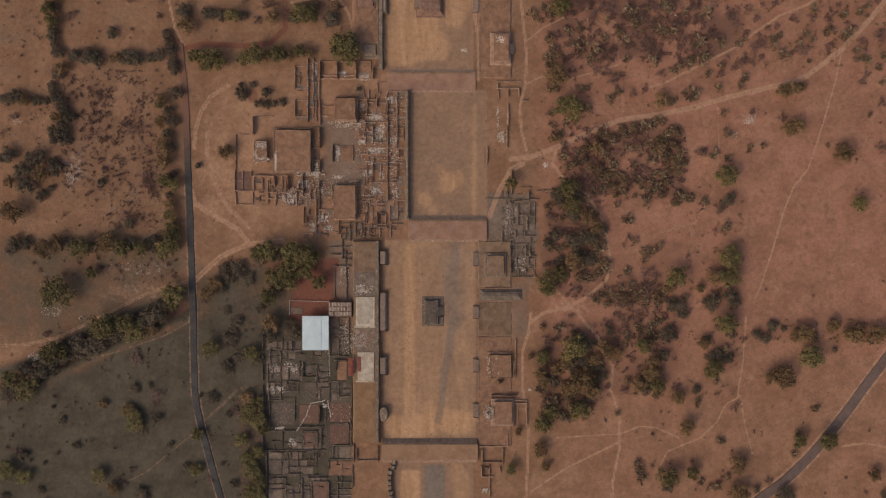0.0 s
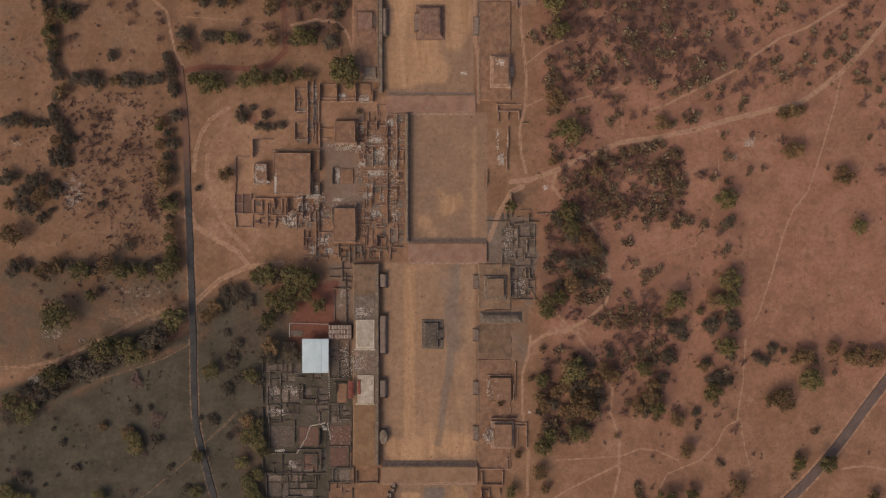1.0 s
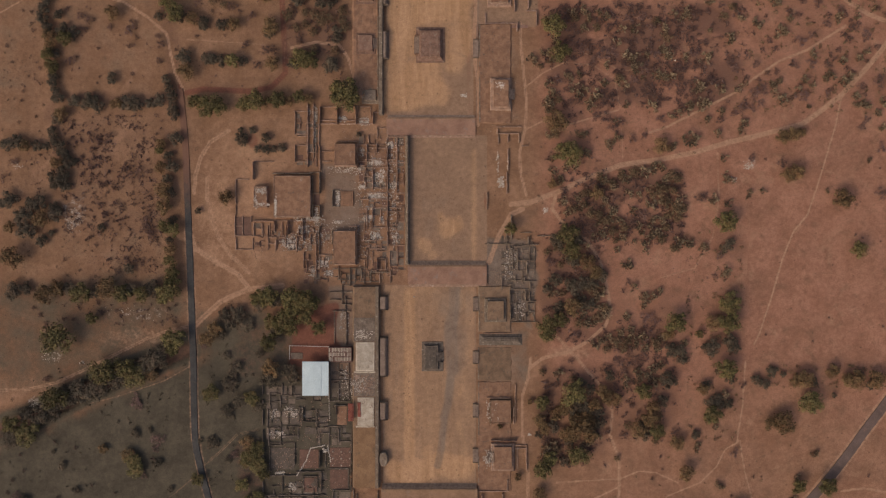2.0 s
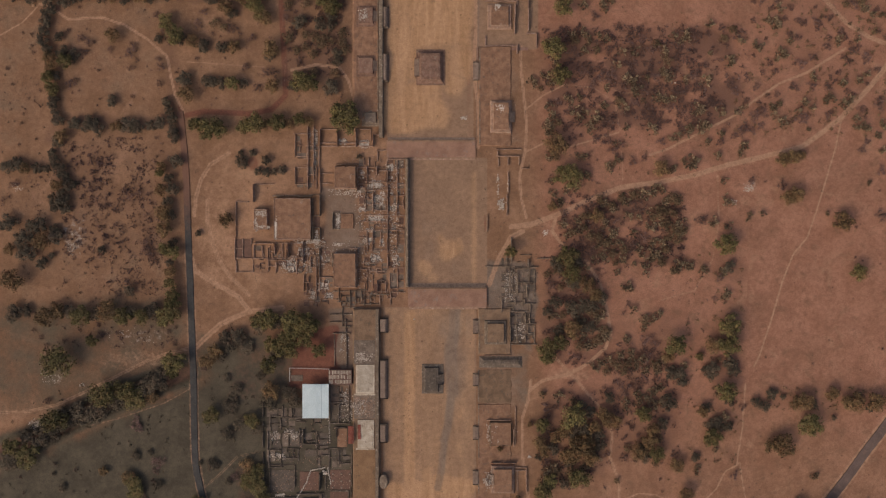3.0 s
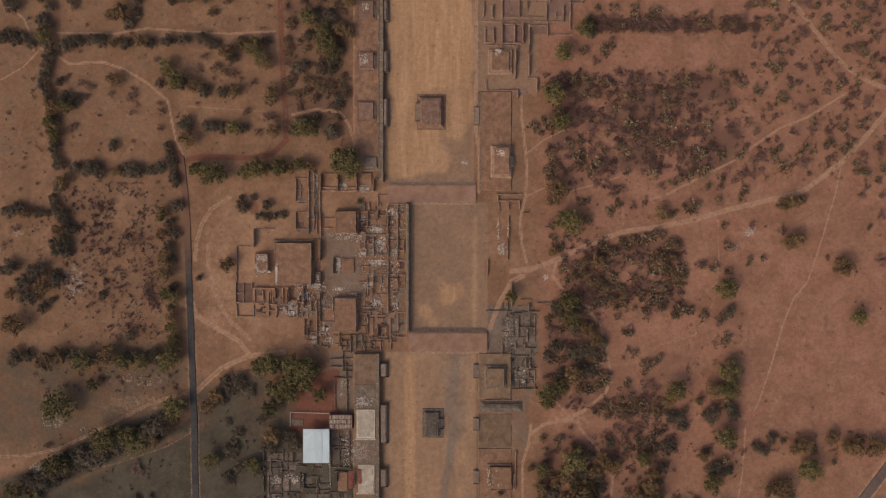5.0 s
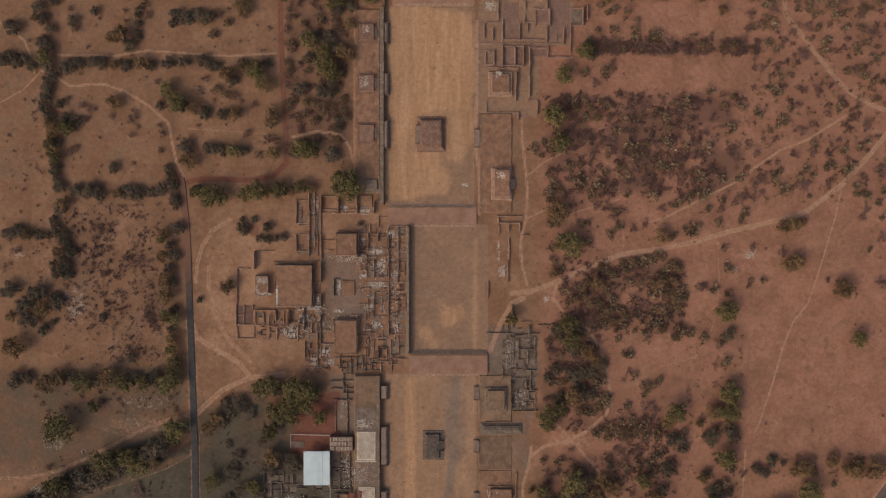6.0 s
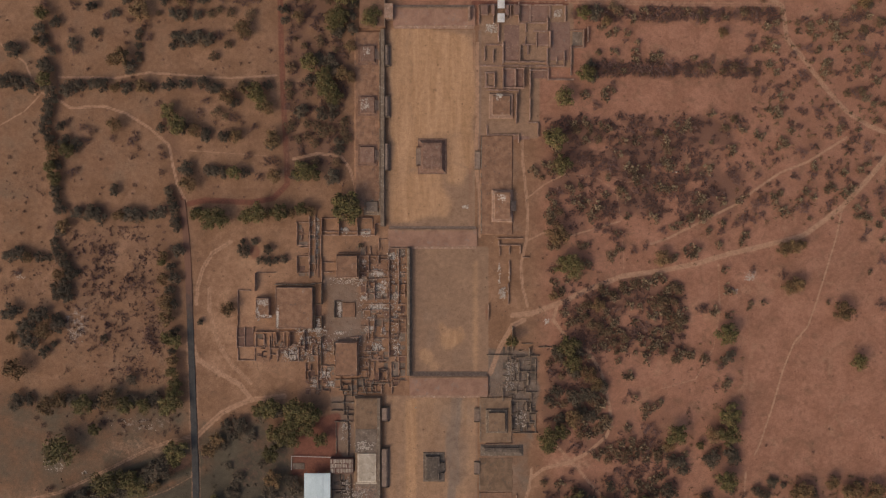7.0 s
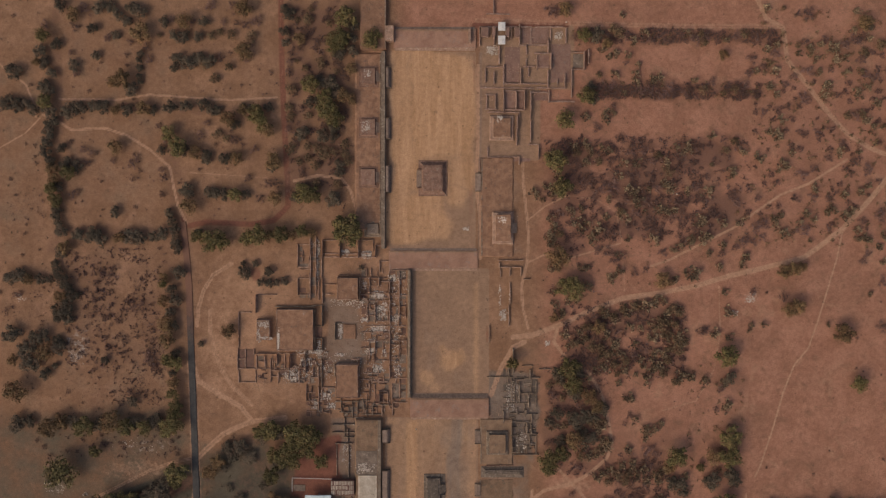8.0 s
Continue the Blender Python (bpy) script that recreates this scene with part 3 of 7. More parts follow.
def cross_terrace(u0, v0, u1, v1, height, label, rise=7, top=M_TERRACE):
    t = thing("cross_terrace", label, "terrace", "terraces across the avenue")
    block("fill", u0, v0 + rise, u1, v1 - 4, -0.2, height, top, t, 0.1, 0.06)
    stairs("north_steps", u0 + 2, v0, u1 - 2, v0 + rise + 2, 0, height, "n", 5, t)
    stairs("south_steps", u0 + 2, v1 - 6, u1 - 2, v1, 0, height, "s", 4, t, M_WALL)
    block("kerb", u0 + 2, v0 + rise + 1, u1 - 2, v0 + rise + 3, height - 0.1, height + 0.10, M_PLATFORM, t, 0, 0.05)
    return t


cross_terrace(692, -268, 838, -226, 0.8, "low rosy earth-topped terrace with worn stone steps across the avenue", 4, M_TERRACE_ROSE)
gate = thing("gate_wall", "short thick stone wall closing the avenue's terrace", "wall")
block("wall", 824, -262, 829, -238, -0.2, 3.0, M_WALL, gate, 0.05, 0.1, cut=1.5)
cross_terrace(684, 124, 842, 164, 0.6, "low earth-topped terrace with worn stone steps across the avenue", 4, M_TERRACE_ROSE)
cross_terrace(722, 382, 862, 428, 1.2, "low earth-topped terrace with grey steps across the avenue", 7, M_TERRACE_ROSE)
cross_terrace(675, 776, 846, 818, 1.8, "earth-topped terrace with broad grey steps across the avenue", 7)


def side_terrace(u0, v0, u1, v1, height, material, label, slope=0.35, group="terraces along the avenue"):
    t = thing("side_terrace", label, "terrace", group)
    block("fill", u0, v0, u1, v1, -0.3, height, material, t, slope, 0.10 if slope < 0.7 else 0.22, cut=5.0 if slope < 0.7 else 2.5)
    proud = (0.06, 0.22) if slope < 0.7 else (0.04, 0.12)
    e = slope * height / GRID
    rnd, v = random.Random(int(u0 + v0)), v0 + e + 1
    edge = u1 - e - 1.3 if u0 < 784 else u0 + e + 1.3
    while v < v1 - e - 4:
        long = min(rnd.uniform(7, 16), v1 - e - 1 - v)
        block("coping", edge - 1.0, v, edge + 1.0, v + long - 0.5, height - 0.2, height + rnd.uniform(*proud), M_WALL_GREY, t, 0.1, 0.06, cut=1.5)
        v += long
    return t


def stair_block(u0, v0, u1, v1, height, side):
    """The stepped projection in front of a side terrace."""
    t = thing("stair_block", "worn stone stairway projecting from the avenue's side terrace", "stairway", "stairways along the avenue")
    if side == "e":
        block("landing", u0, v0, u1 - 4.5, v1, -0.1, height, M_STEP, t, 0.05, 0.06, cut=1.5)
        stairs("flight", u1 - 4.7, v0, u1, v1, 0, height - 0.25, side, 4, t)
    else:
        block("landing", u0 + 3.5, v0, u1, v1, -0.1, height, M_STEP, t, 0.05, 0.06, cut=1.5)
        stairs("flight", u0, v0, u0 + 3.7, v1, 0, height - 0.2, side, 3, t)
    for v in (v0 - 1.6, v1 + 0.2):
        block("balustrade", u0, v, u1, v + 1.4, -0.1, height * 1.03, M_WALL_GREY, t, 0.1, 0.05)
    return t


# west side: a high terrace whose east face stands in shade
ta = side_terrace(624, 425, 674, 784, 2.4, M_PLATFORM, "long earth terrace with a steep stone face towards the avenue")
block("parapet", 665.5, 427, 671, 782, 2.2, 2.9, M_WALL_GREY, ta, 0.05, 0.1, cut=3)
block("plaster_sheet", 627, 482, 665, 524, 2.2, 2.52, M_FLOOR_GREY, ta, 0.1, 0.05, cut=2)
block("sunk_earth", 629, 430, 664, 481, 2.2, 2.50, M_PLATFORM, ta, 0.1, 0.04, cut=3)
block("earth_sheet", 628, 674, 665, 782, 2.2, 2.52, M_EARTH, ta, 0.1, 0.05, cut=3)
block("stone_sheet", 627, 578, 665, 620, 2.2, 2.50, M_FLOOR_GREY, ta, 0.1, 0.05, cut=2)
for a, b in ((445, 468), (518, 585), (632, 662)):
    stair_block(673, a, 687, b, 2.1, "e")
tb = thing("round_pier", "broken eight-sided masonry pier in front of the avenue's terrace", "pier")
rnd = random.Random(8)
c, verts, faces = at(679.5, 731.5), [], []
for r, z in ((3.9, -0.2), (3.7, 1.3), (3.5, 2.4), (2.9, 2.6)):
    verts += [(c.x + 0.62 * (r + rnd.uniform(-0.15, 0.15)) * math.cos(k * math.pi / 8), c.y + (r + rnd.uniform(-0.15, 0.15)) * math.sin(k * math.pi / 8), z + rnd.uniform(-0.08, 0.08)) for k in range(16)]
for q in range(3):
    faces += [(16 * q + k, 16 * q + (k + 1) % 16, 16 * q + 16 + (k + 1) % 16, 16 * q + 16 + k) for k in range(16)]
faces.append(tuple(range(48, 64)))
part("pier", mesh_of("pier", verts, faces, M_WALL_GREY), None, tb)
tw = side_terrace(632, -320, 681, -225, 2.4, M_FLOOR, "earth terrace with a stone retaining face above the avenue", 0.2)
block("gate_pier", 676, -268, 694, -240, -0.2, 3.2, M_WALL, tw, 0.1, 0.1)
side_terrace(670, -224, 679, 125, 2.6, M_WALL_GREY, "long stone retaining wall beside the sandy avenue", 0.12)
side_terrace(622, -224, 674, 96, 0.9, M_FLOOR, "bare earth terrace along the avenue's retaining wall", 1.2)
for a, b in ((-195, -160), (-105, -70), (-22, 25)):
    stair_block(678.5, a, 688, b, 2.3, "e")
td = thing("side_terrace", "rough broken stone edge of the avenue's southern plaza", "terrace", "terraces along the avenue")
rnd = random.Random(9)
for k in range(14):
    v = 812 + 9 * k
    u = 694 + 2.2 * math.sin(0.7 * k + 2.2) - (0.2 * k if k > 1 else -3)
    block("fill", u - rnd.uniform(6, 7), v - 1, u + rnd.uniform(3.5, 4.5), v + 10.5, -0.3, rnd.uniform(2.0, 2.4), M_WALL_GREY, td, 0.3, 0.2, cut=1.1, seed=k)
side_terrace(717, 160, 726, 390, 2.8, M_WALL_GREY, "stone retaining wall with shaded face beside the plaza", 0.3)


def mound(u0, v0, u1, v1, height, label, tiers=2, material=M_WALL, top=M_FLOOR_GREY, stair="e"):
    """A small stepped temple base."""
    t = thing("temple_base", label, "temple base", "small temple bases")
    h = height / tiers
    for k in range(tiers):
        e = 3.4 * k
        block("tier", u0 + e, v0 + e, u1 - e, v1 - e, -0.2 + k * 0.1, h * (k + 1), material, t, 0.18 if tiers == 1 else 0.45, 0.10, seed=k, cut=2.5)
    e = 3.4 * tiers if tiers > 1 else 2.2
    if tiers == 1:      # what is left of a low parapet round the top
        for a, b, c, d in ((u0 + 1.6, v0 + 1.6, u1 - 1.6, v0 + 2.8), (u0 + 1.6, v1 - 2.8, u1 - 1.6, v1 - 1.6), (u0 + 1.6, v0 + 2.8, u0 + 2.8, v1 - 2.8), (u1 - 2.8, v0 + 2.8, u1 - 1.6, v1 - 2.8)):
            block("parapet", a, b, c, d, height - 0.3, height + 0.35, material, t, 0.1, 0.12, cut=0.9)
    block("top_floor", u0 + e, v0 + e, u1 - e, v1 - e, height - 0.25, height + 0.12, top, t, 0.1, 0.08, cut=2.0)
    mv = (v0 + v1) / 2
    if stair == "e":
        stairs("flight", u1 - 6, mv - 9, u1 + 5, mv + 9, 0, height * 0.8, "e", 5, t)
    elif stair == "w":
        stairs("flight", u0 - 5, mv - 9, u0 + 6, mv + 9, 0, height * 0.8, "w", 5, t)
    return t


altar = thing("temple_base", "square sloping stone altar with worn edges standing in the sandy avenue", "temple base", "small temple bases")
block("footing", 736, -32, 788, 32, -0.2, 0.35, M_MOUND, altar, 0.4, 0.1, cut=2.0)
block("tier", 738.5, -29, 785.5, 29.5, 0.1, 2.6, M_MOUND, altar, 0.75, 0.16, cut=1.6)
block("top_floor", 747, -20, 777, 20.5, 2.4, 2.85, M_MOUND, altar, 0.3, 0.12, cut=1.6)
stairs("flight", 733, -14, 742, 16, 0, 1.5, "w", 5, altar)
for v in (-16.5, 16.2):
    block("balustrade", 734, v, 746, v + 2.2, -0.1, 2.2, M_MOUND, altar, 0.25, 0.08, cut=1.5)
dark_altar = thing("temple_base", "dark stone altar with an eastern stair standing in the avenue", "temple base", "small temple bases")
block("footing", 746.5, 525, 785, 578, -0.2, 0.35, M_DARK_SHADED_STONE, dark_altar, 0.3, 0.1, cut=2.0)
block("tier", 750, 530, 777, 574.5, 0.1, 1.7, M_DARK_SHADED_STONE, dark_altar, 0.3, 0.12, cut=1.6)
block("top_floor", 753.5, 534, 773, 571, 1.5, 1.95, M_DARK_SHADED_FLOOR, dark_altar, 0.2, 0.08, cut=2.0)
stairs("flight", 774, 544, 786, 560, 0, 1.5, "e", 5, dark_altar, M_DARK_SHADED_STONE)
for v in (541.6, 560.2):
    block("balustrade", 774, v, 784.5, v + 1.8, -0.1, 1.75, M_DARK_SHADED_STONE, dark_altar, 0.2, 0.06, cut=1.5)
for v in (-200, -110, -22):
    mound(629, v, 667, v + 41, 2.2, "low square temple base with pale rubble on top", 2, M_MOUND, M_MOUND, "e")
mound(640, 75, 672, 105, 1.6, "low grassy temple base shaded by a tree", 2, M_WALL_GREY, M_FLOOR_GREY, "")

# east side: lower terraces with lit western faces
for a, b, h in ((-38, 140, 0.6), (425, 509, 0.7), (534, 595, 0.2), (595, 790, 0.4)):
    r = 906
    side_terrace(846 if b < 500 else 845, a, r, b, h, M_PLATFORM if 400 < b < 600 else M_FLOOR, "bare earth terrace edging the avenue's eastern side", 0.8)
for a, b in ((-8, 22), (448, 470), (543, 563), (636, 658), (715, 738)):
    stair_block(837, a, 847, b, 0.9, "w")
mound(862, -112, 906, -66, 2.2, "broad ruined temple base with pale rubble on top", 2, M_WALL, M_FLOOR, "")
mound(866, 58, 906, 118, 3.4, "broad ruined temple base with pale rubble on top", 2, M_WALL, M_FLOOR, "e")
mound(856, 446, 898, 492, 2.8, "grey ruined temple base beside excavated rooms", 2, M_WALL_GREY, M_PLATFORM, "")
bank = thing("stone_bank", "low sloping bank of grey stones edging a bare terrace", "bank")
block("bank", 847, 510, 926, 533, -0.2, 1.1, M_DARK_SHADED_STONE, bank, 2.0, 0.12, cut=2.0)
for k in range(11):
    block("kerb_stone", 856 + 6 * k, 516.5, 861.4 + 6 * k, 518.3, 0.8, 1.22, M_DARK_SHADED_STONE, bank, 0.1, 0.06, cut=1.2, seed=k)
mound(866, 626, 906, 670, 1.8, "overgrown earth temple base beside the avenue", 1, M_PLATFORM, M_FLOOR, "")
mound(868, 702, 912, 755, 3.0, "square temple base with stone-edged earth top", 2, M_WALL, M_FLOOR, "w")


# ---- excavated walls and floors ----
WALL_RND = random.Random(21)


def wall_run(u0, v0, u1, v1, h, material, parent, base=0.0):
    """One ruined wall: a few worn lengths of uneven height in line."""
    r = WALL_RND
    k = r.uniform(1.0, 1.4) if material in (M_WALL_ROSE, M_LIME_GREY) else r.uniform(0.75, 1.1)
    along = math.hypot(u1 - u0, v1 - v0)
    n = max(1, round(along / r.uniform(14, 26)))
    for i in range(n):
        a, b = i / n, (i + 1) / n - (0.0 if i == n - 1 or r.random() < 0.6 else 0.05)
        hh = h * r.uniform(0.75, 1.12)
        p, q = (u0 + (u1 - u0) * a, v0 + (v1 - v0) * a), (u0 + (u1 - u0) * b, v0 + (v1 - v0) * b)
        j = r.uniform(-0.3, 0.3)
        block("wall", min(p[0], q[0]) - k + j, min(p[1], q[1]) - k + j, max(p[0], q[0]) + k + j, max(p[1], q[1]) + k + j, base - 0.3, base + hh, material, parent, 0.08, 0.13, cut=1.3, seed=i + 3)


def ruin(label, group, spec, material, north=False, base=0.0, taller=1.25):
    """A compound of wall lines (u0, v0, u1, v1, height) that belong together."""
    t = thing("ruined_compound", label, "ruin", group)
    # the shade over the southern palace is put into its stone colour
    if group == SOUTH:
        material, taller = M_DARK_SHADED_STONE, 0.9
    if group == NORTH:
        material, taller = M_WALL_ROSE, 1.2
    for u0, v0, u1, v1, h in spec:
        if north:
            u0, v0, u1, v1 = u0 - 3, v0 - 315, u1 - 3, v1 - 315
        wall_run(u0, v0, u1, v1, h * taller, material, t, base)
    return t


PALACE, SOUTH, EAST, NORTH = "walls of the western palace", "walls of the southern palace", "walls east of the avenue", "walls of the north-eastern palace"
ruin("row of roofless stone cells with earth floors on the palace edge", PALACE, [
    (567, 110, 567, 140, 1.8), (598, 110, 598, 140, 2.0), (630, 110, 630, 140, 2.0), (567, 110, 656, 110, 0.7), (567, 134, 597, 134, 0.6), (600, 134, 628, 134, 0.6), (632, 133, 650, 133, 0.6),
    (656, 110, 656, 130, 0.6), (564, 140, 660, 140, 0.4), (661, 120, 661, 140, 1.9), (661, 120, 672, 120, 0.5), (668, 147, 668, 166, 0.9), (686, 147, 686, 166, 0.6), (668, 147, 686, 147, 0.4)], M_WALL)
ruin("long narrow corridors of low worn stone walls", PALACE, [
    (545, 105, 545, 215, 1.2), (555, 105, 555, 200, 1.0), (565, 142, 565, 178, 0.8), (523, 118, 523, 158, 0.9), (523, 158, 543, 158, 0.6), (520, 118, 544, 118, 0.5), (523, 178, 523, 207, 1.0), (523, 207, 545, 207, 0.7),
    (523, 178, 545, 178, 0.4), (546, 120, 556, 120, 0.5), (546, 190, 560, 190, 0.6), (560, 178, 560, 215, 0.8), (567, 180, 567, 222, 1.6), (567, 188, 588, 188, 0.7), (570, 206, 586, 206, 0.6)], M_WALL)
ruin("cells with broken stone walls and white plaster remains beside the court", PALACE, [
    (596, 172, 632, 172, 0.9), (633, 175, 633, 218, 2.3), (633, 177, 680, 177, 0.6), (633, 191, 655, 191, 0.7), (650, 177, 650, 205, 1.2), (634, 206, 655, 206, 0.5), (645, 217, 690, 217, 0.6), (667, 176, 667, 190, 1.4),
    (672, 183, 690, 183, 0.8), (686, 183, 686, 258, 1.5), (647, 222, 647, 255, 0.8), (660, 222, 660, 255, 1.3), (682, 222, 682, 255, 0.5), (657, 253, 684, 253, 0.6), (645, 262, 690, 262, 0.5), (640, 273, 690, 273, 0.5)], M_WALL)
ruin("cells with broken stone walls and white plaster remains beside the court", PALACE, [
    (650, 290, 650, 325, 0.9), (660, 290, 660, 325, 1.1), (657, 323, 683, 323, 0.6), (645, 288, 683, 288, 0.5), (686, 264, 686, 355, 1.3), (703, 290, 703, 318, 0.9), (716, 290, 716, 315, 0.7), (690, 318, 704, 318, 0.5),
    (690, 288, 718, 288, 0.6), (690, 335, 703, 335, 0.5), (632, 322, 632, 346, 2.3), (632, 356, 632, 378, 2.2), (618, 321, 632, 321, 0.9), (640, 346, 668, 346, 0.5), (633, 357, 655, 357, 0.6), (650, 357, 650, 395, 0.8), (655, 361, 683, 361, 0.5)], M_WALL)
ruin("narrow cells of low stone walls along the plaza wall", PALACE, [
    (690, 163, 716, 163, 0.8), (703, 165, 703, 216, 1.0), (690, 208, 717, 208, 0.6), (690, 227, 717, 227, 0.6), (703, 222, 703, 262, 0.9), (714, 230, 714, 250, 0.7), (690, 262, 716, 262, 0.4), (668, 378, 668, 396, 1.9), (668, 378, 682, 378, 0.8),
    (682, 378, 682, 398, 0.7), (668, 397, 684, 397, 0.6), (690, 355, 716, 355, 0.4), (690, 366, 690, 392, 0.6), (703, 366, 703, 390, 0.6), (672, 402, 672, 420, 0.9), (691, 398, 691, 420, 0.9), (692, 398, 716, 398, 0.5)], M_WALL)
ruin("low cell walls and reddish floors at the palace's western corner", PALACE, [
    (418, 238, 418, 300, 0.9), (418, 238, 440, 238, 0.5), (416, 303, 416, 340, 0.8), (430, 304, 430, 336, 0.5), (445, 304, 445, 312, 0.8), (416, 321, 430, 321, 0.5), (416, 338, 505, 338, 0.6), (450, 312, 484, 312, 1.2), (465, 318, 465, 334, 0.9),
    (450, 316, 450, 338, 0.6), (418, 342, 418, 362, 0.8), (418, 362, 448, 362, 0.6), (448, 342, 448, 362, 0.5), (475, 336, 475, 360, 0.7), (478, 316, 478, 336, 0.5), (450, 208, 450, 238, 2.6), (450, 207, 484, 207, 0.5)], M_WALL)
ruin("small stone-walled cells below the broad palace platform", PALACE, [
    (487, 312, 487, 330, 1.7), (511, 312, 511, 336, 2.3), (530, 326, 530, 336, 1.6), (537, 310, 537, 346, 1.6), (550, 336, 550, 352, 1.3), (487, 311, 562, 311, 0.6), (511, 337, 536, 337, 0.5), (500, 314, 500, 340, 0.6), (488, 346, 488, 364, 0.7),
    (510, 363, 530, 363, 0.6), (525, 341, 525, 365, 0.7), (545, 353, 560, 353, 0.7), (560, 336, 560, 366, 1.0), (538, 368, 538, 395, 0.9), (560, 370, 560, 412, 1.0), (540, 395, 565, 395, 0.6), (566, 372, 588, 372, 0.7), (566, 374, 566, 396, 0.8)], M_WALL)
ruin("stone stairway walls beside the broad palace platform", PALACE, [
    (567, 228, 567, 262, 2.0), (567, 285, 567, 304, 1.9), (554, 232, 554, 262, 1.9), (554, 282, 554, 306, 1.7), (556, 262, 566, 262, 0.7), (556, 284, 566, 284, 0.7), (484, 228, 552, 228, 0.9), (548, 226, 568, 226, 0.6),
    (589, 258, 589, 286, 1.6), (589, 258, 600, 258, 0.5), (589, 286, 600, 286, 0.5), (566, 322, 566, 370, 1.4), (588, 330, 588, 352, 0.6)], M_WALL_GREY)
ruin("low cell walls between the palace and the long terrace", PALACE, [
    (600, 392, 600, 415, 0.9), (598, 415, 618, 415, 0.9), (620, 395, 620, 426, 1.0), (629, 395, 629, 420, 1.0), (633, 394, 650, 394, 0.7), (640, 398, 640, 418, 0.7), (656, 400, 656, 420, 0.7), (606, 425, 606, 456, 0.9), (585, 437, 624, 437, 0.7),
    (585, 451, 624, 451, 0.7), (605, 459, 622, 459, 0.8), (612, 445, 612, 470, 0.8), (590, 471, 620, 471, 0.8), (613, 472, 613, 530, 0.9), (592, 472, 592, 528, 0.5), (590, 396, 632, 396, 0.6), (636, 419, 672, 419, 0.6), (606, 425, 640, 425, 0.5), (656, 402, 690, 402, 0.5), (640, 409, 656, 409, 0.5)], M_WALL_GREY)
ruin("grey plastered cells with low walls under the long terrace", SOUTH, [
    (585, 562, 618, 562, 0.7), (618, 560, 618, 600, 0.9), (600, 565, 600, 590, 0.6), (585, 593, 618, 593, 0.8), (600, 600, 600, 628, 0.9), (585, 630, 618, 630, 0.7), (618, 602, 618, 628, 0.7), (584, 564, 584, 628, 0.8),
    (596, 640, 596, 655, 1.3), (592, 638, 614, 638, 0.9), (584, 675, 610, 675, 0.6), (600, 680, 600, 705, 0.7), (600, 702, 622, 702, 0.8), (622, 680, 622, 790, 0.9), (583, 676, 583, 710, 0.7)], M_WALL_GREY)
ruin("maze of low grey stone walls round small courts", SOUTH, [
    (475, 605, 500, 605, 0.7), (500, 600, 500, 620, 0.8), (517, 605, 517, 620, 1.0), (500, 620, 532, 620, 0.6), (525, 628, 540, 628, 0.7), (478, 617, 496, 617, 0.7), (478, 617, 478, 642, 0.8), (487, 631, 498, 631, 0.9), (497, 622, 497, 642, 0.8),
    (500, 648, 530, 648, 0.6), (530, 640, 530, 665, 0.9), (537, 642, 537, 666, 1.5), (537, 667, 562, 667, 0.9), (560, 645, 560, 690, 0.7), (566, 670, 580, 670, 0.7), (508, 675, 526, 675, 0.7), (474, 645, 474, 676, 0.8)], M_WALL_GREY)
ruin("maze of low grey stone walls round small courts", SOUTH, [
    (476, 678, 498, 678, 0.7), (476, 680, 476, 708, 1.0), (476, 708, 500, 708, 0.7), (498, 680, 498, 708, 0.9), (500, 692, 528, 692, 0.8), (528, 676, 528, 696, 0.7), (510, 680, 510, 694, 0.6), (565, 687, 582, 687, 0.9), (566, 690, 566, 704, 0.7),
    (478, 704, 522, 704, 0.5), (522, 706, 522, 742, 1.0), (478, 712, 478, 754, 0.8), (566, 720, 566, 747, 2.1), (576, 720, 576, 747, 0.7), (525, 755, 572, 755, 1.0), (569, 757, 569, 790, 1.3), (537, 764, 562, 764, 0.9)], M_WALL_GREY)
ruin("maze of low brown stone walls with reddish floors", SOUTH, [
    (537, 766, 537, 790, 0.7), (562, 766, 562, 792, 0.7), (475, 762, 522, 762, 1.0), (500, 764, 500, 790, 0.7), (582, 750, 616, 750, 0.5), (617, 752, 617, 785, 0.7), (590, 788, 618, 788, 0.8), (590, 790, 590, 812, 1.0), (582, 813, 624, 813, 0.6),
    (626, 782, 626, 816, 1.3), (632, 795, 632, 812, 1.1), (632, 814, 668, 814, 0.7), (669, 790, 669, 816, 0.9), (582, 816, 582, 830, 1.3), (476, 800, 560, 800, 0.6), (510, 805, 510, 828, 0.6), (527, 803, 527, 826, 0.7)], M_WALL_GREY)
ruin("maze of low brown stone walls with earth floors", SOUTH, [
    (508, 826, 560, 826, 0.7), (510, 838, 535, 838, 1.0), (545, 845, 580, 845, 1.1), (480, 846, 505, 846, 0.8), (506, 845, 506, 880, 0.7), (535, 846, 535, 882, 1.0), (536, 868, 550, 868, 0.7), (582, 852, 582, 900, 1.5), (598, 845, 598, 882, 1.0),
    (598, 853, 622, 853, 0.7), (598, 866, 622, 866, 0.8), (585, 876, 620, 876, 0.7), (510, 873, 533, 873, 0.8), (552, 853, 552, 892, 0.6), (555, 852, 580, 852, 0.7), (625, 825, 625, 862, 0.9), (480, 866, 504, 866, 0.7), (560, 803, 560, 826, 0.6)], M_WALL_GREY)
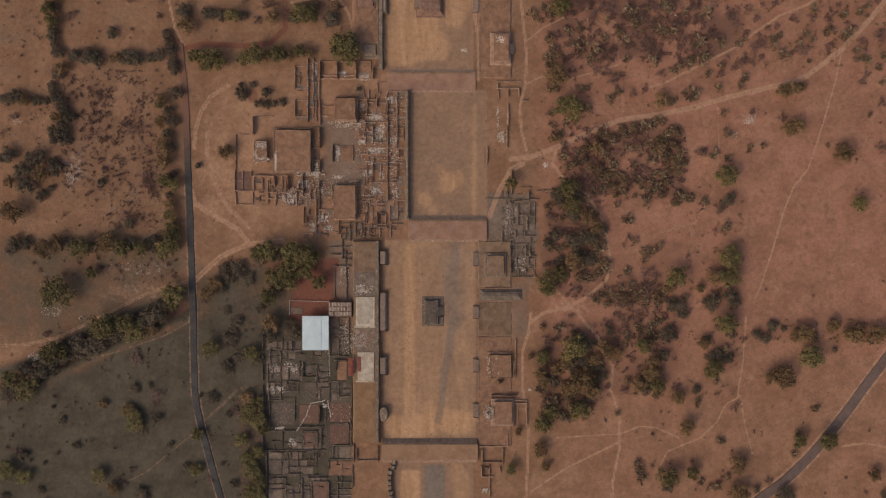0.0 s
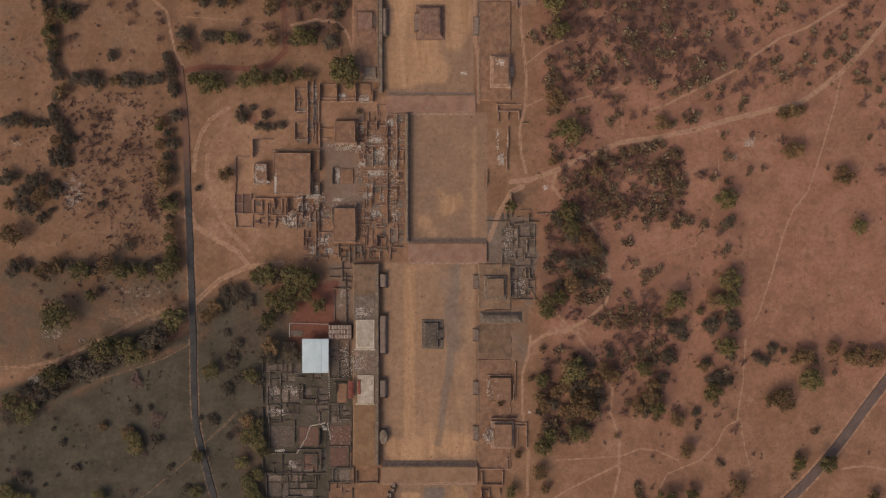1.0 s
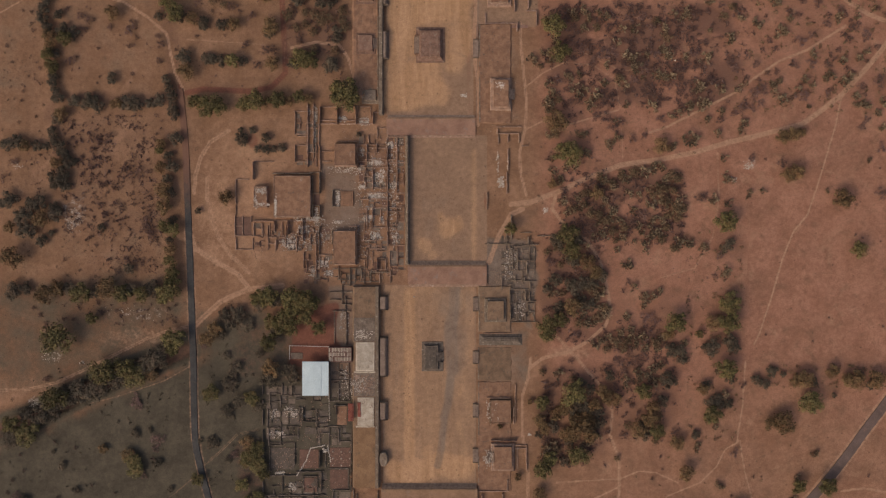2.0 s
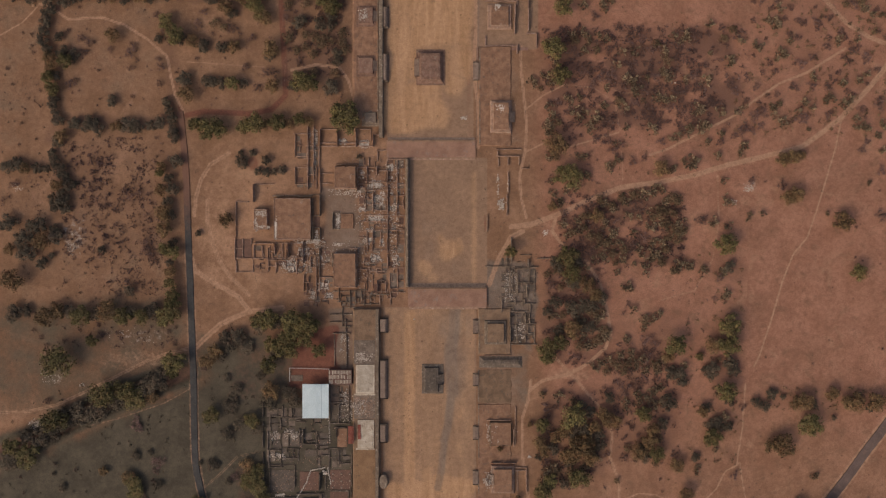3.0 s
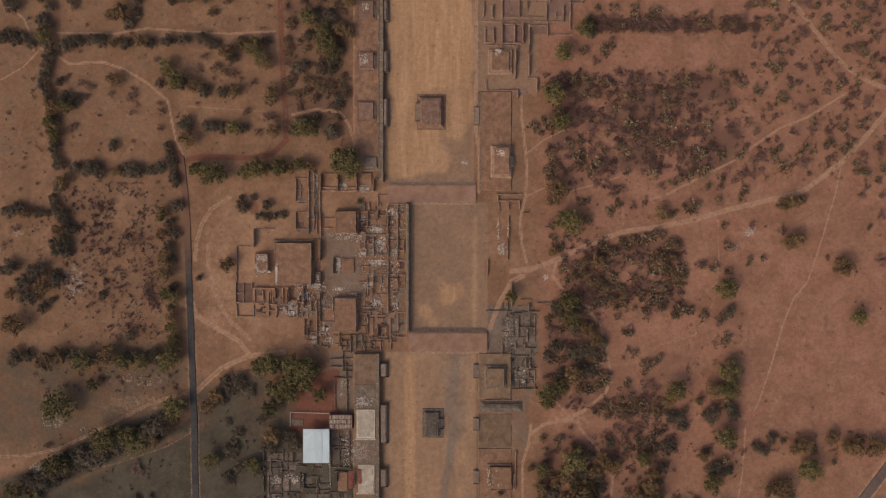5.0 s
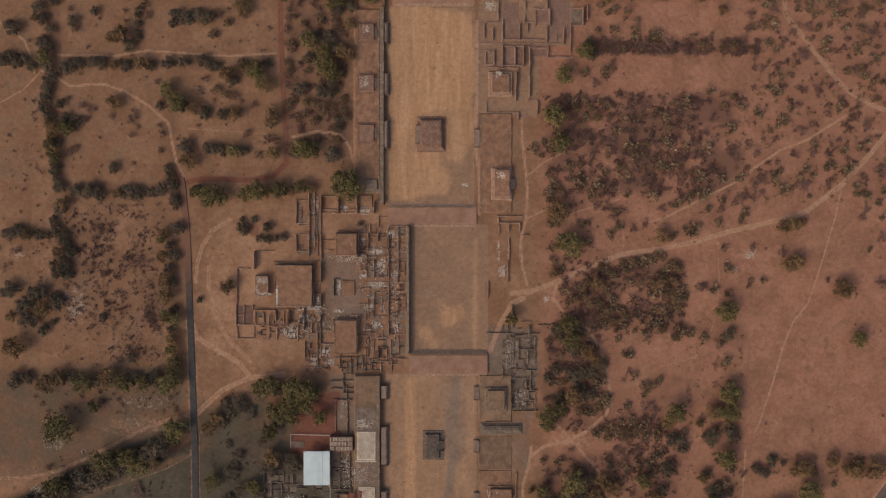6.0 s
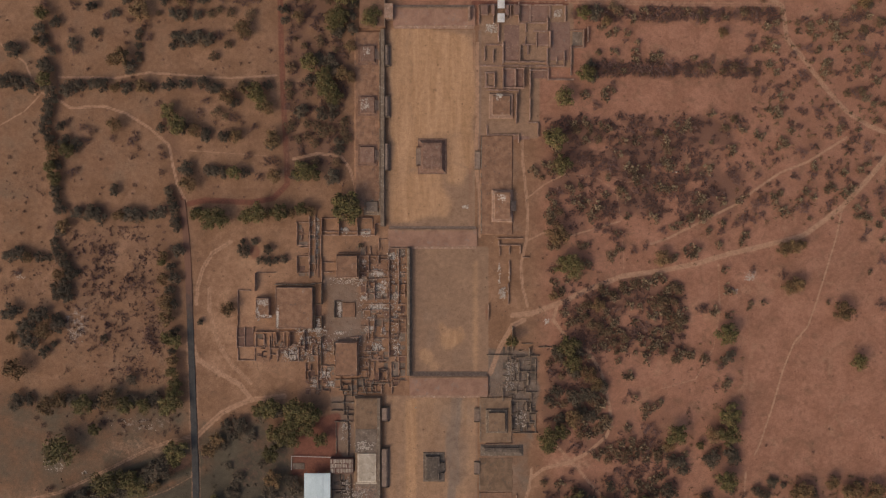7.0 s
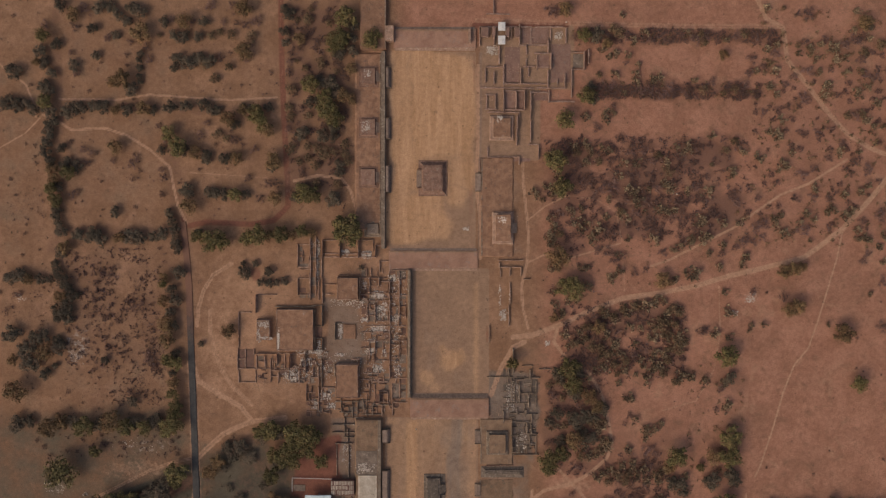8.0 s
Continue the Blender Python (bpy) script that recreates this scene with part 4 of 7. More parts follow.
ruin("cells of grey stone walls and benches beside a temple base", EAST, [
    (882, 352, 905, 352, 0.7), (897, 330, 897, 350, 1.0), (905, 302, 905, 345, 1.5), (908, 356, 925, 356, 0.8), (922, 332, 940, 332, 0.6), (935, 340, 935, 355, 0.9), (938, 353, 952, 353, 0.8), (952, 338, 974, 338, 0.6), (903, 360, 903, 398, 0.6),
    (908, 360, 908, 398, 0.6), (916, 362, 916, 400, 1.1), (918, 381, 945, 381, 0.8), (932, 383, 932, 405, 0.9), (946, 360, 946, 405, 0.6), (888, 412, 888, 432, 1.3), (902, 416, 912, 416, 0.8), (912, 408, 912, 420, 0.9), (860, 352, 882, 352, 0.5)], M_WALL_GREY)
ruin("cells of grey stone walls round a small sunken court", EAST, [
    (928, 410, 928, 418, 0.9), (930, 418, 948, 418, 0.8), (938, 418, 938, 432, 0.9), (900, 432, 935, 432, 0.7), (902, 435, 902, 455, 1.8), (902, 456, 916, 456, 0.7), (914, 437, 914, 455, 0.6), (930, 435, 930, 452, 1.0), (937, 437, 937, 452, 1.0),
    (930, 453, 948, 453, 0.8), (903, 460, 903, 485, 1.8), (915, 460, 915, 485, 0.7), (903, 487, 915, 487, 0.7), (935, 457, 946, 457, 0.8), (935, 458, 935, 470, 1.0), (946, 457, 946, 488, 0.7), (935, 471, 946, 471, 0.7), (930, 475, 930, 487, 0.9), (905, 490, 950, 490, 0.8)], M_WALL_GREY)
ruin("low wall lines round an overgrown temple base", EAST, [
    (862, 624, 903, 624, 1.0), (912, 600, 912, 666, 0.8), (909, 640, 909, 670, 1.0), (870, 699, 914, 699, 1.5), (880, 708, 932, 708, 0.5), (913, 714, 932, 714, 0.8), (916, 714, 916, 750, 0.5), (932, 708, 932, 752, 1.0), (885, 751, 910, 751, 0.8),
    (850, 790, 898, 790, 0.7), (898, 770, 898, 790, 0.8), (853, 796, 853, 815, 1.5), (890, 794, 890, 820, 0.9), (853, 817, 888, 817, 1.0), (852, 824, 852, 842, 1.8), (858, 828, 866, 828, 0.9), (866, 824, 866, 842, 0.9), (852, 843, 872, 843, 0.7), (885, 826, 885, 838, 1.2), (866, 846, 866, 880, 0.9)], M_WALL)
ruin("low stone wall lines beside the footpath", EAST, [
    (878, 145, 922, 145, 0.8), (880, 150, 880, 157, 1.6), (882, 157, 918, 157, 0.9), (882, 160, 882, 175, 0.7), (899, 159, 899, 172, 1.1), (918, 158, 918, 172, 0.9), (899, 185, 899, 222, 0.9), (897, 226, 897, 262, 0.9), (924, 179, 935, 179, 0.8),
    (862, 262, 862, 290, 0.7), (868, 60, 903, 60, 0.8), (858, 510, 905, 510, 0.7)], M_WALL)
ruin("excavated cells with deep shaded walls under small sheet roofs", NORTH, [
    (848, 50, 848, 80, 1.3), (863, 50, 863, 62, 1.7), (873, 50, 873, 78, 1.5), (898, 50, 898, 70, 1.7), (903, 50, 903, 68, 1.9), (918, 45, 918, 78, 1.9), (848, 47, 995, 47, 0.5), (973, 47, 973, 70, 0.7), (918, 79, 968, 79, 0.5), (968, 70, 968, 92, 1.3),
    (945, 94, 975, 94, 0.7), (973, 95, 973, 122, 1.9), (949, 97, 949, 122, 0.7), (882, 82, 882, 112, 1.3), (930, 80, 930, 95, 1.0), (930, 105, 930, 118, 1.0), (925, 117, 945, 117, 0.6), (938, 47, 938, 78, 0.4)], M_WALL, True)
ruin("broad courts of brown stone walls and earth floors", NORTH, [
    (860, 118, 892, 118, 0.7), (890, 115, 890, 150, 1.3), (858, 122, 858, 145, 1.3), (873, 128, 873, 148, 1.3), (892, 148, 970, 148, 0.8), (920, 120, 920, 148, 1.9), (934, 120, 934, 134, 1.0), (968, 125, 968, 152, 1.5), (998, 130, 998, 155, 1.3),
    (985, 140, 985, 150, 0.8), (1010, 120, 1010, 152, 1.3), (1012, 122, 1034, 122, 0.6), (1010, 92, 1032, 92, 0.7), (1032, 92, 1032, 122, 2.5), (1040, 88, 1040, 112, 1.6), (1000, 50, 1000, 75, 1.0), (1010, 155, 1010, 170, 1.0), (952, 118, 972, 118, 0.4)], M_WALL, True)
ruin("tall brown stone rooms in a row beside the avenue", NORTH, [
    (970, 160, 970, 180, 1.5), (970, 179, 1015, 179, 0.9), (940, 163, 968, 163, 0.9), (850, 155, 1000, 155, 0.5), (890, 160, 890, 196, 1.5), (890, 160, 926, 160, 0.7), (912, 162, 912, 192, 1.8), (927, 160, 927, 194, 2.0), (890, 194, 925, 194, 0.9),
    (860, 167, 860, 190, 0.8), (858, 167, 876, 167, 0.7), (875, 167, 875, 192, 1.5), (858, 192, 876, 192, 0.5), (862, 198, 918, 198, 0.9), (918, 196, 918, 205, 0.9), (938, 162, 938, 250, 1.9), (935, 255, 952, 255, 0.8), (952, 257, 952, 280, 1.3)], M_WALL, True)
ruin("low wall lines round a temple base beside the avenue", NORTH, [
    (914, 205, 914, 256, 2.0), (862, 260, 862, 275, 0.8), (862, 277, 918, 277, 0.7), (918, 277, 918, 290, 1.6), (868, 245, 900, 245, 0.4), (868, 208, 900, 208, 0.5), (872, 0, 872, 24, 1.3), (860, 24, 900, 24, 0.5), (848, 280, 848, 300, 0.5)], M_WALL, True)
# floor strips raised as added blocks, so the slots between lie in shade
for a, b in ((847, 860), (866.5, 872), (890, 897), (905.5, 915)):
    wing = thing("roofed_wing", "raised block of rosy masonry added to darken the narrow slot beside it", "building", "wings of the north-eastern palace")
    block("wall", a, -266, b, -249, -0.2, 2.2, M_WALL_ROSE, wing, 0.03, 0.06, cut=1.5)
    block("roof_slab", a + 0.6, -265.4, b - 0.6, -249.6, 2.0, 2.32, M_FLOOR_NE, wing, 0.05, 0.04, cut=1.5)
mound(592, 175, 632, 216, 2.8, "square temple base with bare earth top beside the court", 1, M_WALL, M_FLOOR, "")
mound(590, 328, 632, 390, 2.8, "square temple base with bare earth top beside the court", 1, M_WALL, M_FLOOR, "")
mound(485, 231, 553, 306, 2.5, "broad palace platform with bare earth top", 1, M_WALL, M_FLOOR, "")
mound(450, 250, 476, 288, 2.5, "small temple base with pale rubble on its top", 1, M_WALL, M_FLOOR, "")
court = thing("court_altar", "low square altar of earth and stone in the palace court", "altar")
block("body", 604, 259, 626, 285, -0.1, 0.7, M_FLOOR, court, 0.2, 0.08, cut=2.5)
block("top", 607, 262, 623, 282, 0.6, 0.85, M_FLOOR, court, 0.2, 0.06, cut=2.5)
for u0, v0, u1, v1, m, words in (
        (417, 304, 445, 337, M_FLOOR_RED, "dusky red earth floor of an excavated room"), (556, 264, 566, 283, M_FLOOR_RED, "dusky red stair of a palace platform"), (530, 716, 564, 750, M_FLOOR_RED, "dusky red earth floor of an excavated room"),
        (584, 713, 621, 748, M_FLOOR_RED, "dusky red earth floor with small stone stumps"), (584, 752, 616, 786, M_FLOOR_RED, "dusky red earth floor of an excavated room"), (538, 766, 561, 792, M_FLOOR_RED, "dusky red earth floor of an excavated room"),
        (597, 640, 614, 673, M_FLOOR, "brown earth floor of an excavated room"), (479, 713, 521, 752, M_DARK_SHADED_FLOOR, "dark grey plaster floor of an excavated court"), (555, 853, 580, 892, M_FLOOR_RED, "dusky red earth floor of an excavated room"),
        (582, 816, 624, 842, M_FLOOR, "brown earth strip between ruined walls"), (905, 462, 914, 484, M_FLOOR_GREY, "grey plaster floor of an excavated room"), (690, 364, 702, 392, M_FLOOR_GREY, "pale grey plaster floor beside the plaza wall"),
        (919, -267, 968, -239, M_FLOOR_NE, "greyish rosy earth floor of an excavated room"), (948, -219, 968, -195, M_FLOOR_NE, "greyish rosy earth floor of an excavated room"), (1010, -221, 1029, -196, M_FLOOR_GREY, "dark grey plaster floor of an excavated room"),
        (889, -233, 916, -170, M_FLOOR_NE, "greyish rosy earth floor of an excavated room"), (970, -238, 1006, -170, M_FLOOR_NE, "greyish rosy earth floor of an excavated room"), (889, -154, 910, -124, M_FLOOR_NE, "rosy plaster floor of an excavated room"),
        (912, -154, 926, -124, M_FLOOR_NE, "rosy plaster floor of an excavated room"), (940, -152, 966, -138, M_FLOOR_NE, "greyish rosy earth floor of an excavated room"), (852, -36, 935, -30, M_FLOOR_NE, "narrow rosy earth ledge below a temple base")):
    t = thing("room_floor", words, "floor", "floors of excavated rooms")
    block("slab", u0, v0, u1, v1, -0.15, 0.10, m, t, 0.3, 0.04, cut=3)
for c in range(3):
    for r in range(3):
        t = thing("stone_stump", "small pale stone stump standing on a red floor", "stone", "stumps on the red floor")
        block("stump", 588 + 15 * c, 719 + 12 * r, 590.5 + 15 * c, 721.5 + 12 * r, 0.0, 0.6, M_LIME, t, 0.2, 0.08)
outer = thing("enclosure_wall", "low worn stone wall round the southern palace", "wall")
wall_run(466, 592, 466, 790, 1.1, M_DARK_SHADED_STONE, outer)
wall_run(472, 797, 472, 940, 1.1, M_DARK_SHADED_STONE, outer)
wall_run(472, 797, 576, 797, 0.9, M_DARK_SHADED_STONE, outer)


# ---- roofs and plastered floors of the southern palace ----
def sheet_roof(u0, v0, u1, v1, z, ribs, material, seam, label, posts=True):
    t = thing("sheltering_roof", label, "roof")
    a, b = at(u0, v1), at(u1, v0)
    bm = bmesh.new()
    wave, n = [], ribs * 4
    for i in range(n + 1):
        x = a.x + (b.x - a.x) * i / n
        wave.append((x, z + 0.025 * math.sin(i * math.pi / 2) + 0.16 * (1 - abs(2 * i / n - 1))))
    low = [[bm.verts.new((x, y, h)) for x, h in wave] for y in (a.y, b.y)]
    under = [[bm.verts.new((x, y, h - 0.08)) for x, h in wave] for y in (a.y, b.y)]
    for i in range(n):
        bm.faces.new((low[0][i], low[0][i + 1], low[1][i + 1], low[1][i]))
        bm.faces.new((under[1][i], under[1][i + 1], under[0][i + 1], under[0][i]))
        bm.faces.new((under[0][i], under[0][i + 1], low[0][i + 1], low[0][i]))
        bm.faces.new((low[1][i], low[1][i + 1], under[1][i + 1], under[1][i]))
    for k in (0, n):
        bm.faces.new((low[0][k], low[1][k], under[1][k], under[0][k]))
    sheet = part("roof_sheet", bm, material, t)
    for k in (0.52, 0.72):
        u = u0 + (u1 - u0) * k
        block("seam", u - 0.4, v0, u + 0.4, v1, z + 0.05, z + 0.17, seam, sheet, 0, 0.01)
    for v in (v0, v1):
        block("gutter", u0, v - 0.5, u1, v + 0.5, z - 0.25, z - 0.02, seam, t, 0, 0.02)
    if posts:
        for u in (u0 + 1.5, (u0 + u1) / 2, u1 - 1.5):
            for v in (v0 + 2, v1 - 2):
                block("post", u - 0.4, v - 0.4, u + 0.4, v + 0.4, -0.1, z + 0.05, M_STEEL, t, 0, 0.0)
    return t


sheet_roof(538.4, 558.4, 584.3, 617, 4.6, 22, M_ROOF, M_ROOF_SEAM, "large white corrugated sheet roof on steel posts sheltering ruins")
sheet_roof(618, 632, 628, 662, 4.2, 8, M_RED_ROOF, M_RED_ROOF, "small red-brown corrugated roof beside a plastered floor")
sheet_roof(876.5, -273, 889, -259, 3.2, 6, M_CLOTH, M_CLOTH, "small pale sheet roof sheltering excavated rooms")
sheet_roof(876.5, -249, 889, -235, 3.2, 6, M_CLOTH, M_CLOTH, "small pale sheet roof sheltering excavated rooms")
yard = thing("room_floor", "dusty grey concrete slab in a corner of the red yard", "floor", "floors of excavated rooms")
block("slab", 515, 545, 536, 556, -0.15, 0.25, M_FLOOR_GREY, yard, 0.1, 0.03, cut=3)

tiled = thing("beamed_roof", "weathered roof of pale and red broken panels beside ruins", "roof")
rnd = random.Random(5)
block("frame", 583, 534, 624, 560, -0.2, 3.2, M_SLAT, tiled, 0.0, 0.04)
for r in range(3):
    for c in range(15):
        if rnd.random() < 0.9:
            u, v = 584.2 + c * 2.66, 535.0 + r * 8.2
            block("panel", u, v, u + rnd.uniform(1.15, 1.65), v + rnd.uniform(5.6, 7.2), 3.2, 3.26 + rnd.uniform(0.05, 0.16), M_LIME_GREY if rnd.random() < 0.5 else M_LIME, tiled, 0, 0.04)

for u0, v0, u1, v1, w in ((631, 525, 664, 576, "square pale lime-plastered floor raised on the terrace"), (634, 622, 663, 672, "cream lime-plastered floor with a broken edge on the terrace")):
    t = thing("plaster_floor", w, "floor slab", "plastered floors on the terrace")
    block("kerb", u0, v0, u1, v1, 2.3, 2.9, M_LIME, t, 0.1, 0.08, cut=1.4)
    block("slab", u0 + 2.2, v0 + 2.2, u1 - 2.2, v1 - 2.2, 2.4, 3.0, M_LIME_GREY if v0 < 600 else M_LIME, t, 0.2, 0.05, cut=1.2)
    block("step", u0 - 3, v1 + 0.2, u1 + 1, v1 + 3, 2.3, 2.7, M_LIME, t, 0.1, 0.08, cut=1.4)
bite = thing("red_patch", "dark red stuccoed wall stub beside the plastered floor", "wall")
block("stub", 634.5, 630, 640, 656, 2.6, 3.3, M_RED_ROOF, bite, 0.1, 0.12, cut=1.2)
lane = thing("rubble_curb", "long line of pale stones across the ruins", "kerb")
for (a, b), (c, d) in (((526, 762), (542, 736)), ((542, 736), (550, 714)), ((550, 714), (576, 709)), ((582, 622), (584, 668)), ((580, 709), (586, 740))):
    for k in range(14):
        u, v = a + (c - a) * k / 14 + rnd.uniform(-0.6, 0.6), b + (d - b) * k / 14 + rnd.uniform(-0.6, 0.6)
        block("stone", u - 0.95, v - 0.95, u + 0.95, v + 0.95, -0.1, rnd.uniform(0.25, 0.5), M_RUBBLE, lane, 0.1, 0.08)


def rubble(u, v, ru, rv, count, z, label, seed, material=M_RUBBLE, size=0.27):
    """A spill of broken stones."""
    rnd = random.Random(seed)
    verts, faces = [], []
    knots = [(rnd.uniform(-0.75, 0.75), rnd.uniform(-0.75, 0.75), rnd.uniform(0.1, 0.36)) for _ in range(6)]
    for _ in range(int(count * 2.4)):
        kx, ky, spread = knots[min(5, int(6 * rnd.random() ** 1.5))] if rnd.random() < 0.55 else (rnd.uniform(-0.9, 0.9), rnd.uniform(-0.9, 0.9), 0.06)
        p = at(u + (kx + rnd.gauss(0, spread)) * ru, v + (ky + rnd.gauss(0, spread)) * rv, z)
        s = size * rnd.uniform(0.5, 1.6)
        o, spin = len(verts), rnd.uniform(0, 3)
        ring = [(p.x + s * rnd.uniform(0.6, 1.1) * math.cos(spin + k * 1.257), p.y + s * rnd.uniform(0.6, 1.1) * math.sin(spin + k * 1.257)) for k in range(5)]
        verts += [(x, y, z - 0.25) for x, y in ring] + [(p.x + 0.75 * (x - p.x), p.y + 0.75 * (y - p.y), z + 0.5 * s * rnd.uniform(0.5, 1.1)) for x, y in ring]
        faces += [(o + k, o + (k + 1) % 5, o + 5 + (k + 1) % 5, o + 5 + k) for k in range(5)] + [tuple(o + 5 + k for k in range(5))]
    return tagged(new("rubble", mesh_of("rubble", verts, faces, material)), label, "rubble", "spills of rubble", "stuff")


CELL_RND = random.Random(77)


def cell_block(label, group, u0, v0, u1, v1, cell, material, floors, keep=0.6):
    """Small rooms split unevenly out of a stretch: broken partition walls and worn floors."""
    r = CELL_RND
    t = thing("ruined_compound", label, "ruin", group)
    rooms, done = [(u0, v0, u1, v1)], []
    while rooms:
        a, b, c, d = rooms.pop()
        wide, deep = c - a, d - b
        if max(wide, deep) < cell * r.uniform(1.0, 1.7):
            done.append((a, b, c, d))
            continue
        k = r.uniform(0.35, 0.65)
        if wide > deep:
            m = a + wide * k
            rooms += [(a, b, m, d), (m, b, c, d)]
            line = (m, b, m, d)
        else:
            m = b + deep * k
            rooms += [(a, b, c, m), (a, m, c, d)]
            line = (a, m, c, m)
        p, q = sorted((r.uniform(0, 0.25), r.uniform(0.7, 1.0)))
        n = max(1, round(max(abs(line[2] - line[0]), abs(line[3] - line[1])) / 9))
        for i in range(n):
            if r.random() > keep:
                continue
            f, g = p + (q - p) * i / n, p + (q - p) * (i + 1) / n
            x0, y0, x1, y1 = line[0] + (line[2] - line[0]) * f, line[1] + (line[3] - line[1]) * f, line[0] + (line[2] - line[0]) * g, line[1] + (line[3] - line[1]) * g
            w, j = r.uniform(0.55, 0.95), r.uniform(-0.3, 0.3)
            block("wall", x0 - w + j, y0 - w + j, x1 + w + j, y1 + w + j, -0.3, r.uniform(0.35, 0.75 if group in (SOUTH, EAST) else 1.15), material, t, 0.1, 0.14, cut=1.0, seed=i)
    for a, b, c, d in done:
        if r.random() < 0.55 and min(c - a, d - b) > 5:
            block("floor", a + 1.4, b + 1.4, c - 1.4, d - 1.4, -0.2, r.uniform(0.05, 0.09), r.choice(floors), t, 0.2, 0.02, cut=1.6)
    return t


BROWN_FLOORS, GREY_FLOORS, DARK_FLOORS = (M_FLOOR, M_FLOOR_RED, M_FLOOR_GREY, M_FLOOR_GREY), (M_FLOOR_GREY, M_FLOOR_GREY, M_FLOOR_RED, M_PLATFORM), (M_DARK_SHADED_FLOOR, M_DARK_SHADED_FLOOR, M_DARK_SHADED_FLOOR, M_FLOOR_GREY)
for words, group, box, cell, m, floors in (
        ("broken partition walls and worn floors of small palace rooms", PALACE, (634, 160, 716, 256), 13, M_WALL, BROWN_FLOORS),
        ("broken partition walls and worn floors of small palace rooms", PALACE, (634, 264, 716, 330), 13, M_WALL, BROWN_FLOORS),
        ("broken partition walls and worn floors of small palace rooms", PALACE, (636, 334, 716, 420), 13, M_WALL, BROWN_FLOORS),
        ("crumbled room walls below the broad palace platform", PALACE, (450, 314, 586, 366), 13, M_WALL, BROWN_FLOORS),
        ("crumbled room walls at the palace's southern edge", PALACE, (536, 368, 590, 424), 12, M_WALL, BROWN_FLOORS),
        ("crumbled room walls between the palace and the terrace", PALACE, (590, 394, 666, 424), 11, M_WALL_GREY, GREY_FLOORS),
        ("crumbled corridor walls at the palace's northern edge", PALACE, (524, 120, 564, 214), 14, M_WALL, BROWN_FLOORS),
        ("broken grey partition walls of small sunken rooms", SOUTH, (470, 602, 536, 700), 14, M_DARK_SHADED_STONE, DARK_FLOORS),
        ("broken grey partition walls of small sunken rooms", SOUTH, (538, 620, 582, 710), 14, M_DARK_SHADED_STONE, DARK_FLOORS),
        ("broken grey partition walls below the long terrace", SOUTH, (586, 564, 620, 636), 11, M_DARK_SHADED_STONE, DARK_FLOORS),
        ("broken grey partition walls below the long terrace", SOUTH, (586, 676, 622, 710), 12, M_DARK_SHADED_STONE, DARK_FLOORS),
        ("broken brown partition walls of small sunken rooms", SOUTH, (474, 756, 580, 884), 16, M_DARK_SHADED_STONE, DARK_FLOORS),
        ("broken brown partition walls of small sunken rooms", SOUTH, (586, 790, 622, 884), 14, M_DARK_SHADED_STONE, DARK_FLOORS),
        ("broken grey partition walls east of a temple base", EAST, (886, 336, 950, 432), 12, M_WALL_GREY, (M_FLOOR_GREY, M_DARK_SHADED_FLOOR)),
        ("broken grey partition walls east of a temple base", EAST, (902, 434, 948, 490), 10, M_WALL_GREY, (M_DARK_SHADED_FLOOR,))):
    cell_block(words, group, *box, cell * (1.25 if group == SOUTH else 1.0), m, floors, 0.45 if group == SOUTH else 0.6)

WHITE = "spill of white plaster and stone rubble on the ruins"
for i, (u, v, ru, rv, n, z) in enumerate([(645, 136, 8, 6, 60, 0.1), (606, 132, 6, 5, 24, 0.2), (665, 207, 9, 6, 60, 0.2), (668, 236, 8, 9, 40, 0.2), (664, 267, 12, 5, 60, 0.1),
        (652, 307, 7, 6, 40, 0.2), (517, 348, 7, 12, 70, 0.2), (573, 385, 8, 8, 60, 0.2), (538, 326, 9, 6, 40, 0.2), (668, 337, 9, 7, 40, 0.2), (598, 272, 3, 12, 40, 0.2),
        (490, 288, 1.6, 14, 50, 2.63), (465, 258, 9, 5, 30, 2.62), (455, 274, 3, 12, 20, 2.62), (470, 283, 9, 2, 16, 2.62), (545, 308, 18, 4, 40, 0.9)]):
    rubble(u, v, ru * 1.25, rv * 1.25, int(n * 1.7), z, WHITE, 100 + i)
for i, (u, v, ru, rv, n, z) in enumerate([(660, 245, 30, 50, 60, 0.2), (640, 340, 20, 40, 50, 0.2), (560, 330, 30, 20, 40, 0.2), (705, 200, 14, 30, 40, 0.2), (555, 125, 6, 14, 20, 0.2), (610, 222, 26, 6, 36, 0.1), (540, 350, 40, 14, 40, 0.2), (700, 300, 8, 40, 36, 0.2)]):
    rubble(u, v, ru * 1.25, rv * 1.25, int(n * 1.7), z, WHITE, 120 + i)
for i, (u, v, ru, rv, n, z) in enumerate([(641, 252, 8, 5, 34, 0.2), (676, 228, 6, 9, 30, 0.2), (700, 252, 7, 12, 34, 0.2), (654, 288, 10, 4, 34, 0.2), (676, 312, 5, 10, 26, 0.2), (700, 342, 6, 12, 30, 0.2), (552, 402, 6, 9, 34, 0.2),
        (582, 404, 9, 6, 34, 0.2), (505, 352, 6, 6, 34, 0.2), (560, 300, 3, 14, 28, 0.3), (640, 190, 5, 8, 26, 0.2), (597, 313, 9, 3, 24, 0.1), (690, 178, 8, 6, 24, 0.2), (556, 160, 3, 30, 40, 0.2)]):
    rubble(u, v, ru, rv, n, z, WHITE, 220 + i)
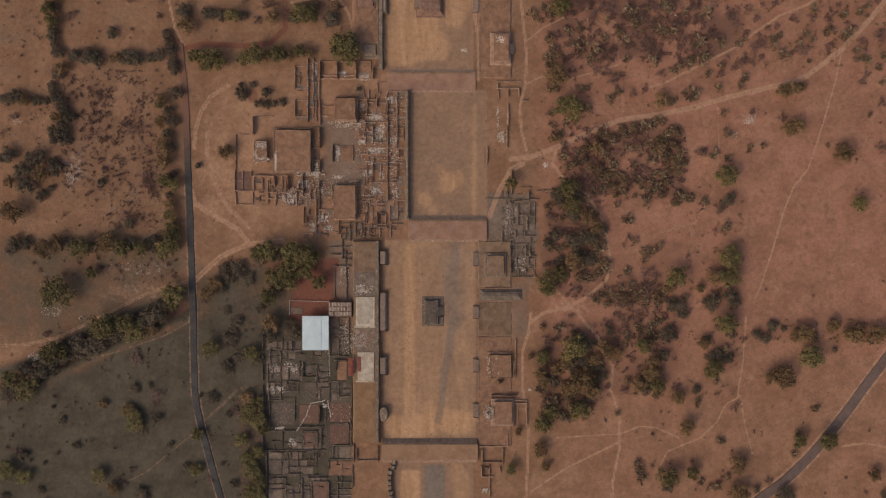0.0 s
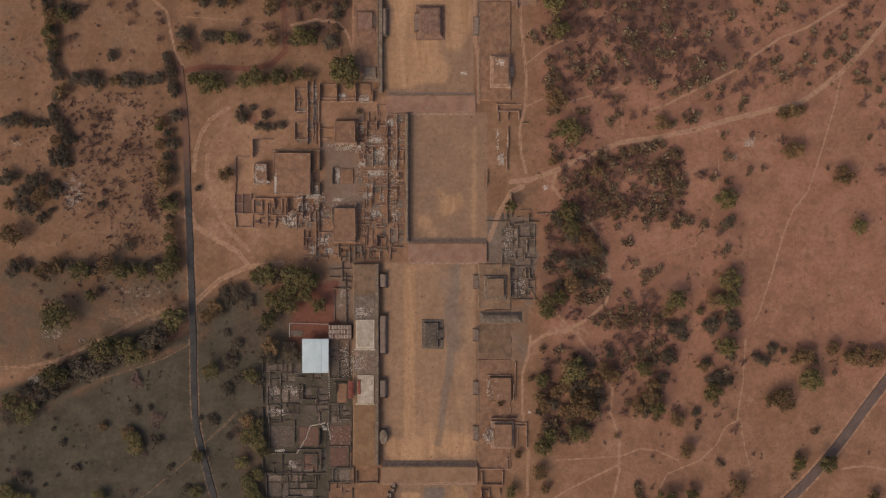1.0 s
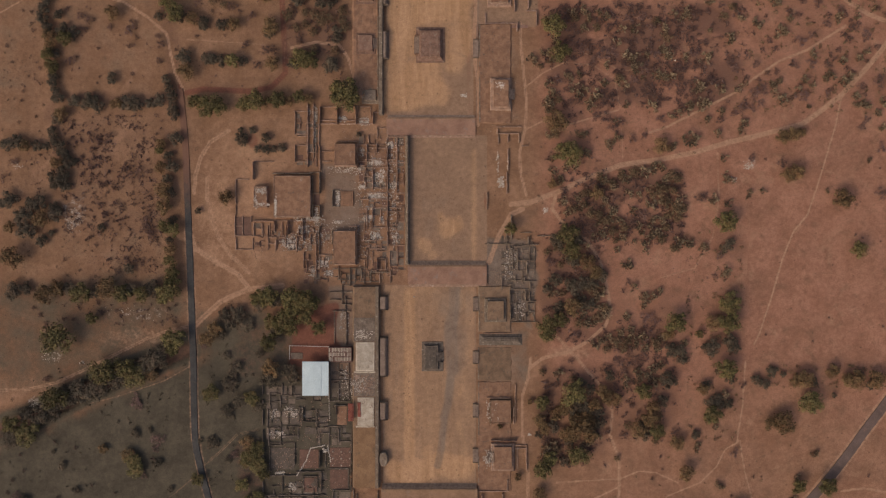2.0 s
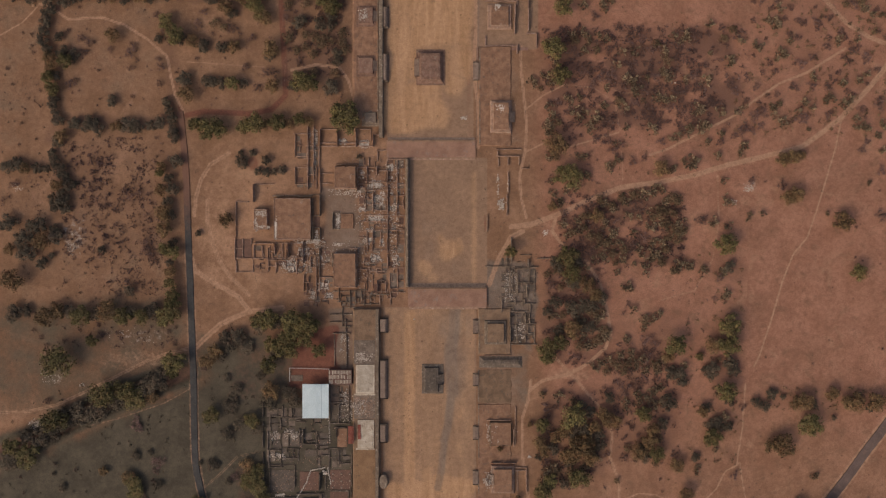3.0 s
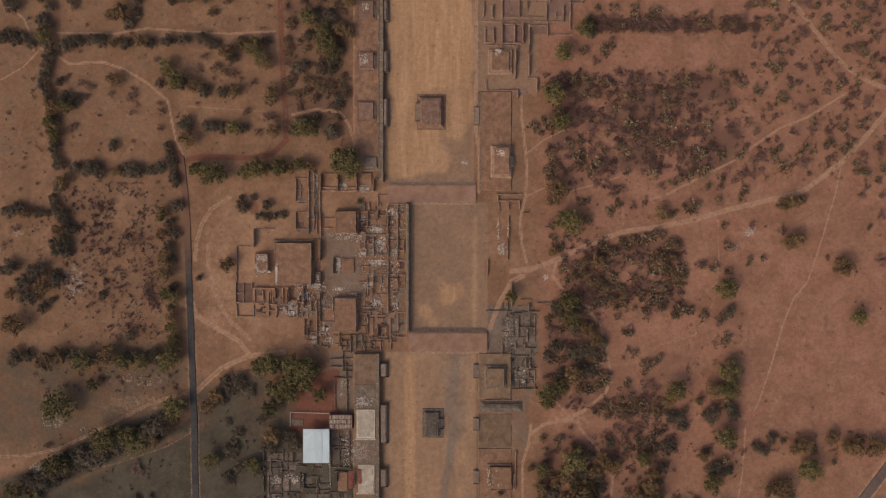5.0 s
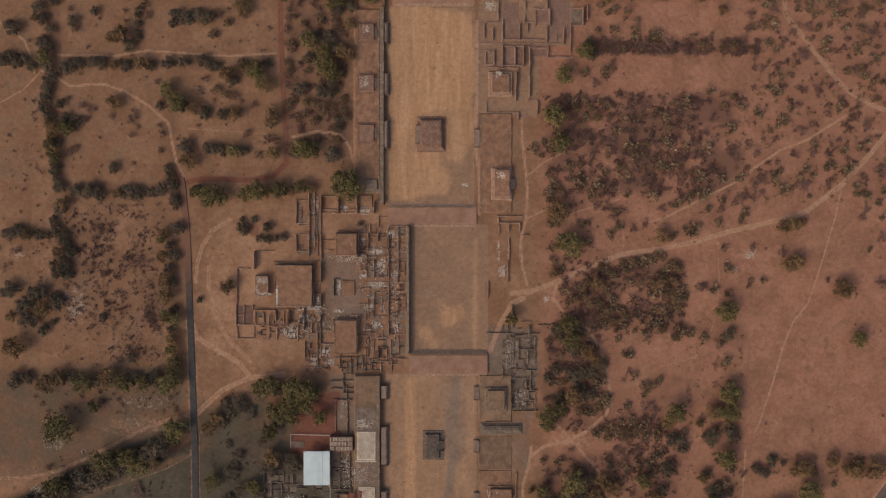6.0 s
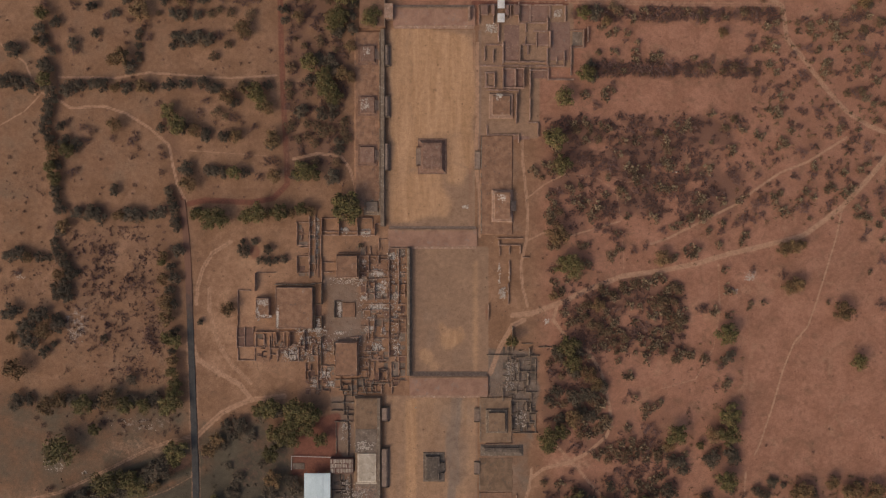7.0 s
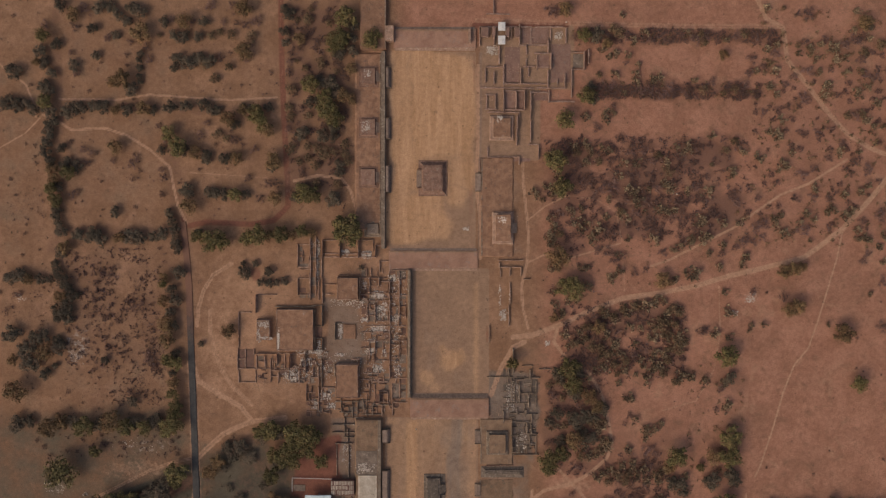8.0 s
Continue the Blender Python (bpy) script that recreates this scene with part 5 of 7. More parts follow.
for i, (u, v, ru, rv, n, z) in enumerate([(490, 690, 14, 6, 50, 0.2), (486, 655, 10, 10, 30, 0.2), (520, 650, 20, 10, 50, 0.2), (518, 782, 8, 7, 30, 0.2), (495, 758, 9, 3, 30, 0.2),
        (575, 718, 4, 4, 24, 0.6), (640, 600, 16, 14, 60, 2.55), (612, 600, 14, 30, 60, 0.3), (645, 512, 16, 9, 50, 2.55), (610, 490, 8, 24, 40, 0.2)] ):
    rubble(u, v, ru, rv, n, z, WHITE, 140 + i)
for i, (u, v, ru, rv, n, z) in enumerate([(884, 74, 9, 6, 60, 3.4), (886, 243, 6, 10, 60, 0.2), (881, 208, 3, 18, 16, 0.2), (899, 205, 1.5, 16, 14, 0.6), (880, -104, 6, 7, 40, 2.2), (866, -226, 12, 8, 60, 0.2),
        (985, -254, 8, 8, 30, 0.2), (645, -184, 8, 8, 24, 2.3), (642, -92, 8, 10, 40, 2.3), (865, 730, 8, 16, 40, 1.8), (872, 650, 12, 20, 26, 1.8), (937, 690, 4, 2, 12, 0.1),
        (905, 390, 14, 28, 80, 0.3), (920, 468, 10, 14, 30, 0.3), (858, 868, 5, 5, 24, 0.3), (820, 90, 6, 3, 20, 0.1)]):
    rubble(u, v, ru, rv, n, z, WHITE, 170 + i)
rubble(966, 292, 5, 5, 20, 0.0, "small heap of white stones beside the footpath", 190)
BROWN = "scatter of small brown stones over the ruins"
for i, (u, v, ru, rv, n) in enumerate([(650, 200, 70, 60, 120), (640, 330, 80, 70, 160), (510, 340, 80, 40, 110), (550, 680, 70, 80, 150), (550, 820, 70, 60, 120), (905, 410, 45, 80, 150), (920, -190, 80, 70, 130), (880, 60, 35, 90, 80), (880, 680, 30, 100, 90), (645, 600, 18, 18, 150)]):
    rubble(u, v, ru, rv, n, 2.5 if n == 150 and u == 645 else 0.05, BROWN, 300 + i, M_WALL, 0.28)
GREY = "scatter of pale limestone boulders on dry grass"
for i, (u, v, ru, rv, n) in enumerate([(97, 550, 20, 12, 16), (64, 634, 18, 12, 14), (145, 562, 5, 3, 12), (130, 310, 14, 24, 40), (245, 475, 60, 12, 14), (1325, 212, 10, 9, 40), (1300, 238, 6, 5, 16), (30, 212, 12, 8, 14)]):
    rubble(u, v, ru, rv, n, 0.0, GREY, 200 + i, M_RUBBLE, 0.24)


# ---- the yard beside the white roof, and small markers ----
fence = thing("yard_fence", "thin pale metal rail fence round a red earth yard", "fence")
for u0, v0, u1, v1 in ((513, 532, 583, 534), (513, 532, 513, 556)):
    wide = abs(u1 - u0) > 5
    for h in (0.55, 1.05):
        a, b = at(u0, v0, h), at(u1, v1, h)
        bm = bmesh.new()
        way = (b - a).normalized()
        side = Vector((-way.y, way.x, 0)) * 0.05
        ring = [[bm.verts.new(p + side * i + Vector((0, 0, 0.05 * j))) for i, j in ((-1, -1), (1, -1), (1, 1), (-1, 1))] for p in (a, b)]
        for k in range(4):
            bm.faces.new((ring[0][k], ring[0][(k + 1) % 4], ring[1][(k + 1) % 4], ring[1][k]))
        bm.faces.new(ring[0][::-1])
        bm.faces.new(ring[1])
        part("rail", bm, M_CLOTH, fence)
    n = 14 if wide else 5
    for k in range(n + 1):
        u, v = u0 + (u1 - u0) * k / n, v0 + (v1 - v0) * k / n
        block("post", u - 0.25, v - 0.25, u + 0.25, v + 0.25, -0.2, 1.15, M_CLOTH, fence, 0, 0.01)
for u, v, w in ((733, 446, "small whitewashed marker stone standing in the avenue"), (998, -277, "small whitewashed marker stone beside the red track"), (1195, 27, "small pale boulder lying among cacti")):
    t = thing("marker_stone", w, "stone")
    block("stone", u - 1.6, v - 1.3, u + 1.6, v + 1.3, -0.2, 0.7, M_RUBBLE, t, 0.3, 0.1, cut=0.4)


# ---- trees, cacti and bushes ----
def tube(verts, faces, a, b, ra, rb, n=6):
    way = (b - a).normalized()
    x = way.orthogonal().normalized()
    y = way.cross(x)
    o = len(verts)
    for p, r in ((a, ra), (b, rb)):
        verts += [p + (x * math.cos(k * 6.2832 / n) + y * math.sin(k * 6.2832 / n)) * r for k in range(n)]
    faces += [(o + k, o + (k + 1) % n, o + n + (k + 1) % n, o + n + k) for k in range(n)]


def woody(rnd, height, spread, limbs, girth):
    """A tapered, bent trunk with limbs that fork once."""
    verts, faces, p, r = [], [], Vector((0, 0, -0.4)), girth
    for k in range(3):
        q = p + Vector((rnd.uniform(-0.2, 0.2), rnd.uniform(-0.2, 0.2), height * 0.2 + 0.13))
        tube(verts, faces, p, q, r, r * 0.8, 7)
        p, r = q, r * 0.8
    for k in range(limbs):
        a = k * 6.2832 / limbs + rnd.uniform(-0.4, 0.4)
        q = p + Vector((math.cos(a) * spread * 0.45, math.sin(a) * spread * 0.45, height * rnd.uniform(0.08, 0.28)))
        tube(verts, faces, p, q, r * 0.7, r * 0.35, 5)
        for s in (-0.5, 0.5):
            e = q + Vector((math.cos(a + s) * spread * 0.35, math.sin(a + s) * spread * 0.35, height * rnd.uniform(0.05, 0.2)))
            tube(verts, faces, q, e, r * 0.35, r * 0.12, 4)
    return verts, faces


def stump(rnd, height, girth):
    """A short, bent, tapered stem in one piece."""
    verts, faces, p, n = [], [], Vector((0, 0, -0.4)), 7
    for k in range(5):
        r = girth * (1.0 - 0.13 * k)
        verts += [p + Vector((math.cos(i * 6.2832 / n) * r, math.sin(i * 6.2832 / n) * r, 0)) for i in range(n)]
        p = p + Vector((rnd.uniform(-0.06, 0.06), rnd.uniform(-0.06, 0.06), (height + 0.4) / 4))
        if k:
            o = n * (k - 1)
            faces += [(o + i, o + (i + 1) % n, o + n + (i + 1) % n, o + n + i) for i in range(n)]
    faces.append(tuple(range(4 * n, 5 * n)))
    return verts, faces


def crown_mesh(name, seed, lobes, cards, card, height, material, ragged=0.35, narrow=0.65, hollow=0.5):
    """A crown of unit radius: lobes of many small leaf sprays, with gaps between and an uneven outline. Height is in crown radii."""
    rnd = random.Random(seed)
    verts, faces = [], []
    for k in range(lobes):
        a, d = k * 2.399 + rnd.uniform(-0.5, 0.5), math.sqrt((k + 0.3) / lobes) * rnd.uniform(0.6, 0.92)
        if k == 0:
            d = rnd.uniform(0, 0.2)
        c = Vector((math.cos(a) * d, math.sin(a) * d, height * (0.62 + 0.25 * (1 - d) + rnd.uniform(-0.10, 0.10))))
        lr = rnd.uniform(0.24, 0.42) * (1.0 if lobes > 6 else 1.25)
        for _ in range(int(cards / lobes * rnd.uniform(0.6, 1.4))):
            v = Vector((rnd.gauss(0, 1), rnd.gauss(0, 1), rnd.gauss(0.25, 0.9))).normalized()
            r = lr * (hollow + (1 - hollow) * rnd.random() ** 0.5) * (1 + rnd.uniform(-ragged, ragged))
            p = c + Vector((v.x * r, v.y * r, v.z * r * 0.75))
            n = (v + Vector((rnd.uniform(-0.8, 0.8), rnd.uniform(-0.8, 0.8), rnd.uniform(-0.2, 0.9)))).normalized()
            x = n.orthogonal().normalized()
            x = (Matrix.Rotation(rnd.uniform(0, 6.28), 3, n) @ x)
            y = n.cross(x)
            s = card * rnd.uniform(0.6, 1.4)
            o = len(verts)
            verts += [p - x * s, p - y * s * narrow + n * s * 0.15, p + x * s, p + y * s * narrow + n * s * 0.15]
            faces.append((o, o + 1, o + 2, o + 3))
    reach = sorted(math.hypot(v[0], v[1]) for v in verts)[int(len(verts) * 0.93)]
    verts = [(v[0] / reach, v[1] / reach, v[2]) for v in verts]
    return mesh_of(name, verts, faces, material)


def pad_mesh(seed, pads, height, size):
    """A prickly pear of unit radius: thick oval pads growing on one another."""
    rnd = random.Random(seed)
    verts, faces = [], []
    heads = [(rnd.uniform(0, 6.28), math.sqrt(rnd.random()) * 0.72) for _ in range(11)]
    for _ in range(pads):
        a, d = heads[rnd.randrange(len(heads))]
        p = Vector((math.cos(a) * d + rnd.gauss(0, 0.13), math.sin(a) * d + rnd.gauss(0, 0.13), height * rnd.uniform(0.25, 1.0) * (1.1 - 0.4 * d)))
        up = Vector((p.x * 0.8 + rnd.uniform(-0.6, 0.6), p.y * 0.8 + rnd.uniform(-0.6, 0.6), rnd.uniform(0.3, 1))).normalized()
        x = Matrix.Rotation(rnd.uniform(0, 6.28), 3, up) @ up.orthogonal().normalized()
        n, s, o = up.cross(x), size * rnd.uniform(0.7, 1.3), len(verts)
        verts += [p + up * math.cos(k * 1.0472) * s + x * math.sin(k * 1.0472) * s * 0.62 for k in range(6)] + [p + n * s * 0.2, p - n * s * 0.2]
        faces += [(o + k, o + (k + 1) % 6, o + 6) for k in range(6)] + [(o + (k + 1) % 6, o + k, o + 7) for k in range(6)]
    reach = sorted(math.hypot(v[0], v[1]) for v in verts)[int(len(verts) * 0.93)]
    verts = [(v[0] / reach, v[1] / reach, v[2]) for v in verts]
    return mesh_of("crown", verts, faces, M_PAD)


PROTOTYPES = {}
for kind, words, category, material, lobes, cards, card, tall in (
        ("green_tree", "green leafy tree with an uneven spreading crown on dry earth", "tree", M_LEAF, 15, 1500, 0.070, 1.15),
        ("olive_tree", "dusty olive-brown thorn tree with a thin crown on dry earth", "tree", M_LEAF_DULL, 14, 1150, 0.070, 1.0),
        ("dark_tree", "dark dense mesquite tree with a low crown on dry earth", "tree", M_LEAF_DARK, 15, 1250, 0.074, 0.95)):
    made = []
    for k in range(4):
        rnd = random.Random(31 * k + len(kind))
        tree = thing(kind, words, category, kind.replace("_", " ") + "s of the fields", where=(0, 0, -900))
        v, f = woody(rnd, tall, 0.9, 5, 0.07)
        part("trunk", mesh_of("trunk", v, f, M_TRUNK, True), None, tree)
        part("crown", crown_mesh("crown", 17 * k + len(kind), lobes, cards, card, tall, material), None, tree)["kind"] = "stuff"
        made.append(tree)
    PROTOTYPES[kind] = made
made = []
for k in range(4):
    rnd = random.Random(70 + k)
    bush = thing("dry_bush", "leafless grey-brown dry bush on bare earth", "bush", "dry bushes of the fields", where=(0, 0, -900))
    v, f = stump(rnd, 0.4, 0.09)
    part("stem", mesh_of("stem", v, f, M_TRUNK, True), None, bush)
    part("twig_crown", crown_mesh("twigs", 50 + k, 8, 380, 0.10, 0.62, M_TWIG, 0.5, 0.28, 0.2), None, bush)["kind"] = "stuff"
    made.append(bush)
PROTOTYPES["dry_bush"] = made
made = []
for k in range(5):
    rnd = random.Random(90 + k)
    pear = thing("prickly_pear", "large prickly pear cactus with pale clustered pads on red earth", "cactus", "prickly pears of the eastern fields", where=(0, 0, -900))
    v, f = stump(rnd, 0.5, 0.16)
    part("stem", mesh_of("stem", v, f, M_TRUNK, True), None, pear)
    part("crown", pad_mesh(90 + k, 115, 0.85, 0.145), None, pear)["kind"] = "stuff"
    made.append(pear)
PROTOTYPES["prickly_pear"] = made
made = []
for k in range(4):
    rnd = random.Random(120 + k)
    shrub = thing("thorn_shrub", "dense brown-green thorn shrub with dark gaps on red earth", "shrub", "thorn shrubs of the eastern fields", where=(0, 0, -900))
    v, f = stump(rnd, 0.5, 0.10)
    part("stem", mesh_of("stem", v, f, M_TRUNK, True), None, shrub)
    part("leaf_crown", crown_mesh("leaves", 120 + k, 10, 420, 0.10, 0.8, M_SHRUB, 0.5, 0.6, 0.3), None, shrub)["kind"] = "stuff"
    made.append(shrub)
PROTOTYPES["thorn_shrub"] = made

PLANT = random.Random(11)
PLACED = []
SPENT = set()


def plant(kind, u, v, r, squash=1.0):
    """One plant with a crown of about r grid units, from one of its kind's forms."""
    form = PLANT.choice(PROTOTYPES[kind])
    s = r * GRID * (PLANT.uniform(1.18, 1.36) if kind.endswith("tree") else PLANT.uniform(1.08, 1.25))
    if kind == "dark_tree":
        squash *= 0.75
    if u < 465 and v > 690 - 0.45 * u:      # south-west plants are flattened, so their shadows stay short as under haze
        squash *= 0.62
    tall = 0.95 * s + 1.2 if kind.endswith("tree") else 0.35 * s + 1.7
    m = Matrix.Translation(at(u, v, 0.0)) @ Matrix.Rotation(PLANT.uniform(0, 6.283), 4, "Z") @ Matrix.Diagonal((s * PLANT.uniform(0.9, 1.15), s * PLANT.uniform(0.9, 1.15), tall * squash * PLANT.uniform(0.9, 1.12), 1))
    PLACED.append((u, v, r))
    if form.name not in SPENT:      # the first of each form is the form itself
        SPENT.add(form.name)
        form.matrix_basis = m
        return form
    return copy_thing(form, m @ Matrix.Diagonal((1 / form.scale.x, 1 / form.scale.y, 1 / form.scale.z, 1)))


def grove(kind, spots):
    for u, v, r in spots:
        plant(kind, u, v, r)


CLEARINGS = [(1118, 288, 36, 13), (1120, 440, 30, 34), (1030, 150, 30, 9), (1130, 172, 44, 14), (1100, 60, 22, 8), (1180, 22, 30, 8), (1230, 52, 22, 9), (1060, -18, 20, 7), (1150, -48, 30, 7), (1175, 235, 40, 12), (1010, 300, 16, 22), (1000, 660, 14, 10)]


def undergrowth(u0, v0, u1, v1, count, rmin, rmax, keep=0.75):
    """Places for small bushes over a stretch, none on another nor on a track."""
    ways = [(w, a, b) for w, s, kind, p in TRACKS for a, b in zip(p, p[1:])]
    for _ in range(count * 8):
        if count <= 0:
            return
        u, v, r = PLANT.uniform(u0, u1), PLANT.uniform(v0, v1), PLANT.uniform(rmin, rmax)
        if r > 3.5 and noise.noise((u * 0.021, v * 0.021, 4.0)) < PLANT.uniform(-0.55, -0.05):
            continue
        if any(math.hypot((u - a) / c, (v - b) / d) < 1 for a, b, c, d in CLEARINGS):
            continue
        if any(math.hypot(u - a, v - b) < keep * (r + c) for a, b, c in PLACED):
            continue
        near = False
        for w, (a, b), (c, d) in ways:
            s = min(1, max(0, ((u - a) * (c - a) + (v - b) * (d - b)) / ((c - a) ** 2 + (d - b) ** 2)))
            if math.hypot(u - a - s * (c - a), v - b - s * (d - b)) < w * 0.5 + r * 0.7:
                near = True
                break
        if not near:
            PLACED.append((u, v, r))
            LOW.append((u, v, r))
            count -= 1


LOW = []
# west of the avenue
grove("green_tree", [(76, -249, 9), (598, -246, 14), (608, -281, 14), (654, -242, 13), (548, -162, 14), (587, -232, 11), (81, -133, 9), (452, -113, 13), (459, -98, 13), (573, -138, 12), (578, -118, 14), (588, -103, 12), (121, -9, 10), (297, -80, 10), (315, -53, 12), (91, 21, 10), (99, 41, 10), (413, 30, 9), (533, 26, 12), (548, 31, 13), (350, 104, 11), (375, 109, 14), (394, 114, 11), (434, 109, 11), (455, 102, 15), (493, 101, 11), (532, 95, 9), (600, 82, 12), (613, 90, 20), (624, 96, 12), (286, 188, 6), (295, 321, 9)])
grove("green_tree", [(304, 382, 8), (310, 327, 10), (148, 438, 13.2), (221, 440, 12), (256, 440, 10.8), (296, 440, 12), (304, 416, 9), (309, 401, 9), (310, 430, 12), (459, 446, 11), (479, 443, 13), (518, 470, 13), (524, 450, 17), (543, 450, 15), (558, 456, 9), (110, 517, 21), (167, 484, 8), (309, 539, 8), (312, 520, 16), (479, 525, 12), (483, 490, 10), (504, 489, 15), (518, 499, 11), (543, 480, 12), (568, 499, 11), (105, 620, 16.8), (190, 576, 19.2), (227, 569, 14.4), (243, 586, 15.6), (375, 614, 12), (449, 624, 12), (29, 668, 12)])
grove("green_tree", [(53, 687, 16), (459, 713, 10), (236, 733, 10), (244, 748, 11), (354, 767, 10), (429, 777, 10), (439, 733, 10), (449, 723, 12), (459, 797, 9), (460, 743, 12), (469, 758, 8), (17, 831, 13), (48, 842, 11), (179, 839, 11), (349, 830, 8), (444, 811, 11), (444, 866, 12), (449, 832, 12), (459, 847, 11), (459, 876, 11)])
grove("olive_tree", [(130, -287, 10), (250, -252, 13), (324, -274, 11), (429, -297, 12), (527, -245, 9), (582, -243, 9), (64, -203, 7), (199, -167, 9), (216, -174, 13), (429, -222, 12), (617, -192, 8), (204, -119, 8), (254, -121, 10), (403, -104, 11), (428, -119, 8), (468, -84, 10), (607, -143, 12), (617, -138, 8), (90, -14, 9), (204, -54, 9), (343, -44, 9), (418, -34, 9), (483, -29, 12), (95, 1, 9), (334, 50, 11), (485, 35, 11), (114, 123, 10), (210, 105, 9), (472, 103, 8), (512, 101, 8), (547, 97, 7), (50, 180, 8)])
grove("olive_tree", [(105, 210, 8), (287, 218, 8), (289, 177, 8), (79, 309, 11), (292, 258, 10), (295, 286, 11), (403, 271, 10), (21, 322, 8), (29, 377, 15), (306, 362, 9), (83, 441, 13.2), (106, 430, 10.8), (196, 431, 13.2), (369, 520, 10), (383, 501, 9), (265, 581, 12), (483, 569, 13), (184, 714, 7), (439, 704, 10), (229, 724, 9), (205, 863, 9)])
grove("dark_tree", [(105, -304, 9), (162, -263, 8), (175, -300, 10), (194, -300, 8), (202, -251, 6), (206, -288, 8), (222, -276, 8), (228, -301, 7), (244, -294, 11), (288, -275, 8), (308, -250, 8), (323, -248, 8), (348, -248, 7), (358, -275, 8), (500, -298, 7), (500, -258, 8), (509, -288, 8), (615, -248, 9), (621, -268, 8), (23, -187, 11), (69, -223, 8), (75, -203, 9), (75, -163, 9), (89, -185, 7), (97, -235, 8), (129, -198, 9), (168, -215, 7), (243, -208, 5), (243, -179, 4), (244, -194, 5), (245, -169, 4), (245, -219, 5)])
grove("dark_tree", [(306, -195, 7), (310, -211, 8), (329, -203, 10), (348, -211, 9), (368, -205, 10), (502, -239, 7), (562, -169, 10), (582, -165, 11), (597, -221, 9), (621, -224, 8), (10, -131, 10), (30, -128, 9), (44, -130, 8), (57, -118, 8), (84, -155, 8), (84, -82, 9), (85, -118, 9), (90, -98, 10), (120, -118, 11), (139, -123, 9), (164, -126, 8), (179, -125, 9), (224, -119, 9), (229, -155, 10), (268, -119, 7), (298, -124, 9), (328, -126, 9), (358, -129, 9), (373, -119, 8), (382, -119, 7), (412, -94, 7), (432, -124, 8)])
grove("dark_tree", [(472, -124, 7), (547, -134, 9), (587, -89, 8), (592, -149, 10), (79, -44, 9), (81, -64, 9), (87, -29, 8), (107, -52, 7), (114, -24, 9), (134, -19, 9), (283, -49, 7), (323, -49, 8), (363, -34, 9), (363, -39, 8), (393, -34, 8), (477, -20, 8), (532, -79, 9), (567, -74, 9), (587, -74, 8), (597, -25, 8), (597, -10, 8), (97, 63, 8), (97, 51, 7), (99, 16, 8), (100, 78, 8), (201, 60, 8), (296, 62, 6), (301, 77, 7), (329, 24, 12), (368, 25, 9), (378, 27, 8), (393, 30, 8)])
grove("dark_tree", [(432, 30, 8), (522, 35, 8), (587, 37, 11), (95, 152, 7), (104, 133, 7), (105, 95, 9), (135, 100, 9), (154, 107, 8), (165, 98, 9), (175, 108, 11), (230, 103, 11), (244, 108, 9), (269, 105, 8), (284, 99, 8), (306, 92, 8), (308, 112, 7), (311, 124, 8), (348, 100, 9), (427, 151, 4), (448, 152, 5), (636, 159, 4), (16, 177, 10), (36, 174, 10), (68, 180, 9), (85, 180, 7), (97, 234, 7), (99, 167, 7), (110, 182, 9), (115, 193, 8), (115, 227, 9), (121, 207, 10), (132, 208, 7)])
grove("dark_tree", [(299, 237, 8), (300, 197, 8), (309, 217, 9), (314, 167, 9), (430, 165, 8), (431, 173, 6), (458, 184, 6), (472, 165, 7), (472, 186, 6), (486, 185, 5), (500, 183, 6), (19, 276, 11), (47, 301, 11), (67, 280, 13), (99, 286, 7), (100, 247, 7), (101, 301, 10), (111, 240, 10), (119, 251, 7), (303, 261, 8), (308, 311, 7), (352, 294, 5), (52, 329, 13), (78, 346, 9), (94, 333, 5), (182, 323, 6), (232, 396, 7), (301, 346, 6), (27, 436, 12), (50, 431, 8.4), (125, 432, 9.6), (170, 437, 9.6)])
grove("dark_tree", [(234, 432, 9.6), (272, 432, 10.8), (399, 476, 9), (423, 476, 10), (462, 460, 9), (492, 451, 9), (276, 555, 14.4), (289, 545, 10.8), (289, 559, 9.6), (293, 530, 8), (393, 511, 8), (402, 550, 6), (408, 490, 10), (438, 495, 12), (462, 545, 7), (492, 506, 9), (81, 638, 10.8), (116, 626, 10.8), (121, 613, 10.8), (125, 627, 9.6), (135, 621, 9.6), (147, 609, 14.4), (155, 617, 9.6), (171, 611, 13.2), (186, 604, 9.6), (205, 594, 9.6), (211, 575, 13.2), (220, 591, 9.6), (249, 572, 9.6), (260, 565, 13.2), (408, 600, 10), (412, 585, 7)])
grove("dark_tree", [(419, 570, 8), (428, 629, 10), (478, 589, 12), (512, 575, 11), (522, 589, 9), (10, 688, 8), (19, 700, 12), (26, 688, 9), (51, 653, 9.6), (65, 673, 8), (78, 654, 14.4), (90, 658, 8.4), (101, 644, 12), (241, 687, 6), (267, 682, 4), (355, 700, 4), (378, 704, 9), (403, 649, 9), (458, 640, 8), (95, 720, 3), (112, 744, 6), (136, 788, 6), (280, 739, 7), (303, 786, 5), (405, 734, 5), (10, 878, 6), (42, 805, 8), (74, 867, 6), (80, 819, 3), (252, 872, 10), (332, 824, 5), (394, 821, 3)])
grove("dark_tree", [(415, 856, 6)])
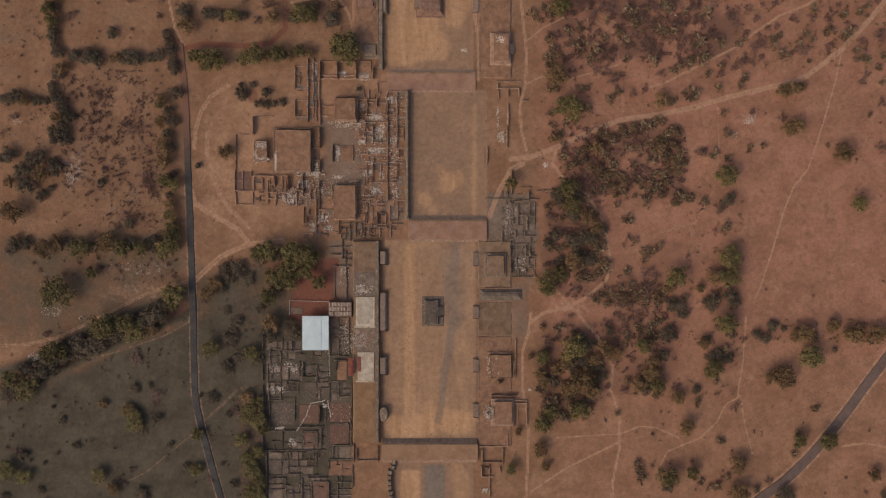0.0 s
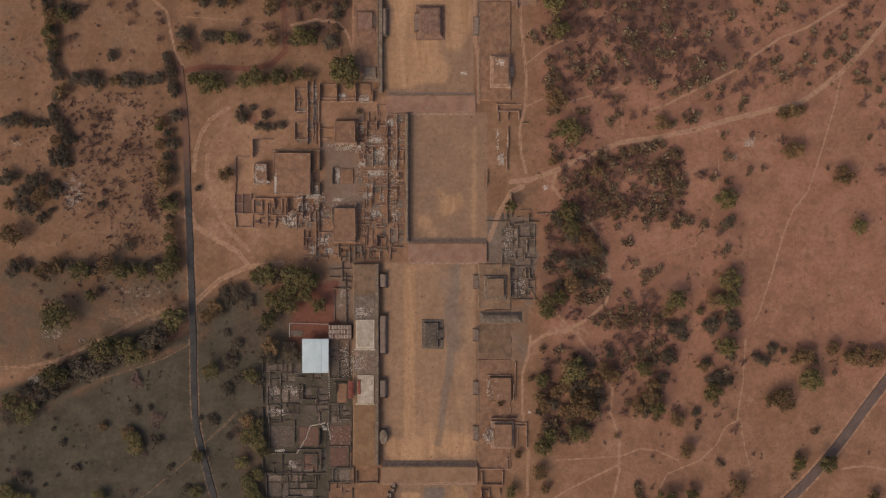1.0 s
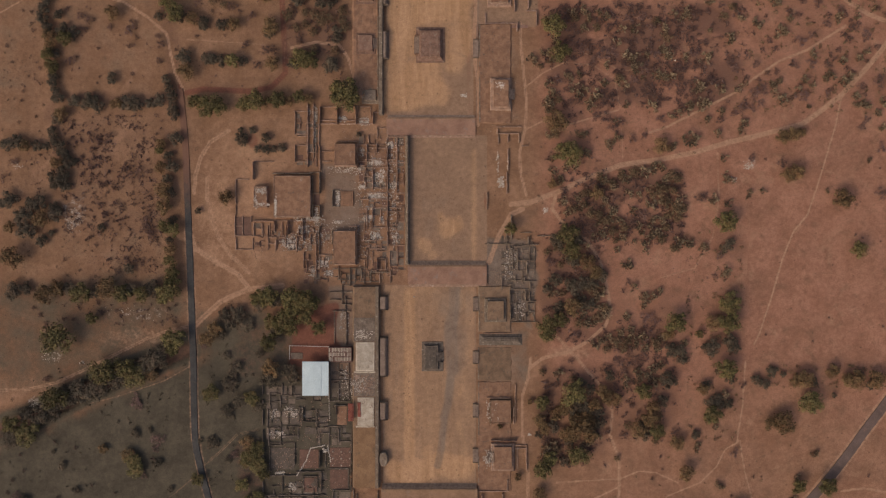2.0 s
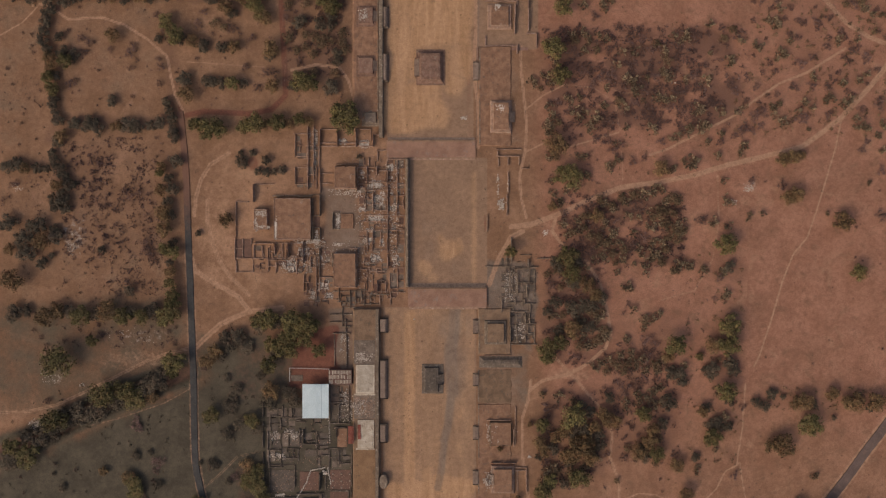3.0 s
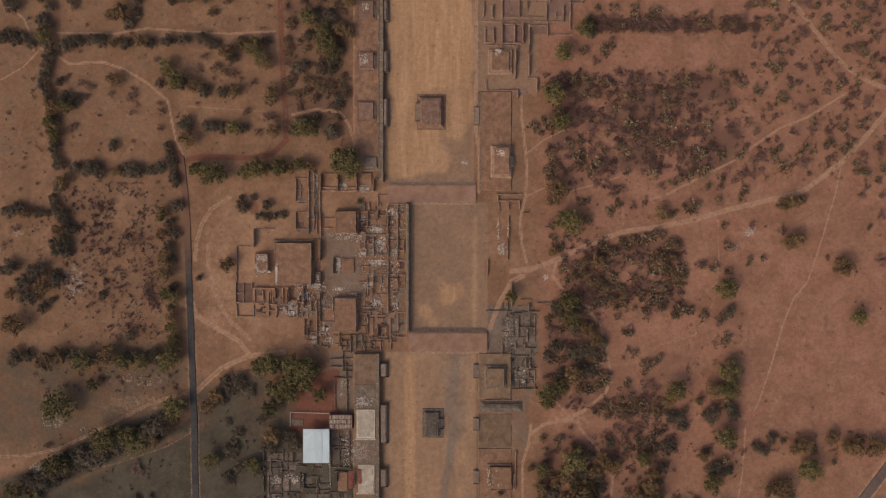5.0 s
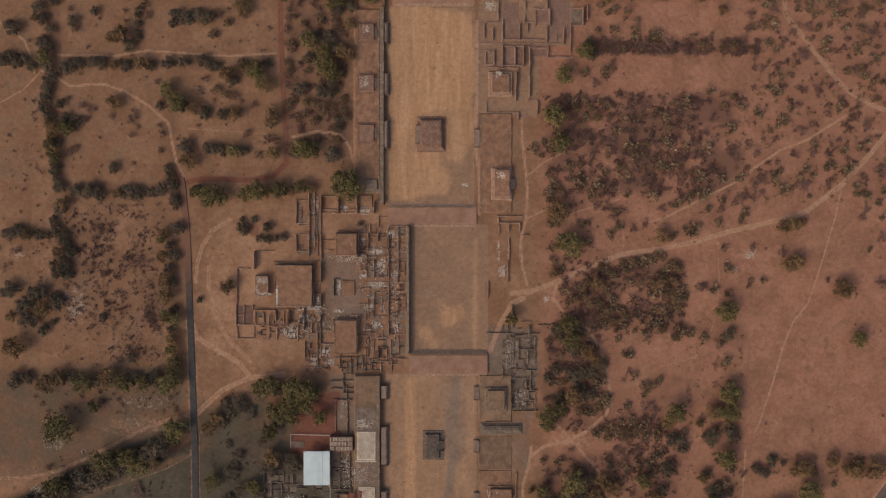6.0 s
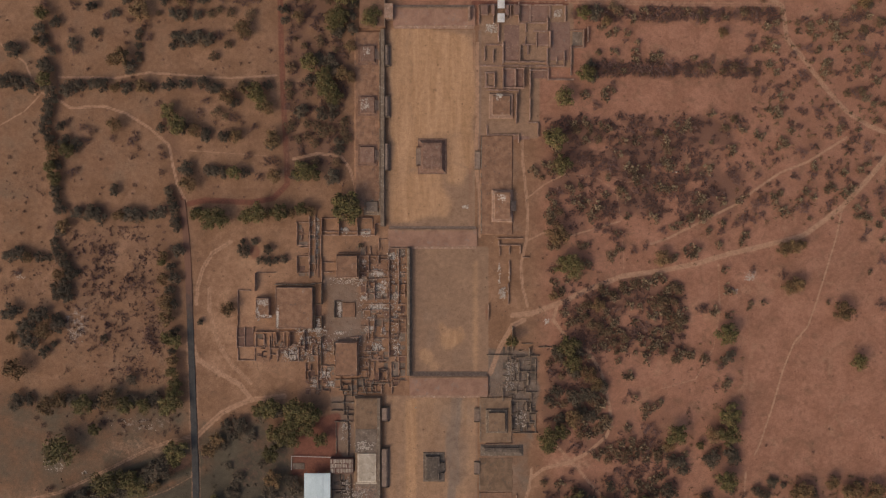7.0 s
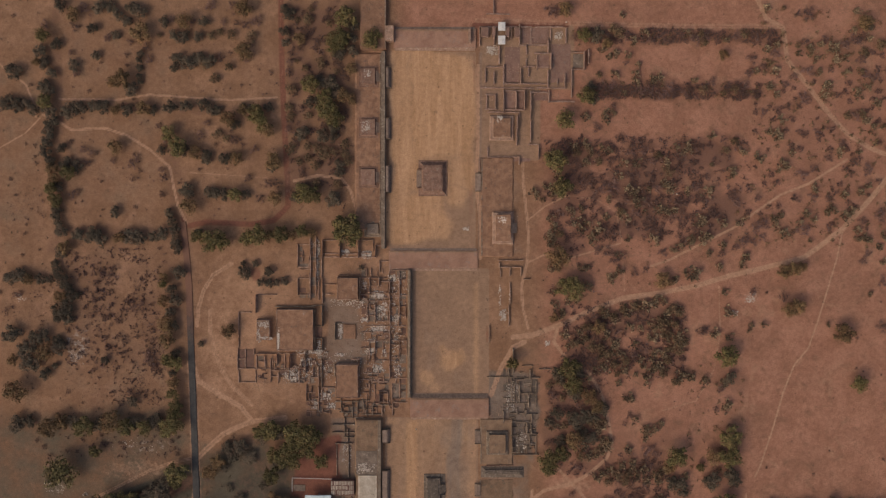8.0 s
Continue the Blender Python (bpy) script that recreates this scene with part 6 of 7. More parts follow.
grove("thorn_shrub", [(279, -252, 5), (371, -252, 8), (386, -259, 6), (406, -252, 9), (441, -248, 9), (523, -280, 6), (541, -279, 9), (546, -299, 6), (578, -273, 6), (361, -204, 9), (378, -175, 9), (401, -197, 8), (521, -207, 4), (536, -195, 6), (564, -203, 9), (591, -188, 6), (506, -125, 7), (511, -157, 10), (511, -110, 8), (541, -110, 8), (381, -77, 8), (396, -70, 7), (406, -37, 9), (511, -53, 10), (526, -30, 8), (541, -57, 7), (541, -35, 7), (556, -53, 8), (556, -23, 8), (571, -45, 11), (586, -47, 8), (606, -60, 8)])
grove("thorn_shrub", [(608, -40, 9), (611, -28, 7), (526, 20, 8), (556, 10, 7), (593, 10, 8)])
grove("dry_bush", [(76, -269, 8), (128, -267, 8), (146, -299, 9), (186, -245, 5), (189, -250, 7), (301, -280, 7), (336, -275, 7), (371, -305, 9), (391, -275, 6), (406, -305, 7), (416, -273, 7), (431, -270, 7), (451, -277, 10), (122, -220, 5), (131, -185, 8), (220, -217, 4), (221, -199, 4), (226, -240, 5), (256, -230, 8), (261, -210, 7), (386, -212, 8), (431, -210, 7), (506, -190, 6), (511, -205, 8), (536, -175, 8), (551, -230, 6), (276, -90, 5), (361, -97, 6), (506, -85, 7), (144, -50, 7), (151, -27, 6), (156, -42, 6)])
grove("dry_bush", [(196, -30, 5), (231, -25, 8), (238, -37, 5), (281, -15, 5), (289, -70, 7), (351, -77, 8), (411, -67, 9), (446, -50, 7), (126, 30, 8), (231, 3, 5), (283, 30, 6), (286, 0, 7), (436, 0, 7), (456, 37, 7), (471, 10, 8), (486, 10, 7), (30, 206, 6), (162, 167, 7), (163, 216, 6), (166, 186, 7), (169, 201, 6), (176, 171, 5), (196, 161, 6), (231, 229, 6), (246, 225, 6), (263, 225, 5), (181, 250, 5), (186, 300, 5), (206, 280, 5), (206, 255, 5), (216, 292, 6), (256, 312, 8)])
grove("dry_bush", [(226, 380, 6), (241, 381, 5), (261, 325, 11), (269, 335, 7), (362, 531, 6), (85, 591, 6), (242, 628, 10.8), (246, 639, 8.4), (276, 714, 7), (281, 700, 11), (30, 796, 8), (256, 760, 7), (416, 725, 8), (217, 855, 10), (236, 830, 8), (372, 850, 7)])
# east of the avenue
grove("green_tree", [(1028, -250, 11), (993, -101, 15), (1033, -144, 12), (979, -29, 15), (987, 18, 16), (997, 189, 14), (1011, 193, 15), (1281, 312, 14), (1002, 336, 13), (1010, 363, 12), (1513, 361, 10), (1287, 457, 13), (968, 495, 13), (968, 510, 12), (991, 484, 11), (1189, 489, 15), (1235, 510, 6), (1286, 489, 14), (958, 630, 10), (1010, 613, 16), (1136, 611, 11), (1282, 570, 14), (1426, 629, 15), (1161, 681, 10), (1256, 652, 13), (958, 747, 11), (973, 730, 10), (1022, 723, 13), (1409, 776, 10), (1458, 775, 12), (904, 827, 8), (1178, 840, 13)])
grove("green_tree", [(1221, 834, 9)])
grove("olive_tree", [(994, -297, 11), (1520, -274, 11), (1069, -238, 8), (1273, -218, 7), (967, -35, 8), (983, 139, 16), (1416, 155, 6), (1168, 180, 11), (1382, 165, 10), (1389, 231, 11), (1400, 160, 10), (1405, 225, 11), (977, 247, 7), (1055, 263, 9), (1487, 273, 15), (1038, 384, 11), (1010, 462, 13), (1053, 401, 8), (1182, 511, 9), (1260, 491, 12), (937, 631, 4), (998, 638, 11), (1050, 634, 10), (1066, 612, 8), (1072, 620, 11), (1088, 624, 8), (1152, 638, 11), (1241, 607, 9), (1405, 592, 10), (1420, 590, 12), (1469, 576, 10), (1494, 589, 10)])
grove("olive_tree", [(1509, 591, 12), (1547, 590, 12), (885, 674, 4), (954, 663, 9), (964, 679, 8), (984, 653, 8), (998, 688, 9), (1013, 684, 12), (1018, 662, 11), (1027, 673, 17), (1038, 662, 12), (1043, 688, 10), (1127, 679, 12), (1147, 659, 11), (1196, 702, 10), (1361, 666, 10), (1381, 666, 16), (916, 763, 5), (954, 794, 10), (1210, 753, 13), (964, 824, 7), (1302, 819, 13), (1304, 868, 13), (1542, 838, 9)])
grove("dark_tree", [(1049, -252, 10), (1532, -269, 7), (1039, -160, 8), (1044, -140, 9), (983, 342, 9), (988, 352, 9), (1013, 381, 10), (1020, 346, 9), (1288, 353, 8), (969, 432, 8), (983, 416, 10), (989, 465, 8), (1008, 420, 8), (1018, 430, 10), (1028, 455, 8), (1033, 420, 9), (1043, 460, 9), (1048, 420, 8), (1063, 408, 9), (1187, 540, 10), (1202, 540, 8), (1207, 555, 8), (1251, 536, 9), (1258, 534, 10), (1289, 521, 9), (1296, 534, 8), (1018, 638, 9), (1028, 599, 8), (1043, 609, 8), (1078, 584, 8), (1172, 629, 8), (1181, 590, 11)])
grove("dark_tree", [(1247, 602, 8), (1258, 631, 9), (1269, 629, 9), (1286, 634, 8), (1290, 589, 7), (1336, 591, 7), (1351, 599, 7), (1364, 576, 8), (1385, 582, 4), (1435, 595, 8), (1475, 619, 4), (1518, 582, 7), (1540, 599, 7), (954, 689, 6), (979, 674, 9), (1008, 698, 8), (1010, 650, 10), (1040, 643, 10), (1058, 648, 9), (1058, 666, 9), (1138, 670, 8), (1143, 688, 8), (1230, 689, 6), (969, 743, 8), (999, 736, 7), (1180, 859, 8), (1337, 865, 5), (1384, 875, 14), (1564, 878, 8)])
grove("prickly_pear", [(1097, -289, 5), (1115, -243, 8), (1135, -257, 7), (1210, -255, 7), (1279, -246, 7), (1349, -301, 8), (1506, -264, 6), (1509, -294, 8), (1534, -248, 8), (1063, -229, 8), (1075, -216, 7), (1083, -184, 7), (1085, -223, 8), (1105, -218, 6), (1120, -182, 8), (1121, -171, 6), (1125, -203, 6), (1153, -173, 9), (1165, -178, 7), (1225, -174, 6), (1335, -191, 7), (1354, -231, 8), (1357, -161, 8), (1364, -191, 9), (1369, -238, 6), (1409, -221, 6), (1429, -226, 8), (1439, -211, 6), (1444, -188, 7), (1449, -238, 6), (1456, -161, 9), (1464, -166, 7)])
grove("prickly_pear", [(1474, -231, 11), (1474, -208, 8), (1492, -213, 7), (1492, -186, 7), (1519, -191, 6), (1530, -161, 6), (1030, -111, 8), (1068, -109, 10), (1080, -116, 6), (1100, -153, 6), (1355, -84, 6), (1367, -81, 11), (1370, -146, 7), (1380, -106, 7), (1455, -148, 7), (1514, -156, 9), (1516, -146, 7), (1529, -101, 9), (1540, -92, 7), (1551, -133, 9), (1560, -92, 6), (983, -11, 8), (1014, -58, 8), (1031, -31, 8), (1035, -58, 9), (1041, -44, 7), (1058, -56, 6), (1070, -51, 8), (1091, -4, 7), (1100, -26, 8), (1123, -29, 8), (1175, -26, 9)])
grove("prickly_pear", [(1190, -54, 7), (1210, -48, 9), (1215, -59, 7), (1254, -24, 5), (1255, -76, 7), (1290, -11, 10), (1310, -48, 7), (1340, -38, 8), (1373, -16, 6), (1376, -71, 7), (1380, -26, 9), (1390, -20, 6), (1395, -44, 7), (1482, -47, 8), (1515, -49, 6), (941, 27, 9), (964, 14, 7), (971, 69, 7), (974, 28, 6), (1007, 58, 8), (1016, 76, 8), (1025, 54, 6), (1034, 79, 6), (1071, 70, 8), (1073, 37, 6), (1097, 61, 8), (1103, 73, 9), (1107, 22, 9), (1124, 30, 10), (1125, 49, 8), (1139, 59, 6), (1144, 17, 6)])
grove("prickly_pear", [(1166, 52, 10), (1169, 10, 6), (1176, 12, 8), (1178, 60, 9), (1183, 22, 9), (1188, 56, 7), (1213, 22, 7), (1233, 74, 10), (1243, 77, 7), (1246, 26, 10), (1254, 20, 7), (1273, 79, 9), (1305, 76, 7), (1368, 73, 9), (1378, 63, 6), (1425, 64, 8), (1436, 71, 5), (1438, 17, 7), (1460, 59, 6), (1467, 55, 8), (1487, 27, 8), (1489, 63, 9), (1502, 57, 8), (1517, 24, 8), (1532, 12, 6), (967, 101, 8), (969, 119, 6), (974, 108, 8), (977, 81, 7), (977, 156, 6), (982, 91, 6), (1023, 89, 7)])
grove("prickly_pear", [(1029, 158, 8), (1041, 101, 8), (1046, 111, 7), (1047, 86, 10), (1057, 93, 7), (1091, 134, 6), (1107, 106, 6), (1152, 108, 9), (1187, 126, 6), (1198, 123, 8), (1213, 116, 10), (1221, 109, 7), (1238, 111, 8), (1246, 101, 9), (1250, 133, 7), (1251, 105, 7), (1270, 154, 7), (1276, 116, 8), (1309, 151, 7), (1313, 139, 9), (1370, 86, 7), (1380, 98, 9), (1411, 81, 7), (1430, 111, 5), (1512, 89, 8), (1515, 106, 6), (1528, 108, 9), (1538, 109, 6), (1555, 121, 7), (1559, 146, 6), (1562, 101, 7), (971, 161, 6)])
grove("prickly_pear", [(974, 201, 7), (977, 219, 7), (984, 230, 8), (1004, 213, 8), (1019, 213, 7), (1035, 193, 8), (1039, 188, 7), (1071, 239, 8), (1077, 178, 8), (1085, 172, 6), (1094, 163, 6), (1136, 224, 10), (1158, 217, 9), (1170, 216, 7), (1178, 239, 9), (1188, 181, 8), (1211, 166, 6), (1223, 168, 11), (1281, 199, 7), (1283, 229, 6), (1537, 204, 5), (990, 241, 8), (999, 278, 8), (1001, 299, 8), (1024, 273, 8), (1029, 289, 8), (1061, 315, 7), (1069, 276, 8), (1081, 304, 8), (1084, 253, 9), (1087, 293, 9), (1094, 311, 8)])
grove("prickly_pear", [(1106, 241, 9), (1111, 263, 8), (1121, 294, 7), (1129, 263, 7), (1147, 253, 6), (1151, 281, 9), (1156, 311, 10), (1162, 275, 9), (1174, 313, 9), (1198, 281, 9), (1204, 271, 8), (1204, 296, 8), (1261, 273, 9), (1288, 279, 7), (1289, 240, 7), (1323, 269, 4), (1328, 259, 5), (1350, 258, 5), (1463, 258, 4), (999, 382, 7), (1019, 388, 7), (1035, 357, 7), (1053, 340, 7), (1065, 328, 7), (1074, 335, 9), (1091, 360, 6), (1104, 340, 8), (1109, 387, 8), (1117, 390, 6), (1121, 346, 6), (1129, 320, 7), (1135, 332, 6)])
grove("prickly_pear", [(1141, 346, 8), (1144, 365, 6), (1154, 336, 8), (1163, 330, 10), (1198, 351, 9), (1213, 346, 7), (1223, 352, 8), (1243, 365, 8), (1243, 357, 7), (1278, 362, 8), (1283, 324, 6), (979, 440, 8), (1024, 440, 8), (1032, 472, 8), (1054, 446, 10), (1061, 465, 8), (1062, 438, 8), (1070, 476, 9), (1121, 430, 8), (1139, 445, 7), (1141, 458, 8), (1157, 443, 7), (1167, 433, 8), (1282, 411, 7), (1288, 400, 8), (1039, 495, 9), (1054, 490, 7), (1054, 530, 8), (1063, 482, 7), (1065, 524, 8), (1076, 514, 7), (1099, 510, 8)])
grove("prickly_pear", [(1111, 482, 7), (1115, 517, 8), (1119, 503, 8), (1124, 528, 8), (1134, 518, 9), (1144, 535, 8), (1164, 538, 8), (1169, 516, 7), (1210, 527, 6), (1271, 518, 5), (989, 582, 9), (1109, 589, 9), (1109, 607, 7), (1125, 579, 9), (1130, 591, 8), (1145, 577, 8), (1150, 589, 8), (1154, 599, 8), (1159, 574, 8), (1165, 594, 8), (1170, 568, 8), (1273, 576, 6), (1283, 616, 8), (969, 711, 8), (979, 703, 8), (1030, 711, 8), (1039, 701, 7), (1045, 703, 7), (1054, 679, 8), (1055, 694, 8), (1233, 711, 7), (1266, 674, 5)])
grove("prickly_pear", [(964, 724, 8), (1273, 779, 7), (1410, 767, 7), (1441, 723, 7), (1124, 819, 7), (1129, 836, 9), (1135, 848, 8), (1238, 855, 7), (1254, 860, 6), (1266, 860, 7), (1286, 842, 7), (1403, 801, 6)])
grove("thorn_shrub", [(1080, -265, 8), (1090, -257, 8), (1235, -254, 7), (1240, -241, 7), (1314, -254, 8), (1381, -301, 4), (1055, -184, 5), (1407, -236, 5), (1524, -224, 8), (1554, -238, 9), (1240, -156, 7), (1275, -151, 7), (1295, -158, 7), (1495, -111, 7), (1520, -116, 7), (1016, -46, 7), (1056, -31, 8), (1161, -41, 7), (1181, -11, 8), (1280, -51, 7), (1295, -66, 7), (957, 38, 5), (1094, 59, 7), (984, 159, 6), (989, 98, 6), (1061, 233, 7), (1099, 229, 8), (1121, 226, 8), (1188, 232, 9), (1198, 237, 8), (1014, 291, 8), (1032, 263, 6)])
grove("thorn_shrub", [(1035, 282, 6), (1042, 263, 7), (1045, 299, 9), (1059, 301, 8), (1074, 311, 7), (1082, 243, 7), (1154, 263, 7), (1164, 251, 8), (1169, 263, 9), (1175, 253, 7), (1178, 279, 9), (1184, 301, 8), (1189, 257, 8), (1193, 291, 8), (1199, 306, 7), (1209, 288, 7), (969, 365, 7), (984, 360, 7), (992, 390, 6), (1085, 330, 7), (1089, 345, 6), (1104, 322, 7), (1171, 345, 9), (1179, 322, 8), (1193, 360, 8), (997, 438, 7), (1044, 430, 10), (1064, 430, 7), (1074, 465, 7), (1024, 492, 8), (1057, 480, 7), (1075, 535, 8)])
grove("thorn_shrub", [(1089, 525, 8), (1104, 536, 7), (1109, 525, 7), (1159, 525, 8), (959, 578, 7), (1014, 589, 7), (1129, 609, 8), (984, 715, 7), (1009, 714, 8), (1111, 674, 7), (1159, 699, 7), (1164, 654, 8), (1091, 731, 6)])
grove("dry_bush", [(970, -297, 10), (980, -291, 8), (1070, -254, 10), (1105, -251, 10), (1145, -246, 7), (1167, -254, 11), (1195, -256, 8), (1220, -248, 6), (1230, -244, 9), (1245, -251, 8), (1265, -251, 8), (1300, -253, 8), (1335, -251, 9), (1355, -254, 8), (1407, -291, 7), (1420, -241, 8), (1425, -291, 11), (1455, -246, 7), (1505, -246, 11), (1520, -248, 9), (1061, -164, 8), (1081, -166, 8), (1103, -204, 5), (1180, -161, 10), (1240, -162, 7), (1255, -171, 7), (1285, -161, 8), (1305, -161, 7), (1315, -168, 8), (1320, -186, 7), (1325, -211, 9), (1365, -221, 9)])
grove("dry_bush", [(1385, -166, 7), (1400, -181, 6), (1425, -191, 10), (1465, -192, 5), (1490, -238, 8), (1520, -211, 10), (1530, -182, 8), (1545, -180, 7), (1051, -91, 8), (1081, -129, 5), (1131, -156, 8), (1150, -157, 9), (1166, -148, 8), (1186, -150, 9), (1210, -150, 8), (1226, -146, 7), (1255, -151, 8), (1346, -116, 7), (1371, -121, 7), (1411, -82, 6), (1415, -144, 9), (1425, -139, 7), (1441, -82, 6), (1466, -87, 8), (1510, -112, 8), (1076, -31, 7), (1091, -71, 7), (1111, -46, 8), (1121, -6, 8), (1136, -51, 8), (1153, -31, 8), (1226, -54, 6)])
grove("dry_bush", [(1246, -4, 7), (1251, -58, 6), (1276, -68, 7), (1301, -58, 9), (1411, -52, 7), (1416, -7, 8), (1421, -77, 7), (1436, -17, 6), (1461, -37, 7), (1486, -62, 6), (1491, -17, 6), (1506, -30, 7), (1531, -17, 9), (1029, 6, 9), (1049, 31, 7), (1061, 19, 13), (1081, 15, 11), (1119, 61, 8), (1139, 41, 8), (1159, 17, 9), (1185, 69, 8), (1199, 41, 10), (1199, 73, 6), (1224, 15, 9), (1254, 61, 8), (1264, 65, 9), (1289, 28, 9), (1298, 41, 8), (1319, 59, 6), (1337, 34, 6), (1403, 36, 8), (1435, 33, 8)])
grove("dry_bush", [(1463, 36, 7), (1523, 73, 7), (1553, 66, 11), (1054, 126, 9), (1075, 131, 12), (1085, 147, 9), (1099, 136, 6), (1169, 131, 7), (1274, 132, 7), (1299, 121, 7), (1314, 111, 9), (1330, 113, 7), (1333, 86, 12), (1345, 104, 7), (1349, 81, 9), (1419, 91, 12), (1463, 86, 7), (1523, 146, 7), (1531, 133, 8), (1119, 166, 7), (1139, 161, 6), (1329, 201, 6), (1383, 209, 8), (1558, 182, 9), (999, 260, 7), (1029, 305, 7), (1089, 270, 7), (1119, 310, 7), (1139, 300, 8), (1239, 270, 8), (1244, 270, 7), (1558, 262, 9)])
grove("dry_bush", [(975, 385, 8), (1049, 320, 8), (1274, 371, 7), (1102, 435, 4), (1111, 420, 6), (1264, 408, 5), (1014, 510, 9), (1139, 545, 7), (1144, 480, 10), (1149, 512, 8), (1159, 490, 7), (1194, 535, 8), (942, 630, 5), (970, 605, 8), (985, 600, 6), (1010, 560, 5), (1074, 570, 8), (1089, 600, 7), (1094, 560, 9), (1104, 575, 8), (1119, 638, 6), (1119, 565, 8), (1314, 601, 7), (1074, 684, 6), (1104, 689, 8), (1129, 650, 4), (1194, 684, 8), (1299, 721, 8), (1224, 816, 4), (1359, 851, 6)])
plant("green_tree", 903, 325, 8.5, 1.6)
# dry undergrowth between the larger plants
undergrowth(965, -68, 1240, 110, 150, 4, 7.5, 0.62)
undergrowth(1030, 228, 1212, 345, 60, 4, 7, 0.62)
undergrowth(995, 262, 1040, 348, 8, 4, 7, 0.7)
undergrowth(962, 335, 1070, 525, 24, 4, 7, 0.7)
undergrowth(1090, 500, 1180, 600, 20, 4, 7, 0.8)
undergrowth(955, 600, 1070, 745, 24, 4, 7, 0.7)
undergrowth(1320, -260, 1580, 110, 70, 3.5, 6.5, 0.8)
undergrowth(1010, -264, 1375, -240, 50, 4, 7, 0.6)
undergrowth(1045, -168, 1345, -142, 60, 4, 7, 0.55)
undergrowth(505, -300, 612, 20, 70, 4, 7, 0.6)
undergrowth(110, -315, 480, 70, 22, 2.5, 4.5, 1.0)
undergrowth(-10, -315, 90, 270, 16, 2.5, 4, 1.0)
undergrowth(112, 130, 280, 405, 30, 2, 4, 1.0)
undergrowth(60, 455, 320, 495, 14, 2.5, 5, 1.0)
undergrowth(0, 700, 330, 900, 18, 2, 4, 1.0)
undergrowth(1090, 700, 1560, 880, 16, 2, 4, 1.0)
undergrowth(1330, 200, 1568, 560, 10, 1.5, 3, 1.0)
verts, faces = [], []
for u, v, r in LOW:
    src = PLANT.choice(PROTOTYPES["dry_bush"]).children[1].data
    s = r * GRID * 1.15
    m = Matrix.Translation(at(u, v)) @ Matrix.Rotation(PLANT.uniform(0, 6.283), 4, "Z") @ Matrix.Diagonal((s, s, 0.4 * s + 0.9, 1))
    o = len(verts)
    verts += [m @ p.co for p in src.vertices]
    faces += [tuple(o + i for i in q.vertices) for q in src.polygons]
tagged(new("dry_undergrowth", mesh_of("dry_undergrowth", verts, faces, M_TWIG)), "leafless grey-brown undergrowth strewn between cacti and trees", "undergrowth", kind="stuff")


# ---- low scrub, too small and too many to count ----
def scrub(name, label, material, stretches, seed, cards=12, narrow=0.4):
    """Small twiggy tufts strewn in patches over stretches of (u0, v0, u1, v1, count, least, most)."""
    rnd = random.Random(seed)
    verts, faces = [], []
    for u0, v0, u1, v1, count, lo, hi in stretches:
        for _ in range(count):
            u, v = rnd.uniform(u0, u1), rnd.uniform(v0, v1)
            if noise.noise((u * 0.035, v * 0.035, seed)) < rnd.uniform(-0.35, 0.3):
                continue
            c, r = at(u, v), GRID * rnd.uniform(lo, hi)
            for _ in range(cards):
                d = Vector((rnd.gauss(0, 0.45), rnd.gauss(0, 0.45), 0.0))
                p = c + d * r + Vector((0, 0, rnd.uniform(0.05, 0.5) * (r + 0.4)))
                n = Vector((rnd.uniform(-1, 1), rnd.uniform(-1, 1), rnd.uniform(0.1, 1))).normalized()
                x = Matrix.Rotation(rnd.uniform(0, 6.28), 3, n) @ n.orthogonal().normalized()
                y, s, o = n.cross(x), r * rnd.uniform(0.25, 0.55), len(verts)
                verts += [p - x * s, p - y * s * narrow, p + x * s, p + y * s * narrow]
                faces.append((o, o + 1, o + 2, o + 3))
    return tagged(new(name, mesh_of(name, verts, faces, material)), label, "scrub", kind="stuff")


